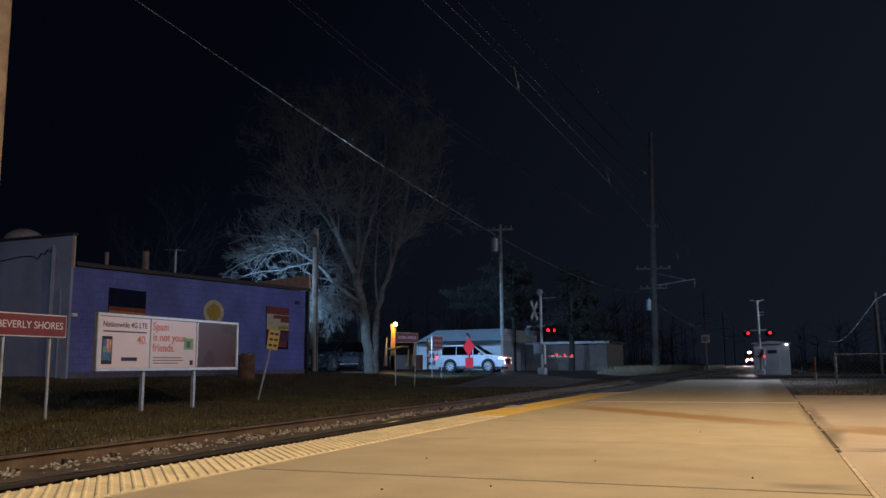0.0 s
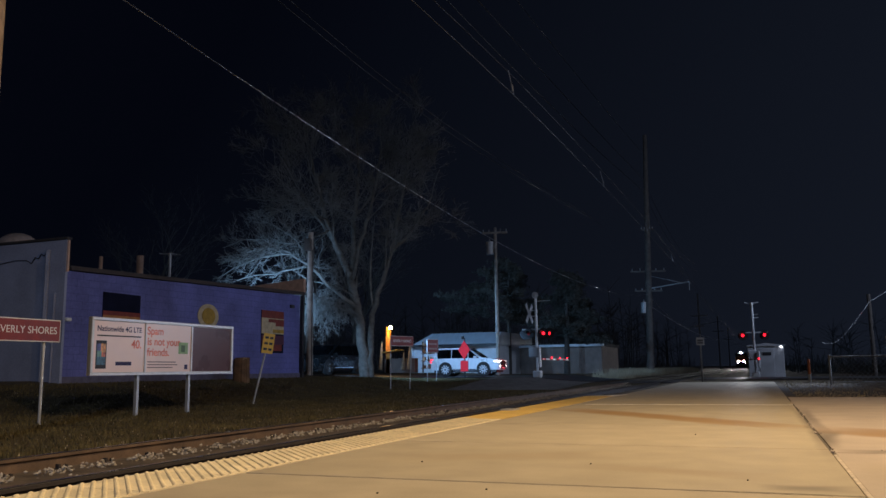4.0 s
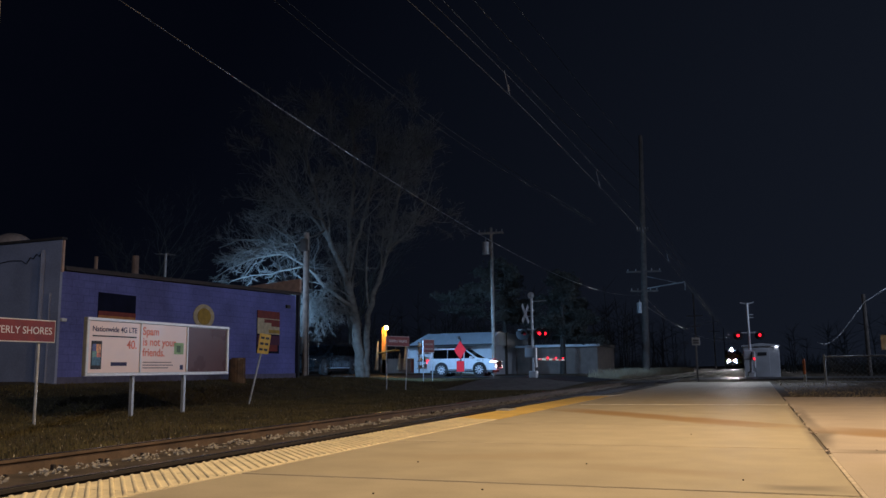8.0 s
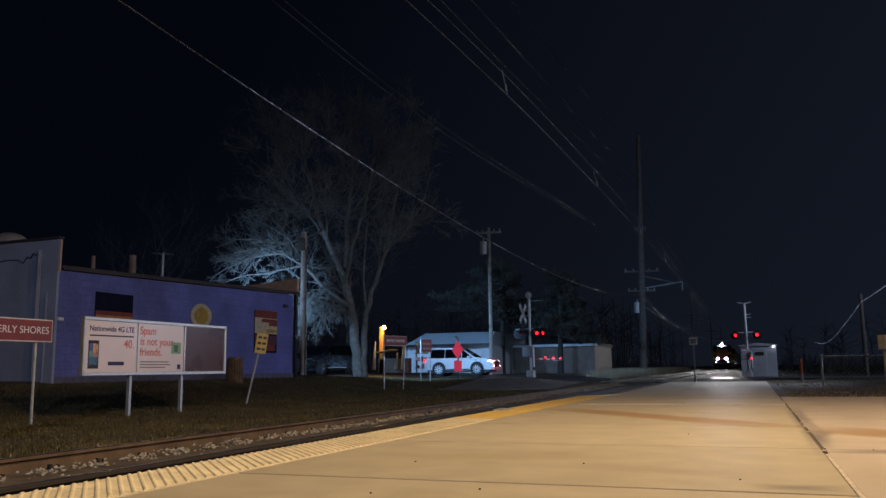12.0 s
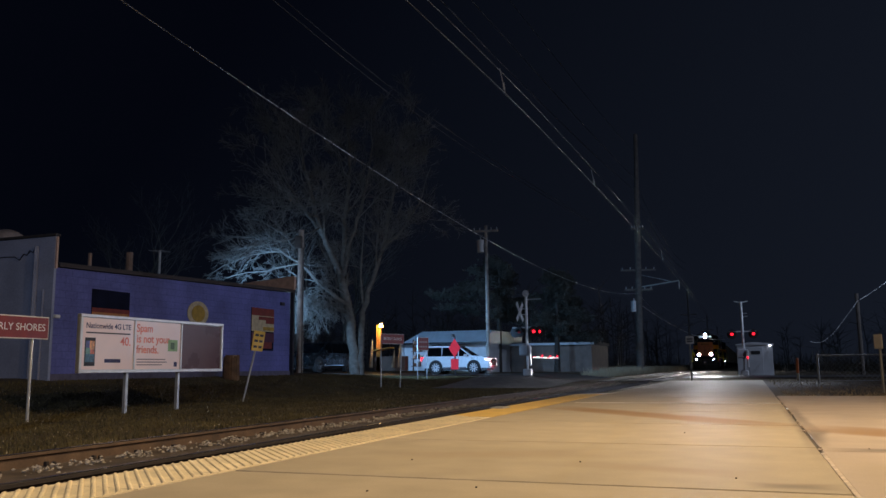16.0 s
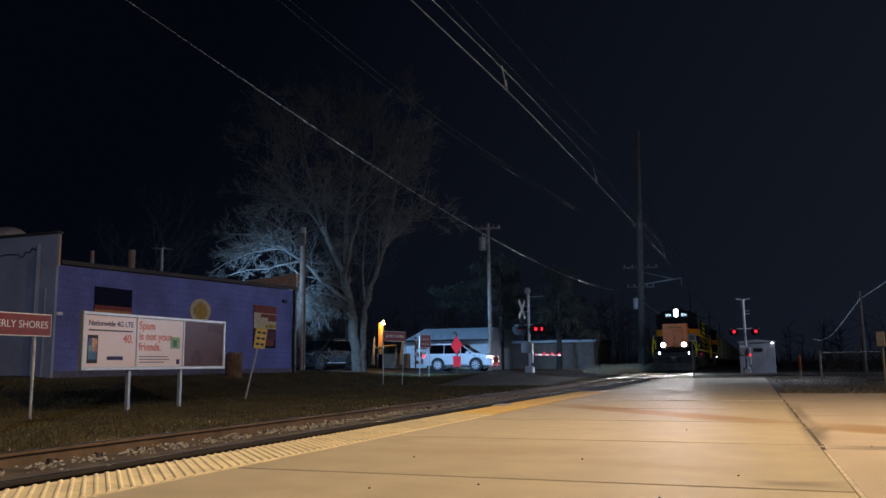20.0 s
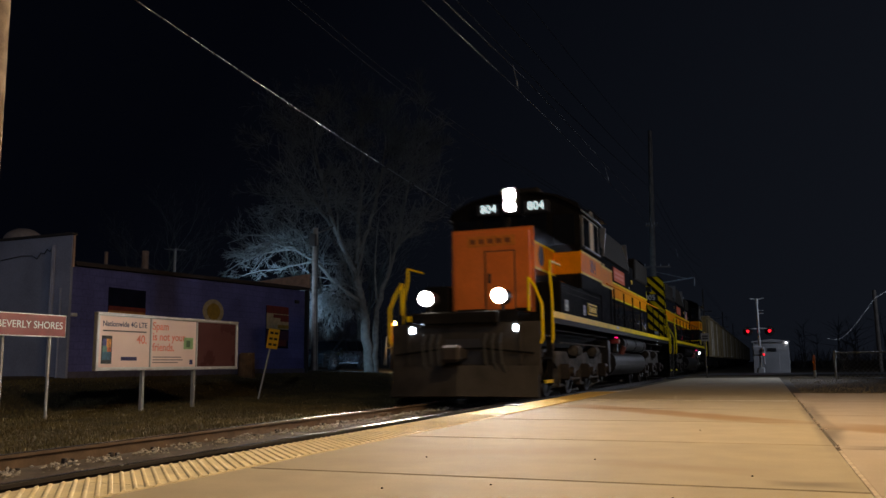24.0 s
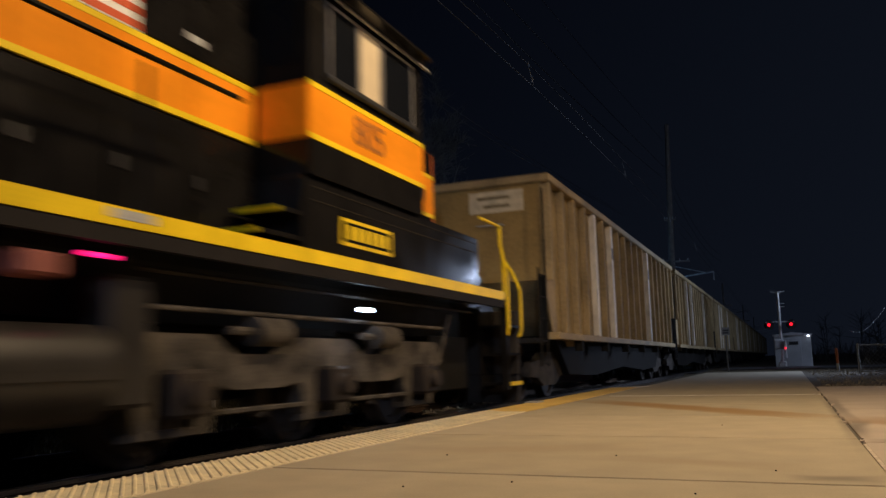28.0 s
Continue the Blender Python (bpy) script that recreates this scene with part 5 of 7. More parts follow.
def bare_tree(m, seed, limbs, trunk, label, guided=()):
    rng = random.Random(seed)
    root = thing("bare_tree", m, label, "tree")
    segs = []
    for a, b, r0, r1 in trunk:
        a, b = Vector(a), Vector(b)
        for i in range(6):
            p, q = a.lerp(b, i / 6), a.lerp(b, (i + 1) / 6)
            segs.append((p, q, r0 + (r1 - r0) * i / 6, r0 + (r1 - r0) * (i + 1) / 6))
    for start, way, r, length, depth, up in limbs:
        grow(rng, segs, Vector(start), Vector(way).normalized(), r, length, depth, up)
    for g in guided:
        follow(rng, segs, *g)
    for name, keep, mt in (("trunk", lambda s: s[2] > 0.045, BARK), ("crown", lambda s: s[2] <= 0.045, TWIG)):
        v, f = branch_mesh([(a, b, max(r0, 0.007), max(r1, 0.006)) for a, b, r0, r1 in segs if keep((a, b, r0, r1))], lambda r: 10 if r > 0.2 else 6 if r > 0.05 else 3)
        me = bpy.data.meshes.new(name)
        me.from_pydata(v, [], f)
        me.materials.append(mt)
        for poly in me.polygons:
            poly.use_smooth = True
        ob = part(name, me, None, root)
    return root


bare_tree(pose(-19.15, 37.9, 0.3, 0, 0, 26.7), 4, (), (), "large bare deciduous tree with two stems and long arching limbs", (
    # stems
    (((0.05, 0, -0.2), (-0.08, 0, 1.2), (-0.33, 0, 3.2), (-0.71, 0, 5.2)), 0.29, 0.20, 0.5, 3, 1.2, 1, 0.0),
    (((0.30, 0.1, -0.2), (0.30, 0.1, 1.4), (0.40, 0.1, 3.2), (0.92, 0.15, 4.9), (1.50, 0.2, 6.6), (1.8, 0.3, 8.3), (2.3, 0.2, 11.0), (2.5, 0.0, 13.2)), 0.21, 0.03, 0.42, 11, 3.0, 3, 0.35),
    (((-0.71, 0, 5.1), (-1.24, -0.1, 6.3), (-1.85, -0.2, 7.6), (-2.3, -0.2, 9.3), (-2.9, 0, 11.6), (-3.1, 0.2, 13.8)), 0.19, 0.03, 0.2, 11, 3.0, 3, 0.3),
    (((-0.68, 0.05, 5.1), (-0.56, 0.3, 6.6), (-0.55, 0.5, 8.3), (-0.3, 0.6, 11.0), (-0.5, 0.5, 14.6)), 0.17, 0.03, 0.2, 11, 3.2, 3, 0.3),
    (((-0.62, -0.1, 5.0), (-0.2, -0.4, 7.0), (0.5, -0.7, 9.2), (0.9, -0.8, 12.0), (0.8, -0.7, 14.0)), 0.13, 0.025, 0.25, 10, 2.8, 3, 0.3),
    (((0.45, 0.1, 3.6), (0.30, -0.3, 5.0), (0.35, -0.5, 6.4), (0.6, -0.7, 8.2)), 0.08, 0.025, 0.4, 6, 2.0, 2, 0.2),
    # arching limbs over the lot
    (((-0.42, -0.1, 3.6), (-1.39, -0.4, 4.3), (-2.3, -0.6, 5.2), (-3.05, -0.7, 5.8), (-3.95, -0.8, 6.35), (-4.9, -0.8, 6.6), (-6.3, -0.9, 6.3)), 0.13, 0.028, 0.25, 10, 1.8, 2, 0.05),
    (((-3.75, -0.8, 6.25), (-4.6, -1.0, 6.2), (-5.5, -1.1, 6.0), (-6.5, -1.2, 5.5), (-7.4, -1.2, 5.0)), 0.065, 0.02, 0.1, 9, 1.2, 2, -0.05),
    (((-2.9, -0.7, 5.7), (-3.6, -1.0, 5.45), (-4.4, -1.2, 5.25), (-5.4, -1.3, 5.1), (-6.4, -1.4, 4.9)), 0.065, 0.02, 0.1, 9, 1.2, 2, -0.05),
    (((-2.1, -0.6, 5.0), (-2.9, -0.2, 6.0), (-3.6, 0.1, 7.2), (-4.8, 0.3, 8.0), (-6.2, 0.3, 8.3)), 0.06, 0.016, 0.2, 8, 1.5, 2, 0.1),
    (((-4.3, -0.8, 6.5), (-5.2, -0.6, 7.0), (-6.2, -0.6, 7.1), (-7.2, -0.6, 6.6)), 0.05, 0.016, 0.1, 8, 1.3, 2, 0.1),
    (((-1.2, -0.1, 6.2), (-2.0, 0.1, 7.6), (-2.9, 0.2, 8.9), (-3.6, 0.2, 9.35), (-4.7, 0.2, 9.2), (-6.0, 0.2, 9.35)), 0.09, 0.02, 0.3, 10, 1.8, 2, 0.1),
    (((-0.40, 0.1, 3.3), (-1.1, 0.2, 3.9), (-1.9, 0.1, 4.1), (-2.9, 0.0, 3.7), (-3.7, 0.0, 3.1)), 0.05, 0.012, 0.2, 12, 1.4, 3, -0.5),
    (((-0.50, -0.2, 4.1), (-1.3, -0.7, 4.5), (-2.2, -1.0, 4.4), (-3.2, -1.1, 3.8)), 0.045, 0.012, 0.2, 11, 1.3, 3, -0.5),
    (((1.5, 0.2, 6.6), (2.5, 0.1, 7.6), (3.4, 0.0, 9.0), (4.0, 0.0, 11.0)), 0.09, 0.02, 0.3, 8, 2.2, 3, 0.2),
    (((-1.9, -0.2, 7.6), (-3.0, -0.5, 9.0), (-4.0, -0.7, 10.8), (-4.8, -0.8, 12.0)), 0.08, 0.02, 0.3, 8, 2.2, 3, 0.2),
))
for i, (x, y, h) in enumerate(((-34.4, 66, 12), (-37, 62, 13), (-52, 60, 13), (-40, 78, 14))):
    bare_tree(pose(x, y, 0.2), 20 + i, (((0, 0, h * 0.3), (0.1, 0, 1), 0.14, h * 0.6, 3, 0.2), ((0, 0, h * 0.35), (-0.4, 0.1, 1), 0.11, h * 0.45, 3, 0.2), ((0, 0, h * 0.32), (0.45, 0.1, 1), 0.11, h * 0.45, 3, 0.2)),
              (((0, 0, -0.2), (0, 0, h * 0.36), 0.2, 0.15),), "slender bare tree in the dark behind the lot")


def pine(m, seed, height, label, low=0.28, reach=3.4, lean=0.0):
    rng = random.Random(seed)
    root = thing("pine_tree", m, label, "tree", "pines behind the street")
    part("trunk", tb((0, 0, -0.3), (0.2, 0, height * 0.95), 0.26, 0.05, n=9), STUMP_DARK, root)
    segs, verts, faces = [], [], []
    for k in range(44):
        t = k / 43
        z = height * (low + (0.98 - low) * t)
        a = rng.uniform(0, math.tau)
        ln = reach * (1 - t * 0.75) * rng.uniform(0.55, 1.1)
        p = Vector((0.2 * t, 0, z))
        q = p + Vector(((math.cos(a) + lean) * ln, math.sin(a) * ln, ln * rng.uniform(-0.12, 0.25)))
        segs.append((p, q, 0.045, 0.012))
        for c in range(int(26 + ln * 26)):
            o = p.lerp(q, rng.uniform(0.35, 1.05)) + Vector((rng.gauss(0, 0.22), rng.gauss(0, 0.22), rng.gauss(0, 0.14)))
            for _ in range(9):
                d = Vector((rng.gauss(0, 1), rng.gauss(0, 1), rng.gauss(0.3, 0.8))).normalized() * rng.uniform(0.14, 0.26)
                s = d.orthogonal().normalized() * 0.036
                i = len(verts)
                verts += [o - s, o + s, o + d]
                faces.append((i, i + 1, i + 2))
    v, f = branch_mesh(segs, lambda r: 4)
    me = bpy.data.meshes.new("limbs")
    me.from_pydata(v, [], f)
    me.materials.append(STUMP_DARK)
    part("branch_work", me, None, root)
    me = bpy.data.meshes.new("needles")
    me.from_pydata(verts, [], faces)
    me.materials.append(NEEDLE)
    part("needles", me, None, root)


pine(pose(-18.3, 61.0, 0.2), 1, 8.8, "dark wide pine beside the street pole", 0.46, 5.2, -0.4)
pine(pose(-13.6, 60.5, 0.2), 2, 7.6, "dark pine behind the long shed", 0.35, 3.0)
pine(pose(-15.9, 75.0, 0.2), 3, 8.6, "dark pine behind the long shed", 0.3, 3.2)

# far woods: a dark belt of thin trunks and branches on both sides of the line
rng = random.Random(77)
segs = []
for i in range(420):
    left = rng.random() < 0.85
    x = rng.uniform(-110, -13) if left else rng.uniform(4, 110)
    y = rng.uniform(84, 190)
    h = rng.uniform(6, 11) if left else rng.uniform(5, 9)
    p = Vector((x, y, -0.3))
    q = p + Vector((rng.gauss(0, 0.5), 0, h))
    segs.append((p, q, 0.09, 0.03))
    for k in range(16):
        s = p.lerp(q, rng.uniform(0.25, 0.95))
        segs.append((s, s + Vector((rng.gauss(0, 1.6), rng.gauss(0, 1), rng.uniform(0.4, 2.4))), 0.04, 0.01))
# underbrush at the feet of the woods
for i in range(9000):
    x = rng.uniform(-120, -11) if rng.random() < 0.55 else rng.uniform(3, 120)
    y = rng.uniform(88, 170)
    p = Vector((x, y, -0.4))
    segs.append((p, p + Vector((rng.gauss(0, 0.7), rng.gauss(0, 0.5), rng.uniform(0.8, 2.8))), 0.05, 0.015))
v, f = branch_mesh(segs, lambda r: 4 if r > 0.1 else 3)
me = bpy.data.meshes.new("far_woods")
me.from_pydata(v, [], f)
me.materials.append(BARK)
tagged(new("far_woods", me), "dark bare winter woods far along the line", "woods", kind="stuff")
rng = random.Random(78)
verts, faces = [], []
for i in range(13000):
    x, y = rng.uniform(-24, -7.6), rng.uniform(72, 110)
    if rng.random() < 0.4:
        x, y = rng.uniform(-9.5, -7.6), rng.uniform(48, 110)
    k = len(verts)
    h = rng.uniform(0.2, 0.8)
    verts += [(x - 0.03, y, -0.3), (x + 0.03, y, -0.3), (x + rng.gauss(0, 0.2), y, -0.2 + h)]
    faces.append((k, k + 1, k + 2))
me = bpy.data.meshes.new("weeds")
me.from_pydata(verts, [], faces)
me.materials.append(DRY_GRASS)
tagged(new("weeds", me), "dry weeds along the track beyond the street", "weeds", kind="stuff")

# ---- the train
WHEEL_R = 0.508


def wheel_mesh(s):
    """A steel wheel on an axle along x, turned from one profile; s: the side on which its plate faces out."""
    rim = [(-0.075, 0.14), (-0.085, 0.20), (-0.03, 0.24), (-0.02, 0.40), (-0.065, 0.43), (-0.10, 0.45), (-0.10, WHEEL_R + 0.028), (-0.065, WHEEL_R + 0.026), (-0.055, WHEEL_R + 0.004),
           (0.065, WHEEL_R - 0.003), (0.065, 0.44), (0.02, 0.41), (0.01, 0.25), (0.07, 0.21), (0.11, 0.16), (0.12, 0.10), (0.12, 0.0)]
    n = 32
    bm = B()
    rings = [[bm.verts.new((s * x, r * math.cos(math.tau * i / n), r * math.sin(math.tau * i / n))) for i in range(n)] for x, r in rim[:-1]]
    hub = bm.verts.new((s * rim[-1][0], 0, 0))
    for a, b in zip(rings, rings[1:]):
        for i in range(n):
            bm.faces.new((a[i], a[(i + 1) % n], b[(i + 1) % n], b[i]))
    for i in range(n):
        bm.faces.new((rings[-1][i], rings[-1][(i + 1) % n], hub))
    bmesh.ops.recalc_face_normals(bm, faces=bm.faces)
    return mesh(bm, "wheel", WHEEL_STEEL)


AXLE = mesh(tb((-1.05, 0, 0), (1.05, 0, 0), 0.085, n=12), "wheelset", WHEEL_STEEL)
WHEEL_E, WHEEL_W = wheel_mesh(1), wheel_mesh(-1)


def wheelset(root, y):
    axle = part("wheelset", AXLE, None, root, "", pose(0, y, WHEEL_R))
    part("wheel", WHEEL_E, None, axle, "", pose(0.72, 0, 0))
    part("wheel", WHEEL_W, None, axle, "", pose(-0.72, 0, 0))
    return axle


def truck_frame_mesh():
    """The cast side frame of a three-axle truck, from the middle axle."""
    bm = B()
    top = [(-2.78, 0.72), (-2.60, 0.95), (-1.66, 0.95), (-1.36, 0.80), (-0.72, 0.80), (-0.42, 0.95)]
    low = [(2.50, 0.60), (2.43, 0.22), (2.29, 0.22), (2.27, 0.64), (1.87, 0.64), (1.85, 0.22), (1.71, 0.22), (1.62, 0.56), (1.34, 0.52), (0.74, 0.52), (0.45, 0.56), (0.36, 0.22), (0.22, 0.22), (0.20, 0.64)]
    out = top + [(-y, z) for y, z in reversed(top)] + low + [(-y, z) for y, z in reversed(low)]
    prism(bm, out, "x", 0.98, 1.14)
    return mesh(bm, "side_frame", TRUCK)


SIDE_FRAME = truck_frame_mesh()
bm = B()
box(bm, -0.12, 0.12, -0.17, 0.17, -0.17, 0.17, bevel=0.03)
tube(bm, (0.1, 0, 0), (0.2, 0, 0), 0.11, 0.09, n=12)
AXLE_BOX = mesh(bm, "axle_box", WHEEL_STEEL)
TIE_BAR = mesh(bx(-0.05, 0.05, -0.40, 0.40, -0.03, 0.03, bevel=0.008), "pedestal_tie", TRUCK)
BRAKE_ROD = mesh(tb((0, -0.62, 0), (0, 0.62, 0), 0.024, n=6), "brake_rod", TRUCK)
BRAKE = mesh(tube(tube(B(), (0, -0.22, 0), (0, 0.22, 0), 0.12, n=14), (0, 0.22, 0), (0, 0.5, 0), 0.035), "brake_cylinder", TRUCK)
SHOE = mesh(prism(B(), [(-0.06, -0.25), (0.05, -0.22), (0.09, 0.0), (0.05, 0.22), (-0.06, 0.25)], "x", -0.06, 0.06), "brake_shoe", TRUCK)
STANCHION = mesh(tube(B(), (0, 0, 1.66), (0, 0, 2.66), 0.020, n=6), "stanchion", LOCO_BLACK)
WHEELS = []


def can(bm, x, y0, y1, z, r, n=18, wall=0.012):
    """A short open can along y, closed at y0."""
    rings = []
    for y, q in ((y0, r), (y1, r), (y1, r - wall), (y0, r - wall)):
        rings.append([bm.verts.new((x + q * math.cos(math.tau * i / n), y, z + q * math.sin(math.tau * i / n))) for i in range(n)])
    for a, b in zip(rings, rings[1:]):
        for i in range(n):
            bm.faces.new((a[i], a[(i + 1) % n], b[(i + 1) % n], b[i]))
    bm.faces.new(rings[0])
    bmesh.ops.recalc_face_normals(bm, faces=bm.faces)
    return bm


def sealed_beam(parent, x, y0, y1, z, r, lens, core):
    """A lamp along y: a bright core at the back of a narrow throat, a ring of lens glass round its mouth at y1."""
    # dark tube added to narrow the beam; it mirrors nothing
    part("reflector", can(B(), x, y0, y1, z, 0.032, n=20, wall=0.007), TRIM, parent)
    part("filament", tb((x, y0 + (y1 - y0) * 0.03, z), (x, y0 + (y1 - y0) * 0.05, z), 0.018, n=12), core, parent)
    bm, n, rings = B(), 24, []
    for y, q in ((y1, 0.032), (y1, r), (y1 + (y0 - y1) * 0.1, r), (y1 + (y0 - y1) * 0.1, 0.032)):
        rings.append([bm.verts.new((x + q * math.cos(math.tau * i / n), y, z + q * math.sin(math.tau * i / n))) for i in range(n)])
    for a, b in zip(rings, rings[1:] + rings[:1]):
        for i in range(n):
            bm.faces.new((a[i], a[(i + 1) % n], b[(i + 1) % n], b[i]))
    bmesh.ops.recalc_face_normals(bm, faces=bm.faces)
    part("lens", bm, lens, parent)


def chevrons(root, y, x0, x1, z0, z1, s, width=0.24, step=0.44):
    """Slanting yellow bars on a black end panel, cut to its edges; s: the way they fall."""
    h = (x1 - x0)
    k = -h
    while k < z1 - z0:
        pts = []
        for u, off in ((x0, 0), (x1, h)):
            pts.append((u, z0 + k + (off if s > 0 else h - off)))
        lo = pts
        hi = [(u, z + width) for u, z in reversed(pts)]
        poly = lo + hi
        for a, b, c in ((0, -1, -z0), (0, 1, z1), (1, 1, z1 + 0.70), (-1, 1, z1 + 0.70)):      # foot, head, the two cut corners
            out = []
            for (ua, za), (ub, zb) in zip(poly, poly[1:] + poly[:1]):
                fa, fb = a * ua + b * za - c, a * ub + b * zb - c
                if fa <= 0:
                    out.append((ua, za))
                if (fa <= 0) != (fb <= 0):
                    t = fa / (fa - fb)
                    out.append((ua + (ub - ua) * t, za + (zb - za) * t))
            poly = out
            if len(poly) < 3:
                break
        if len(poly) >= 3:
            part("hazard_stripe", prism(B(), poly, "y", y, y + 0.006), LOCO_YELLOW, root)
        k += step


def inward(bm):
    """The upper edges lean towards the middle of the engine."""
    for v in bm.verts:
        if v.co.z > 4.1:
            v.co.x *= 0.84
    return bm


def locomotive(m, number, label, flag):
    root = thing("locomotive", m, label, "locomotive", "locomotives of the train")
    P = lambda name, bm, mt, lab="", mm=None: part(name, bm, mt, root, lab, mm)
    both = (-1, 1)
    shift = 0.35 if flag else 0.0
    sway = random.Random(number)      # the doors do not hang quite true
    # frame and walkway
    # underframe coloured for its shade; the solid sill is added to close see-through gaps
    P("underframe", bx(-0.80, 0.80, 0.2, 19.7, 1.05, 1.5), UNDER_DARK)
    P("center_sill", bx(-0.55, 0.55, 0.5, 19.3, 0.42, 1.06, bevel=0.02), UNDER_DARK)
    P("walkway", bx(-1.5, 1.5, 0.45, 19.5, 1.5, 1.66, bevel=0.01), LOCO_BLACK)
    for s in both:
        P("side_sill", bx(min(s * 1.44, s * 1.502), max(s * 1.44, s * 1.502), 0.2, 19.6, 1.45, 1.555), SILL_DUST)
        P("sill_stripe", bx(min(s * 1.47, s * 1.512), max(s * 1.47, s * 1.512), 0.2, 19.6, 1.556, 1.675), LOCO_YELLOW, "yellow sill stripe")
        P("battery_box", bx(min(s * 0.95, s * 1.46), max(s * 0.95, s * 1.46), *(1.07, 5.33, 1.67, 2.33), bevel=0.02), LOCO_BLACK)
        if s > 0:
            treads = ((1.1, 1.48, 1.90),)
        else:
            treads = ((5.36, 5.95, 1.78), (5.36, 5.65, 2.0))
        for a, b, z in treads:
            st = P("cab_step", bx(min(s * 1.0, s * 1.45), max(s * 1.0, s * 1.45), a, b, z - 0.04, z), LOCO_BLACK)
            if s < 0:
                part("step_edge", bx(-1.45, -1.0, b, b + 0.012, z - 0.035, z + 0.002), LOCO_YELLOW, st, "yellow step edge")
        for i in range(2):
            P("box_seam", bx(min(s * 1.46, s * 1.466), max(s * 1.46, s * 1.466), 1.2, 5.2, 2.12 + i * 0.12, 2.127 + i * 0.12), LOCO_GRIME)
        lg = P("emblem", bx(min(s * 1.462, s * 1.47), max(s * 1.462, s * 1.47), 3.67, 4.69, 1.79, 2.05, bevel=0.003), LOCO_YELLOW, "yellow railway emblem")
        inner = part("emblem_field", bx(min(s * 1.470, s * 1.473), max(s * 1.470, s * 1.473), 3.71, 4.65, 1.825, 2.015), LOCO_BLACK, lg)
        for i in range(6):
            part("emblem_bar", bx(min(s * 1.474, s * 1.476), max(s * 1.474, s * 1.476), 3.78 + i * 0.14, 3.88 + i * 0.14, 1.855, 1.985), LOCO_YELLOW, lg)
        for ya, yb, za in ((3.14, 3.42, 1.75), (1.36, 1.68, 1.75)):
            if not flag:
                nt = P("notice", bx(min(s * 1.462, s * 1.466), max(s * 1.462, s * 1.466), ya, yb, za, za + 0.22), TRIM, "worn dark notice with pale lines")
                for zz, hh in ((0.0, 0.02), (0.07, 0.06), (0.2, 0.02)):
                    part("notice_line", bx(min(s * 1.466, s * 1.469), max(s * 1.466, s * 1.469), ya + 0.02, yb - 0.02, za + zz, za + zz + hh), NOTICE_GREY, nt)
    # ends: pilots, steps, rails, couplers
    for e, yo, dy in (("front", -0.62, 1), ("rear", 20.42, -1)):
        a, b = sorted((yo, yo + 1.1 * dy))
        P("end_platform", bx(-1.05, 1.05, a, b, 1.45, 1.66, bevel=0.02), LOCO_BLACK)
        a, b = sorted((yo, yo + 0.10 * dy))
        P("pilot_plate", bx(-1.45, 1.45, a, b, 0.50, 1.45, bevel=0.01), PILOT_DUST)
        bm = B()
        for lo, hi in ((-1.42, 0.0), (0.0, 1.42)):      # a blunt wedge, swept back to the sides
            prism(bm, [(yo + 0.06 * dy, 0.09), (yo - 0.14 * dy, 0.12), (yo - 0.10 * dy, 0.22), (yo - 0.02 * dy, 0.66), (yo + 0.06 * dy, 0.66)], "x", lo, hi)
        for v in bm.verts:
            if abs(v.co.x) < 0.01 and (v.co.y - yo) * dy < 0:
                v.co.y -= 0.26 * dy
                v.co.z += 0.02
        # flat black plate paints the shade of a recess behind the coupler
        P("coupler_pocket", bx(-0.34, 0.34, min(yo, yo - 0.006 * dy), max(yo, yo - 0.006 * dy), 0.70, 1.16), INK)
        for x in (-1.1, 1.1):
            P("pilot_rib", bx(x - 0.03, x + 0.03, min(yo, yo - 0.05 * dy), max(yo, yo - 0.05 * dy), 0.68, 1.40, bevel=0.008), PILOT_DUST)
        P("plow", bm, PILOT_DUST, "dark plow blade")
        P("anticlimber", bx(-0.75, 0.75, min(yo, yo - 0.22 * dy), max(yo, yo - 0.22 * dy), 1.42, 1.66, bevel=0.03), LOCO_BLACK)
        c = P("coupler", bx(-0.09, 0.09, min(yo, yo - 0.62 * dy), max(yo, yo - 0.62 * dy), 0.80, 0.98, bevel=0.02), WHEEL_STEEL)
        part("knuckle", bx(-0.17, 0.17, min(yo - 0.45 * dy, yo - 0.72 * dy), max(yo - 0.45 * dy, yo - 0.72 * dy), 0.74, 1.04, bevel=0.05), WHEEL_STEEL, c)
        for x in (-0.75, -0.6, -0.45, 0.45, 0.6, 0.75):
            P("air_hose", pipe(B(), [(x, yo - 0.02 * dy, 1.25), (x, yo - 0.16 * dy, 1.05), (x + 0.04, yo - 0.18 * dy, 0.72), (x + 0.1, yo - 0.14 * dy, 0.55)], 0.025, 6), RUBBER)
        # dark box added to close the see-through gap behind the steps
        a, b = sorted((yo + 0.66 * dy, yo + 2.0 * dy))
        P("draft_gear_box", bx(-0.86, 0.86, a, b, 0.32, 1.06, bevel=0.02), UNDER_DARK)
        P("lift_lever", pipe(B(), [(-1.35, yo - 0.06 * dy, 0.88), (-0.4, yo - 0.10 * dy, 0.98), (0.4, yo - 0.10 * dy, 0.98), (1.35, yo - 0.06 * dy, 0.88)], 0.018, 6), LOCO_BLACK)
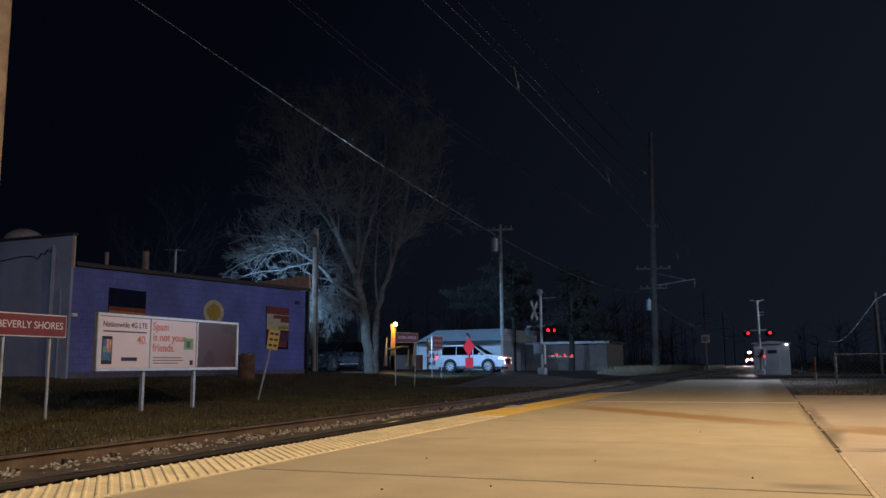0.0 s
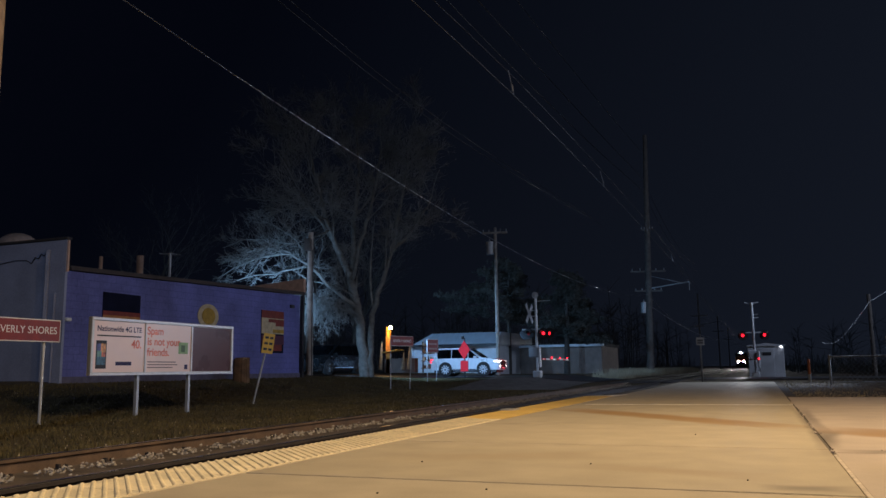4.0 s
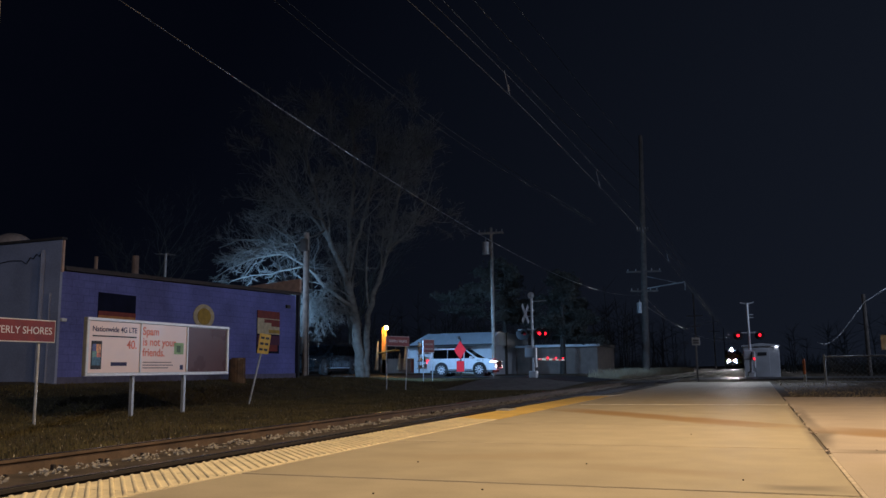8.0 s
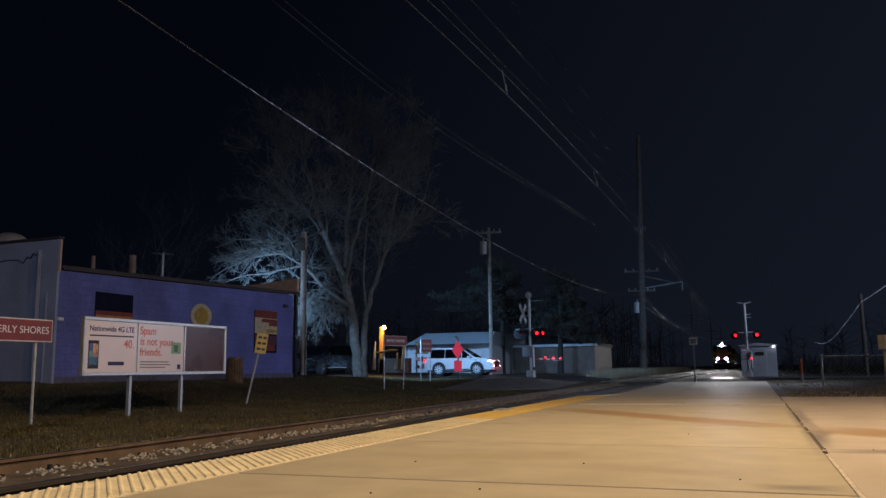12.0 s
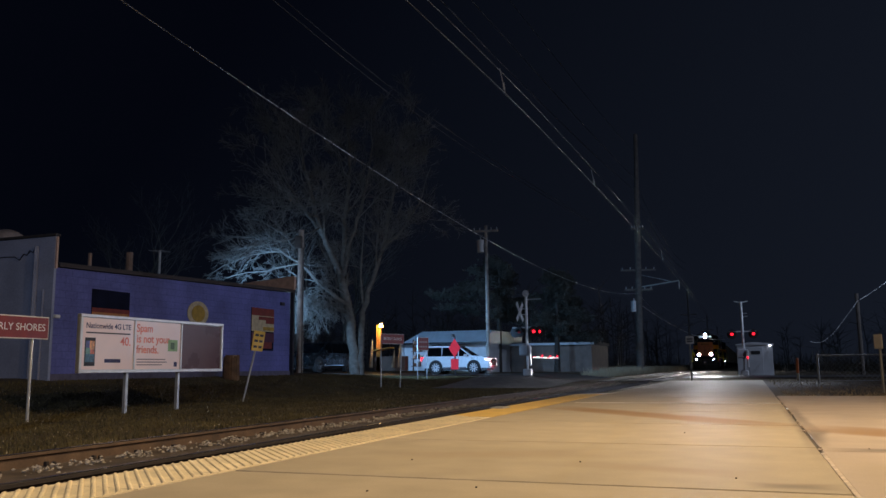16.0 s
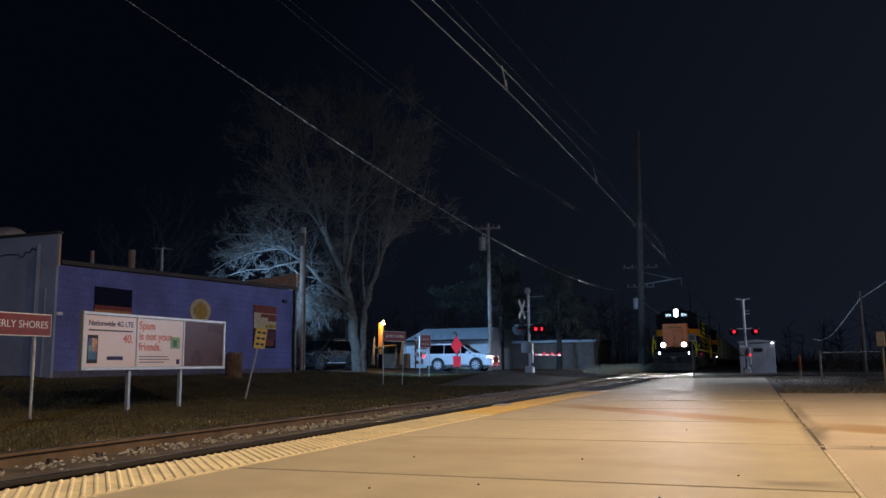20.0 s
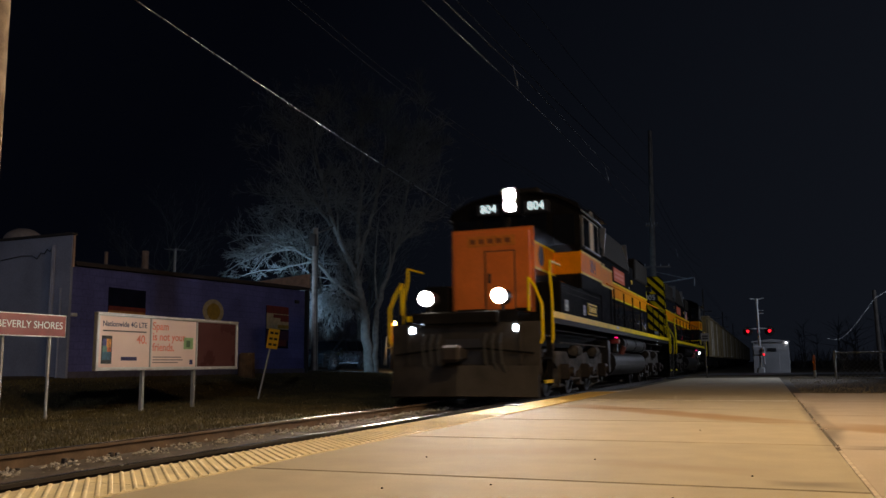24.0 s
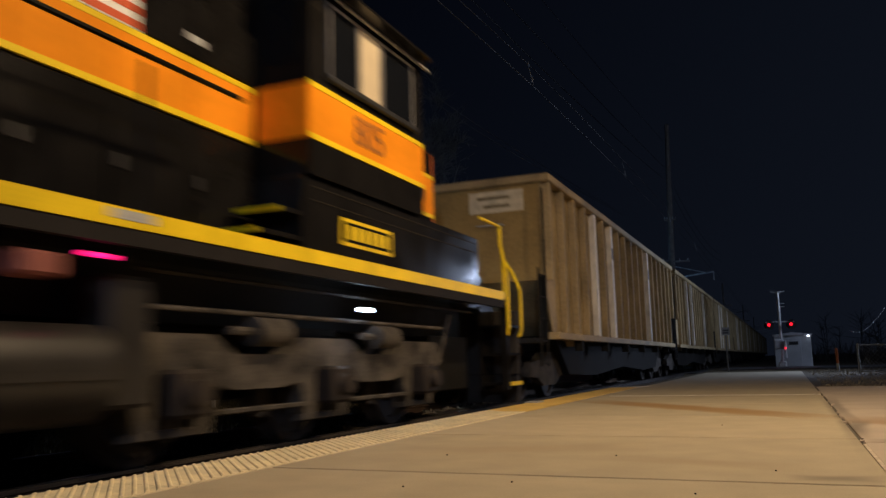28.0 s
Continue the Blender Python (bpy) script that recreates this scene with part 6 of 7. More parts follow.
        for s in both:
            for k, z in enumerate((0.36, 0.78, 1.18)):
                st = P("step", bx(min(s * 1.08, s * 1.50), max(s * 1.08, s * 1.50), min(yo + 0.12 * dy, yo + 0.62 * dy), max(yo + 0.12 * dy, yo + 0.62 * dy), z, z + 0.035), LOCO_BLACK)
                if k == 0:
                    part("step_edge", bx(min(s * 1.48, s * 1.515), max(s * 1.48, s * 1.515), min(yo + 0.12 * dy, yo + 0.62 * dy), max(yo + 0.12 * dy, yo + 0.62 * dy), z - 0.01, z + 0.045), LOCO_YELLOW, st, "yellow step edge")
            P("step_side", bx(min(s * 1.05, s * 1.08), max(s * 1.05, s * 1.08), min(yo + 0.1 * dy, yo + 0.66 * dy), max(yo + 0.1 * dy, yo + 0.66 * dy), 0.3, 1.5), LOCO_BLACK)
            P("step_plate", bx(min(s * 1.40, s * 1.50), max(s * 1.40, s * 1.50), min(yo + 0.64 * dy, yo + 0.72 * dy), max(yo + 0.64 * dy, yo + 0.72 * dy), 0.3, 1.5), LOCO_BLACK)
            P("grab_rail", pipe(B(), [(s * 1.40, yo + 0.06 * dy, 1.06), (s * 1.47, yo + 0.04 * dy, 1.07), (s * 1.50, yo + 0.03 * dy, 1.15), (s * 1.50, yo + 0.03 * dy, 1.75), (s * 1.38, yo + 0.05 * dy, 2.05), (s * 1.25, yo + 0.05 * dy, 2.25), (s * 1.25, yo + 0.05 * dy, 1.64)], 0.024), LOCO_YELLOW, "yellow grab rail")
            P("grab_rail", pipe(B(), [(s * 1.42, yo + 0.68 * dy, 1.06), (s * 1.49, yo + 0.69 * dy, 1.07), (s * 1.52, yo + 0.70 * dy, 1.15), (s * 1.52, yo + 0.70 * dy, 1.9), (s * 1.47, yo + 0.80 * dy, 2.35), (s * 1.47, yo + 0.82 * dy, 2.62), (s * 1.47, yo + 1.6 * dy, 2.62)], 0.024), LOCO_YELLOW, "yellow grab rail")
            d = P("ditch_light", can(B(), s * 0.72, yo + 0.28 * dy, yo - 0.06 * dy, 1.93, 0.15), TRIM)
            lit = e == "front" and number == "804"
            sealed_beam(d, s * 0.72, yo + 0.27 * dy, yo - 0.02 * dy, 1.93, 0.13, DITCH if lit else GALV, DITCH_CORE if lit else GALV)
            part("stalk", tb((s * 0.72, yo + 0.2 * dy, 1.6), (s * 0.72, yo + 0.2 * dy, 1.85), 0.03), TRIM, d)
        P("step_light", bx(0.98, 1.05, min(yo - 0.02 * dy, yo + 0.1 * dy), max(yo - 0.02 * dy, yo + 0.1 * dy), 1.28, 1.40, bevel=0.01), COLD_GLOW, "small cold step light")
        P("step_light", bx(-1.05, -0.98, min(yo - 0.02 * dy, yo + 0.1 * dy), max(yo - 0.02 * dy, yo + 0.1 * dy), 1.28, 1.40, bevel=0.01), COLD_GLOW, "small cold step light")
    # short hood
    bm = bx(-0.89, 0.89, 1.17, 2.92, 1.66, 3.5)
    bmesh.ops.bevel(bm, geom=[e for e in bm.edges if max(v.co.y for v in e.verts) < 1.3], offset=0.10, segments=3, affect="EDGES")
    P("short_hood", bm, LOCO_BLACK)
    bm = bx(-0.895, 0.895, 1.15, 1.26, 1.74, 3.5)
    bmesh.ops.bevel(bm, geom=[d for d in bm.edges if max(v.co.y for v in d.verts) < 1.2], offset=0.085, segments=4, affect="EDGES")      # rounded corners
    nose = P("nose_front", bm, LOCO_NOSE, "red-orange nose front")
    part("nose_door", bx(-0.12, 0.49, 1.125, 1.15, 1.80, 3.0, bevel=0.01), LOCO_NOSE, nose)
    for a, b, c, d in ((-0.14, -0.12, 1.78, 3.02), (0.49, 0.51, 1.78, 3.02), (-0.12, 0.49, 3.0, 3.02)):
        part("door_gasket", bx(a, b, 1.13, 1.15, c, d), INK, nose)
    part("door_latch", bx(-0.07, -0.01, 1.11, 1.135, 2.35, 2.55), TRIM, nose)
    eb = part("emblem", bx(-0.52, 0.52, 1.138, 1.148, 3.12, 3.34, bevel=0.004), mat("emblem_rust", (0.62, 0.18, 0.015), 0.6), nose)
    for i in range(5):
        part("emblem_bar", bx(-0.46 + i * 0.19, -0.34 + i * 0.19, 1.134, 1.138, 3.18, 3.28), mat("emblem_brown", (0.22, 0.06, 0.012), 0.6), eb)
    for s in both:
        b1 = P("nose_band", bx(min(s * 0.87, s * 0.90), max(s * 0.87, s * 0.90), 1.25, 2.92, 2.64, 3.17), LOCO_ORANGE, "orange band on the nose side")
        for z in (2.62, 3.15):
            part("band_line", bx(min(s * 0.87, s * 0.906), max(s * 0.87, s * 0.906), 1.25, 2.92, z, z + 0.05), LOCO_YELLOW, b1)
        P("nose_emblem", tb((s * 0.89, 1.75, 2.93), (s * 0.908, 1.75, 2.93), 0.21, n=20), INK)
    # cab with a low arched roof
    arch = [(-1.5, 2.335), (-1.5, 4.05), (-1.42, 4.2), (-1.0, 4.42), (-0.5, 4.53), (0.5, 4.53), (1.0, 4.42), (1.42, 4.2), (1.5, 4.05), (1.5, 2.335)]
    P("cab_base", bx(-0.96, 0.96, 2.5, 5.3, 1.66, 2.6), LOCO_BLACK)
    P("cab", prism(B(), arch, "y", 2.92, 5.3), LOCO_BLACK)
    P("cab_roof", prism(B(), [(-1.56, 4.06), (-1.48, 4.24), (-1.02, 4.46), (-0.5, 4.57), (0.5, 4.57), (1.02, 4.46), (1.48, 4.24), (1.56, 4.06), (1.46, 4.14), (1.0, 4.41), (0.5, 4.52), (-0.5, 4.52), (-1.0, 4.41), (-1.46, 4.14)], "y", 2.80, 5.40), LOCO_BLACK)
    for s in both:
        b1 = P("cab_band", bx(min(s * 1.49, s * 1.508), max(s * 1.49, s * 1.508), 2.92, 5.3, 2.69, 3.13), LOCO_ORANGE, "orange cab band")
        for z in (2.65, 3.12):
            part("band_line", bx(min(s * 1.49, s * 1.513), max(s * 1.49, s * 1.513), 2.92, 5.3, z, z + 0.05), LOCO_YELLOW, b1)
        lettering("cab_number", number, 0.42, 0.004, mat("number_brown", (0.20, 0.07, 0.02), 0.6), b1, pose(s * 1.512, 4.2, 2.91) @ (FACE_X if s > 0 else pose(0, 0, 0, 90, 0, -90)))
        for a, b, mt in ((3.2, 3.9, WINDOW), (3.97, 4.38, SHADE), (4.43, 4.95, WINDOW)):
            w = P("side_window", bx(min(s * 1.49, s * 1.51), max(s * 1.49, s * 1.51), a, b, 3.32, 3.98), mt)
            for fa, fb, fc, fd in ((a - 0.03, a, 3.29, 4.01), (b, b + 0.022, 3.29, 4.01), (a, b, 3.29, 3.32), (a, b, 3.98, 4.01)):
                part("window_frame", bx(min(s * 1.49, s * 1.518), max(s * 1.49, s * 1.518), fa, fb, fc, fd), NOTICE_GREY, w)
        # thin pale strip added to paint the glint along the roof edge
        P("drip_rail", bx(min(s * 1.545, s * 1.575), max(s * 1.545, s * 1.575), 2.84, 5.36, 4.04, 4.065), GALV, "thin pale strip for the glint of the cab roof edge")
        P("arm_rest", bx(min(s * 1.5, s * 1.56), max(s * 1.5, s * 1.56), 3.15, 5.0, 3.24, 3.30, bevel=0.01), TRIM)
        P("sunshade", bx(min(s * 1.5, s * 1.72), max(s * 1.5, s * 1.72), 3.1, 5.0, 4.06, 4.09), LOCO_BLACK)
        P("front_window", bx(min(s * 0.9, s * 1.38), max(s * 0.9, s * 1.38), 2.905, 2.92, 3.32, 4.0), WINDOW)
        P("windscreen", bx(min(s * 0.08, s * 0.75), max(s * 0.08, s * 0.75), 2.905, 2.92, 3.55, 4.05), WINDOW)
        P("front_band", bx(min(s * 0.84, s * 1.5), max(s * 0.84, s * 1.5), 2.90, 2.92, 2.66, 3.15), LOCO_ORANGE)
        P("rear_band", bx(min(s * 0.98, s * 1.5), max(s * 0.98, s * 1.5), 5.3, 5.32, 2.66, 3.15), LOCO_ORANGE)
        P("rear_window", bx(min(s * 1.05, s * 1.38), max(s * 1.05, s * 1.38), 5.3, 5.315, 3.35, 3.95), WINDOW)
        nb = P("number_board", bx(min(s * 0.28, s * 0.84), max(s * 0.28, s * 0.84), 2.72, 2.92, 4.08, 4.34, bevel=0.01), TRIM)
        lettering("lit_number", number, 0.26, 0.003, DIGIT_LIT if number == "804" else GALV, nb, pose(s * 0.56, 2.714, 4.215) @ FACE_S)
    hl = P("headlight", bx(-0.15, 0.15, 2.905, 2.93, 4.08, 4.64), TRIM, "headlight housing with two lamps, one over the other")
    for x in (-0.155, 0.125):
        part("housing_side", bx(x, x + 0.03, 2.54, 2.905, 4.08, 4.64, bevel=0.006), TRIM, hl)
    for z in (4.08, 4.345, 4.61):
        part("housing_shelf", bx(-0.125, 0.125, 2.545, 2.905, z, z + 0.03), TRIM, hl)
    for z in (4.2275, 4.4925):
        sealed_beam(hl, 0, 2.90, 2.58, z, 0.112, HEADLIGHT if number == "804" else GALV, HEADLIGHT_CORE if number == "804" else GALV)
    P("cab_air_unit", bx(-0.5, 0.5, 3.3, 4.6, 4.57, 4.78, bevel=0.05), LOCO_GRIME)
    horn = P("horn", bx(-0.5, -0.2, 4.8, 5.1, 4.5, 4.6), GALV)
    for i in range(3):
        part("trumpet", tb((-0.35, 4.9, 4.66 + 0.02 * i), (-0.55 + 0.2 * i, 4.35, 4.68), 0.02, 0.07), GALV, horn)
    P("aerial", tb((0.3, 4.9, 4.5), (0.3, 4.9, 5.0), 0.012), TRIM)
    P("beacon", tb((0.9, 5.0, 4.4), (0.9, 5.0, 4.62), 0.07, 0.05, n=10), GALV)
    # long hood
    P("long_hood", bx(-0.92, 0.92, 5.3, 17.9, 1.66, 4.05, bevel=0.04), LOCO_BLACK)
    P("hood_step", bx(0.9, 1.42, 5.62, 7.25, 1.66, 3.15, bevel=0.02), LOCO_BLACK, "wide equipment box behind the cab")
    for s in both:
        if s > 0:
            bb = P("box_band", bx(1.41, 1.43, 5.63, 7.24, 2.66, 3.12), LOCO_ORANGE, "orange band on the equipment box")
            part("box_end_band", bx(0.93, 1.42, 5.605, 5.62, 2.66, 3.12), LOCO_ORANGE, bb)
            for z in (2.64, 3.11):
                part("band_line", bx(1.41, 1.435, 5.63, 7.24, z, z + 0.05), LOCO_YELLOW, bb)
        y = 5.32
        k = 0
        while y < 17.6:
            w = min(0.83, 17.88 - y)
            band = P("band_panel", bx(min(s * 0.92, s * 0.943), max(s * 0.92, s * 0.943), y + 0.008, y + w - 0.008, 2.69, 3.11), LOCO_ORANGE)
            for z0, z1 in ((1.75, 2.62), (3.18, 3.66)):
                zc, yc = (z0 + z1) / 2, y + w / 2
                P("hood_door", bx(-0.01, 0.01, -w / 2 + 0.015, w / 2 - 0.015, z0 - zc, z1 - zc, bevel=0.006), LOCO_BLACK, "", pose(s * 0.93, yc, zc, 0, sway.gauss(0, 0.5), sway.gauss(0, 0.7)))
            P("door_latch", bx(min(s * 0.94, s * 0.965), max(s * 0.94, s * 0.965), y + w - 0.12, y + w - 0.07, 2.1, 2.2), TRIM)
            y += 0.83
            k += 1
        for z in (2.64, 3.11):
            P("band_line", bx(min(s * 0.92, s * 0.948), max(s * 0.92, s * 0.948), 5.32, 17.9, z, z + 0.05), LOCO_YELLOW, "yellow band edge")
        # grilles and radiators along the roof edge
        for a, b, z0, z1, out, mt in ((5.95, 7.75, 3.74, 4.34, 0.98, LOCO_GRIME), (14.75, 17.85, 3.68, 4.42, 0.99, LOCO_GRIME)):
            g = P("roof_grille", bx(min(s * 0.6, s * out), max(s * 0.6, s * out), a, b, z0, z1, bevel=0.04), mt, "dusty roof grille")
            for i in range(11):
                zz = z0 + 0.06 + i * (z1 - z0 - 0.14) / 10
                part("louvre", bx(min(s * out, s * (out + 0.007)), max(s * out, s * (out + 0.007)), a + 0.06, b - 0.06, zz, zz + 0.022), mt, g)
        bl = P("brake_blister", inward(prism(B(), [(8.8, 3.78), (9.25, 4.66), (13.0, 4.66), (13.45, 3.78)], "x", min(s * 0.45, s * 0.98), max(s * 0.45, s * 0.98))), LOCO_GRIME, "raised dynamic brake housing")
        # pale end plates put the lamplight on these slopes into their colour
        part("blister_cap", prism(B(), [(8.77, 3.78), (8.80, 3.78), (9.25, 4.66), (9.22, 4.68)], "x", min(s * 0.5, s * 0.96), max(s * 0.5, s * 0.96)), GALV, bl, "sloping end plate, pale for the lamplight on it")
        part("blister_cap", prism(B(), [(13.48, 3.78), (13.45, 3.78), (13.0, 4.66), (13.03, 4.68)], "x", min(s * 0.5, s * 0.96), max(s * 0.5, s * 0.96)), GALV, bl, "sloping end plate, pale for the lamplight on it")
        P("red_plaque", bx(min(s * 0.94, s * 0.952), max(s * 0.94, s * 0.952), 10.35 + shift, 12.42 + shift, 3.22, 3.64, bevel=0.004), PLAQUE, "red name plaque with unreadable lettering")
        for i in range(2):
            P("plaque_bar", bx(min(s * 0.952, s * 0.955), max(s * 0.952, s * 0.955), 10.5 + shift, 12.2 + shift, 3.33 + i * 0.13, 3.40 + i * 0.13), INK_RED)
        for y in (8.6, 13.9):
            P("reflector", bx(min(s * 0.94, s * 0.95), max(s * 0.94, s * 0.95), y, y + 0.24, 3.42, 3.55), SIGN_YELLOW)
        for y, z in ((6.0, 3.3), (13.3, 3.2), (15.1, 3.1), (8.0, 3.1)):
            P("notice", bx(min(s * 0.94, s * 0.95), max(s * 0.94, s * 0.95), y, y + 0.2, z, z + 0.06), GALV if flag else NOTICE_GREY)
        P("sill_notice", bx(min(s * 1.505, s * 1.516), max(s * 1.505, s * 1.516), 7.15, 7.5, 1.60, 1.66), GALV)
        if flag:
            fl = P("flag_decal", bx(min(s * 0.94, s * 0.955), max(s * 0.94, s * 0.955), 6.76, 7.92, 3.16, 3.62), SIGN_WHITE, "striped flag decal")
            for i in range(4):
                part("flag_stripe", bx(min(s * 0.955, s * 0.958), max(s * 0.955, s * 0.958), 6.76, 7.92, 3.17 + i * 0.115, 3.23 + i * 0.115), PLAQUE, fl)
            part("flag_field", bx(min(s * 0.958, s * 0.961), max(s * 0.958, s * 0.961), 7.45, 7.92, 3.40, 3.62), INK_NAVY, fl)
        # handrail
        rail = P("handrail", tb((s * 1.47, 6.2, 2.72), (s * 1.47, 16.9, 2.72), 0.022, n=6), LOCO_BLACK if flag else LOCO_ORANGE, "slim side handrail")
        part("rail_end", tb((s * 1.47, 16.9, 2.72), (s * 1.47, 18.7, 2.72), 0.022, n=6), LOCO_BLACK, rail)
        for i in range(8):
            P("stanchion", STANCHION, None, "", pose(s * 1.47, 7.2 + i * 1.62, 0))
        # tanks under the frame
        tank = [(s * 0.2, 0.36), (s * 1.10, 0.36)] + [(s * (1.10 + 0.32 * math.sin(k * 0.2618)), 0.68 - 0.32 * math.cos(k * 0.2618)) for k in range(1, 7)] + [(s * (1.18 + 0.24 * math.cos(k * 0.2618)), 0.74 + 0.24 * math.sin(k * 0.2618)) for k in range(7)] + [(s * 0.2, 0.98)]
        P("fuel_tank", prism(B(), tank, "y", 7.3, 12.95), TANK, "dusty rounded fuel tank")
        P("tank_seam", prism(B(), [(s * 1.40, 0.64), (s * 1.428, 0.64), (s * 1.428, 0.69), (s * 1.40, 0.69)], "y", 7.32, 12.93), TANK)
        P("fuel_filler", tb((s * 1.30, 8.95, 0.95), (s * 1.40, 8.95, 1.16), 0.08), DULL_RED)
        P("emergency_cutoff", bx(min(s * 1.2, s * 1.44), max(s * 1.2, s * 1.44), 7.75, 8.05, 1.22, 1.36, bevel=0.02), DULL_RED)
        P("filter_pot", tb((s * 1.2, 8.4, 1.0), (s * 1.2, 8.4, 1.4), 0.12, n=12), TANK)
        P("equipment_rack", bx(min(s * 0.9, s * 1.3), max(s * 0.9, s * 1.3), 6.9, 7.28, 0.45, 1.3, bevel=0.03), TANK)
        P("brake_pipe", tb((s * 1.26, 0.9, 1.36), (s * 1.26, 7.0, 1.36), 0.018, n=5), LOCO_GRIME)
        P("brake_pipe", tb((s * 1.26, 13.4, 1.36), (s * 1.26, 19.2, 1.36), 0.018, n=5), LOCO_GRIME)
        P("air_reservoir", tb((s * 1.18, 9.2, 1.25), (s * 1.18, 13.7, 1.25), 0.20, n=18), TANK, "long air reservoir")
        for y in (9.6, 11.4, 13.2):
            P("reservoir_strap", tb((s * 1.18, y, 1.25), (s * 1.18, y + 0.06, 1.25), 0.212, n=18), TANK)
        P("marker_lamp", bx(min(s * 1.40, s * 1.46), max(s * 1.40, s * 1.46), 7.4, 7.6, 1.365, 1.385), glow("marker_lens_lit", (1.0, 0.01, 0.16), 3))
        if flag:
            P("ground_light", bx(min(s * 1.30, s * 1.40), max(s * 1.30, s * 1.40), 4.0, 4.08, 1.215, 1.245, bevel=0.006), COLD_GLOW, "cold ground light under the sill")
        P("sand_pipe", pipe(B(), [(s * 1.2, 1.5, 1.3), (s * 1.1, 1.6, 0.8), (s * 0.78, 1.75, 0.2)], 0.025), TRUCK)
    # rear end of the long hood
    P("rear_panel", prism(B(), [(-0.90, 1.8), (0.90, 1.8), (0.90, 4.52), (0.70, 4.72), (-0.70, 4.72), (-0.90, 4.52)], "y", 17.9, 17.93), LOCO_BLACK)
    P("rear_roof", prism(B(), [(-0.88, 4.0), (0.88, 4.0), (0.88, 4.40), (0.60, 4.66), (-0.60, 4.66), (-0.88, 4.40)], "y", 17.3, 17.9), LOCO_BLACK)
    chevrons(root, 17.931, 0.25, 0.90, 3.55, 4.70, -1)
    chevrons(root, 17.931, -0.90, 0.25, 1.82, 4.70, 1)
    rb = P("rear_number_plate", bx(-0.62, 0.10, 17.938, 17.96, 3.56, 3.88), INK)
    lettering("rear_number", number, 0.34, 0.003, SIGN_WHITE, rb, pose(-0.26, 17.965, 3.72) @ FACE_N)
    P("rear_headlight", bx(-0.36, -0.10, 17.94, 18.06, 3.98, 4.24, bevel=0.03), TRIM)
    for x in (-0.82, 0.82):
        for z in (1.9, 2.34, 3.22, 3.66, 4.08):
            P("corner_stripe", bx(min(x * 1.13, x * 1.14), max(x * 1.13, x * 1.14), 17.75, 17.9, z, z + 0.25), LOCO_YELLOW)
    # trucks
    for yc in (4.42, 16.0):
        for s in both:
            P("side_frame", SIDE_FRAME, None, "", pose(0, yc, 0) if s > 0 else pose(0, yc, 0, 0, 0, 180))
            for dy in (-2.07, 0, 2.07):
                P("axle_box", AXLE_BOX, None, "", pose(s * 1.2, yc + dy, 0.52) if s > 0 else pose(-1.2, yc + dy, 0.52, 0, 0, 180))
                P("pedestal_tie", TIE_BAR, None, "", pose(s * 1.06, yc + dy, 0.24))
            for dy in (-1.04, 1.04):
                P("brake_cylinder", BRAKE, None, "", pose(s * 1.20, yc + dy, 0.98))
                P("brake_rod", BRAKE_ROD, None, "", pose(s * 1.16, yc + dy, 0.36))
            for dy in (-1.45, -0.6, 0.6, 1.45):
                P("brake_shoe", SHOE, None, "", pose(s * 0.78, yc + dy, 0.5, 0, 0, 0 if dy in (-1.45, 0.6) else 180))
            P("air_pipe", tb((s * 1.22, yc - 2.6, 1.12), (s * 1.22, yc + 2.6, 1.12), 0.02), TRUCK)
        P("bolster", bx(-0.95, 0.95, yc - 0.5, yc + 0.5, 0.7, 1.05), LOCO_BLACK)
        for dy in (-2.07, 0, 2.07):
            WHEELS.append((wheelset(root, yc + dy), yc + dy, 1 if number == "804" else -1))
    return root


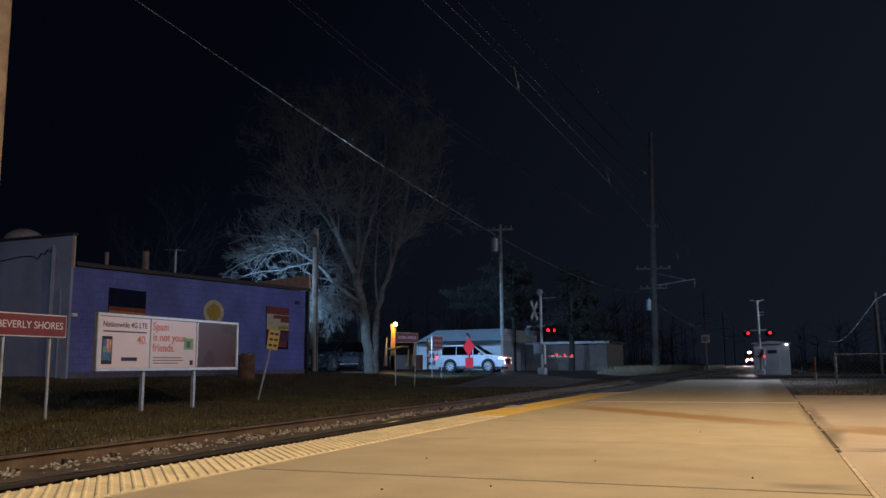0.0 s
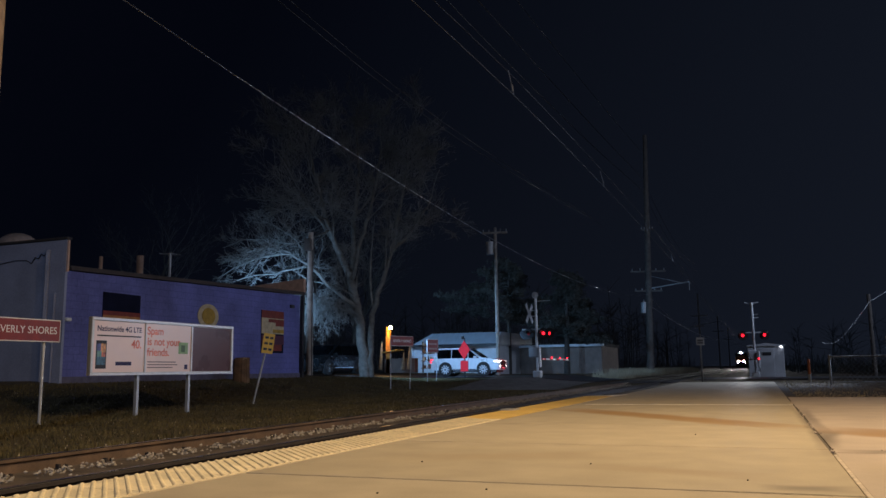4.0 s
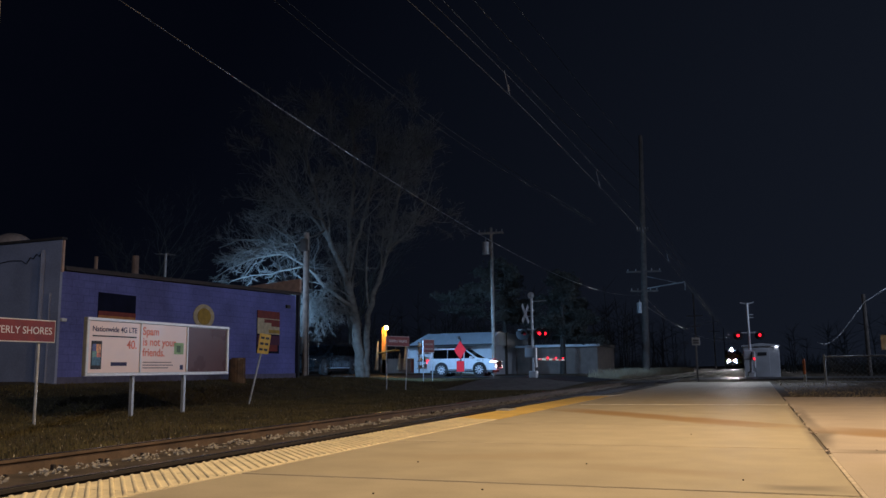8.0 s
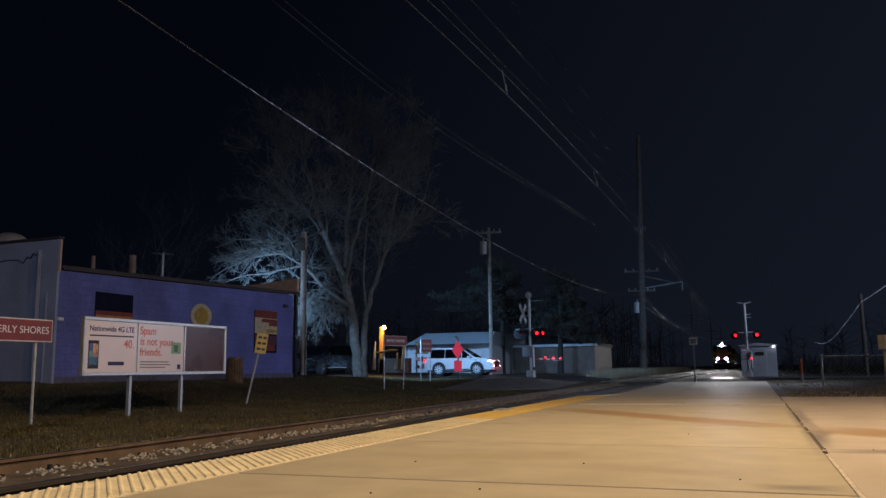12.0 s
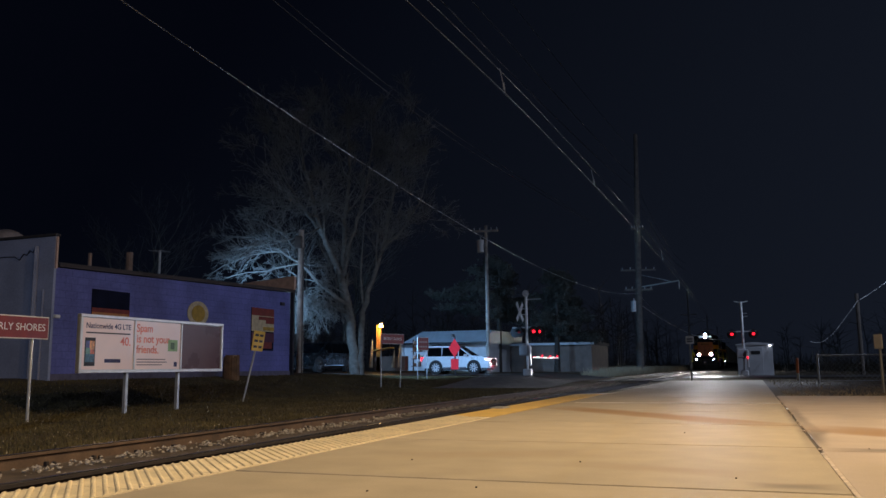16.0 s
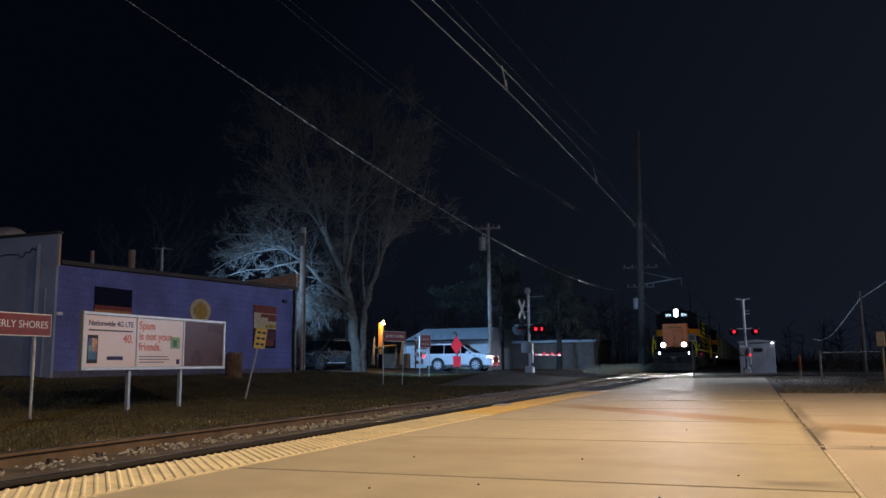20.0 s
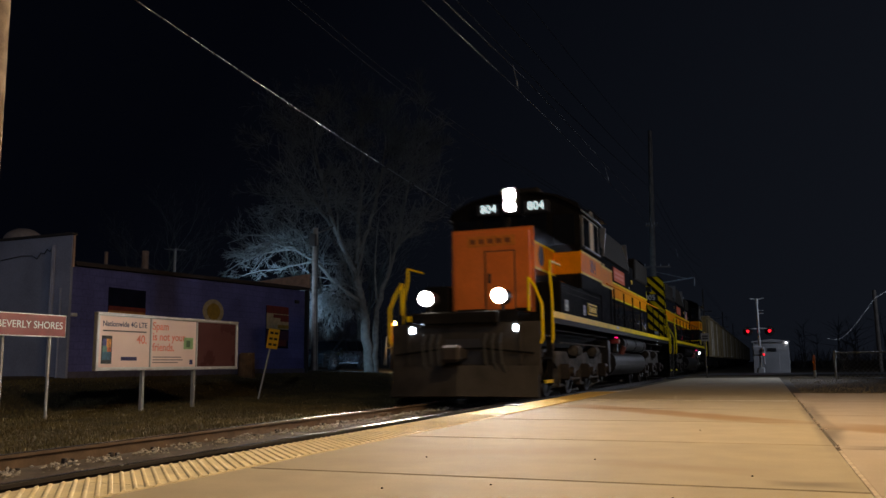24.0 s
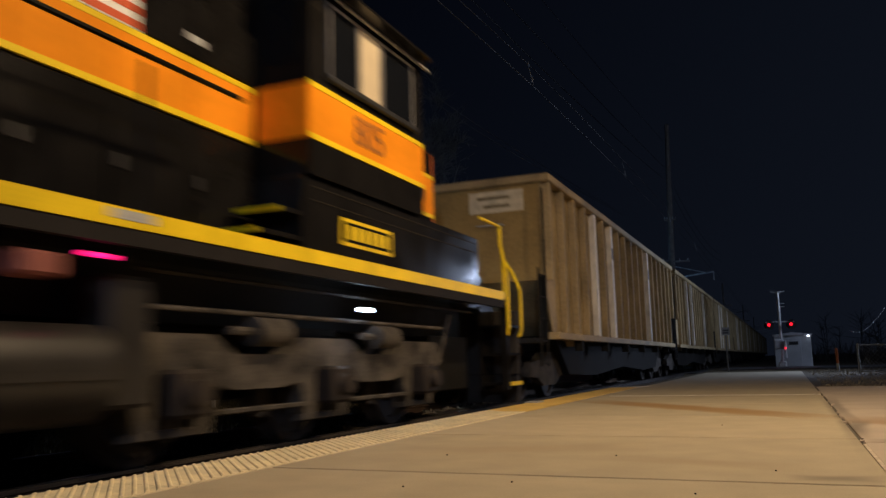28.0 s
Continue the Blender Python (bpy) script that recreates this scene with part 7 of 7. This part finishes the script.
def hopper(m):
    root = thing("hopper_car", m, "tan-brown ribbed steel coal hopper car", "freight car", "hopper cars of the train")
    P = lambda name, bm, mt, lab="", mm=None: part(name, bm, mt, root, lab, mm)
    Lh = 16.0
    for s in (-1, 1):
        P("side_sheet", prism(B(), [(0.0, 2.05), (0.45, 1.15), (Lh - 0.45, 1.15), (Lh, 2.05), (Lh, 3.80), (0.0, 3.80)], "x", min(s * 1.44, s * 1.47), max(s * 1.44, s * 1.47)), HOPPER, "rusty side sheet")
        for i in range(19):
            y = 0.06 + i * (Lh - 0.22) / 18
            z0 = 2.05 if i in (0, 18) else 1.15
            P("side_rib", bx(min(s * 1.47, s * 1.60), max(s * 1.47, s * 1.60), y, y + (0.17 if i in (4, 6, 12) else 0.10), z0, 3.74, bevel=0.012), HOPPER_PALE if i in (4, 6, 12) else HOPPER)
            if i in (6, 12):
                P("rib_mark", bx(min(s * 1.60, s * 1.604), max(s * 1.60, s * 1.604), y + 0.005, y + 0.165, 2.95, 3.22), INK, "black reporting mark on a pale rib")
        for i in range(6):
            P("sill_bracket", bx(min(s * 1.44, s * 1.60), max(s * 1.44, s * 1.60), 2.0 + i * 2.4, 2.1 + i * 2.4, 0.86, 1.06), UNDER_DARK)
        P("top_chord", bx(min(s * 1.42, s * 1.63), max(s * 1.42, s * 1.63), -0.05, Lh + 0.05, 3.74, 3.88, bevel=0.02), HOPPER, "bent top chord")
        P("side_sill", bx(min(s * 1.40, s * 1.61), max(s * 1.40, s * 1.61), 0.3, Lh - 0.3, 1.05, 1.17, bevel=0.01), HOPPER)
        for e in (0, 1):
            yy = lambda v: v if e == 0 else Lh - v
            P("corner_post", bx(min(s * 1.38, s * 1.5), max(s * 1.38, s * 1.5), min(yy(-0.12), yy(0.0)), max(yy(-0.12), yy(0.0)), 0.95, 2.1), UNDER_DARK)
            lad = P("ladder", tb((s * 1.52, yy(-0.55), 0.6), (s * 1.52, yy(-0.55), 2.2), 0.018), UNDER_DARK)
            part("ladder_rail", tb((s * 1.52, yy(-0.15), 0.6), (s * 1.52, yy(-0.15), 3.6), 0.018), UNDER_DARK, lad)
            for i in range(5):
                part("rung", tb((s * 1.52, yy(-0.55), 0.65 + i * 0.36), (s * 1.52, yy(-0.15), 0.65 + i * 0.36), 0.014), UNDER_DARK, lad)
    P("hopper_bottom", prism(B(), [(2.4, 0.42), (1.4, 1.15), (Lh - 1.4, 1.15), (Lh - 2.4, 0.42), (Lh - 4.8, 0.36), (Lh / 2, 0.5), (4.8, 0.36)], "x", -1.22, 1.22), UNDER_DARK, "dark hopper bottom")
    P("coal_load", prism(B(), [(0.1, 3.5), (2.0, 3.75), (Lh - 2.0, 3.75), (Lh - 0.1, 3.5), (Lh - 0.1, 3.2), (0.1, 3.2)], "x", -1.43, 1.43), LOCO_BLACK)
    for e in (0, 1):
        yy = lambda v: v if e == 0 else Lh - v
        # darker ochre copy of the car colour holds the sodium light on the ends
        P("end_sheet", bx(-1.44, 1.44, min(yy(0.0), yy(0.04)), max(yy(0.0), yy(0.04)), 2.05, 3.8), mat("hopper_end_sodium_tone", (0.27, 0.18, 0.06), 0.8, vary=0.35, scale=1.2, bump=0.15, fine=16), "end sheet in a darker, sodium-tinted ochre")
        P("end_cap", bx(-1.5, 1.5, min(yy(-0.06), yy(0.1)), max(yy(-0.06), yy(0.1)), 3.74, 3.88, bevel=0.02), HOPPER)
        bm = B()
        prism(bm, [(yy(0.04), 2.05), (yy(2.3), 0.95), (yy(2.3), 1.05), (yy(0.04), 2.15)], "x", -1.40, 1.40)
        P("slope_sheet", bm, HOPPER)
        sp = P("stencil_panel", bx(0.15, 1.15, min(yy(-0.012), yy(0)), max(yy(-0.012), yy(0)), 3.28, 3.66), mat("stencil_cream", (0.55, 0.48, 0.34), 0.7), "pale stencil panel")
        for i in range(2):
            part("stencil_bar", bx(0.42 - i * 0.12, 0.90, min(yy(-0.016), yy(-0.012)), max(yy(-0.016), yy(-0.012)), 3.36 + i * 0.15, 3.42 + i * 0.15), mat("stencil_ink_worn", (0.20, 0.16, 0.09), 0.8, vary=0.6, scale=18), sp)
        P("end_platform", bx(-1.45, 1.45, min(yy(-0.65), yy(0.2)), max(yy(-0.65), yy(0.2)), 0.98, 1.06), UNDER_DARK)
        P("grab_iron", tb((0.3, yy(-0.06), 3.05), (0.8, yy(-0.06), 3.05), 0.014), GALV)
        c = P("coupler", bx(-0.09, 0.09, min(yy(-1.05), yy(0)), max(yy(-1.05), yy(0)), 0.78, 0.98, bevel=0.02), WHEEL_STEEL)
        part("knuckle", bx(-0.16, 0.16, min(yy(-0.9), yy(-0.55)), max(yy(-0.9), yy(-0.55)), 0.74, 1.02, bevel=0.04), WHEEL_STEEL, c)
        yc = yy(1.45)
        for s in (-1, 1):
            P("side_frame", prism(B(), [(-1.15, 0.42), (-1.15, 0.66), (-0.6, 0.72), (-0.3, 0.85), (0.3, 0.85), (0.6, 0.72), (1.15, 0.66), (1.15, 0.42), (0.75, 0.40), (0.4, 0.25), (-0.4, 0.25), (-0.75, 0.40)], "x", min(s * 0.93, s * 1.08), max(s * 0.93, s * 1.08)), TRUCK, "", pose(0, yc, 0))
        for d in (-0.89, 0.89):
            WHEELS.append((wheelset(root, yc + d), yc + d, 1))
    P("center_sill", bx(-0.3, 0.3, 0, Lh, 0.75, 1.1), UNDER_DARK)
    return root


SPEED, Y0 = 11.44, 14.66 + 11.44 * 24.0      # metres a second; where the nose stands at the start
TRAIN = []
TRAIN.append((locomotive(pose(TRACK_X, Y0, RAIL_Z), "804", "black and orange six-axle diesel locomotive with lit headlights", False), 0.0, 0))
TRAIN.append((locomotive(pose(TRACK_X, Y0 + 42.2, RAIL_Z, 0, 0, 180), "805", "black and orange diesel locomotive running backwards with hazard stripes", True), 42.2, 180))
car0 = hopper(pose(TRACK_X, Y0 + 44.3, RAIL_Z))
TRAIN.append((car0, 44.3, 0))
for i in range(1, 9):
    d = 44.3 + i * 17.0
    TRAIN.append((copy_thing(car0, pose(TRACK_X, Y0 + d, RAIL_Z)), d, 0))
    WHEELS += [(o, o.matrix_basis.translation.y, 1) for o in TRAIN[-1][0].children if o.name.startswith("wheelset")]


def motions():
    times = [0.0, 0.1] + [float(t) for t in range(1, 28)] + [27.9, 28.0, 28.1]
    for ob, d, turn in TRAIN:
        walk(ob, [(t, pose(TRACK_X, Y0 + d - SPEED * t, RAIL_Z, 0, 0, turn)) for t in times])
    spins = [0.0] + [22.0 + k * 2 / 30 for k in range(92)]
    for ob, y, way in WHEELS:
        walk(ob, [(t, pose(0, y, WHEEL_R, way * math.degrees(SPEED * t / WHEEL_R) % 360)) for t in spins])


motions()
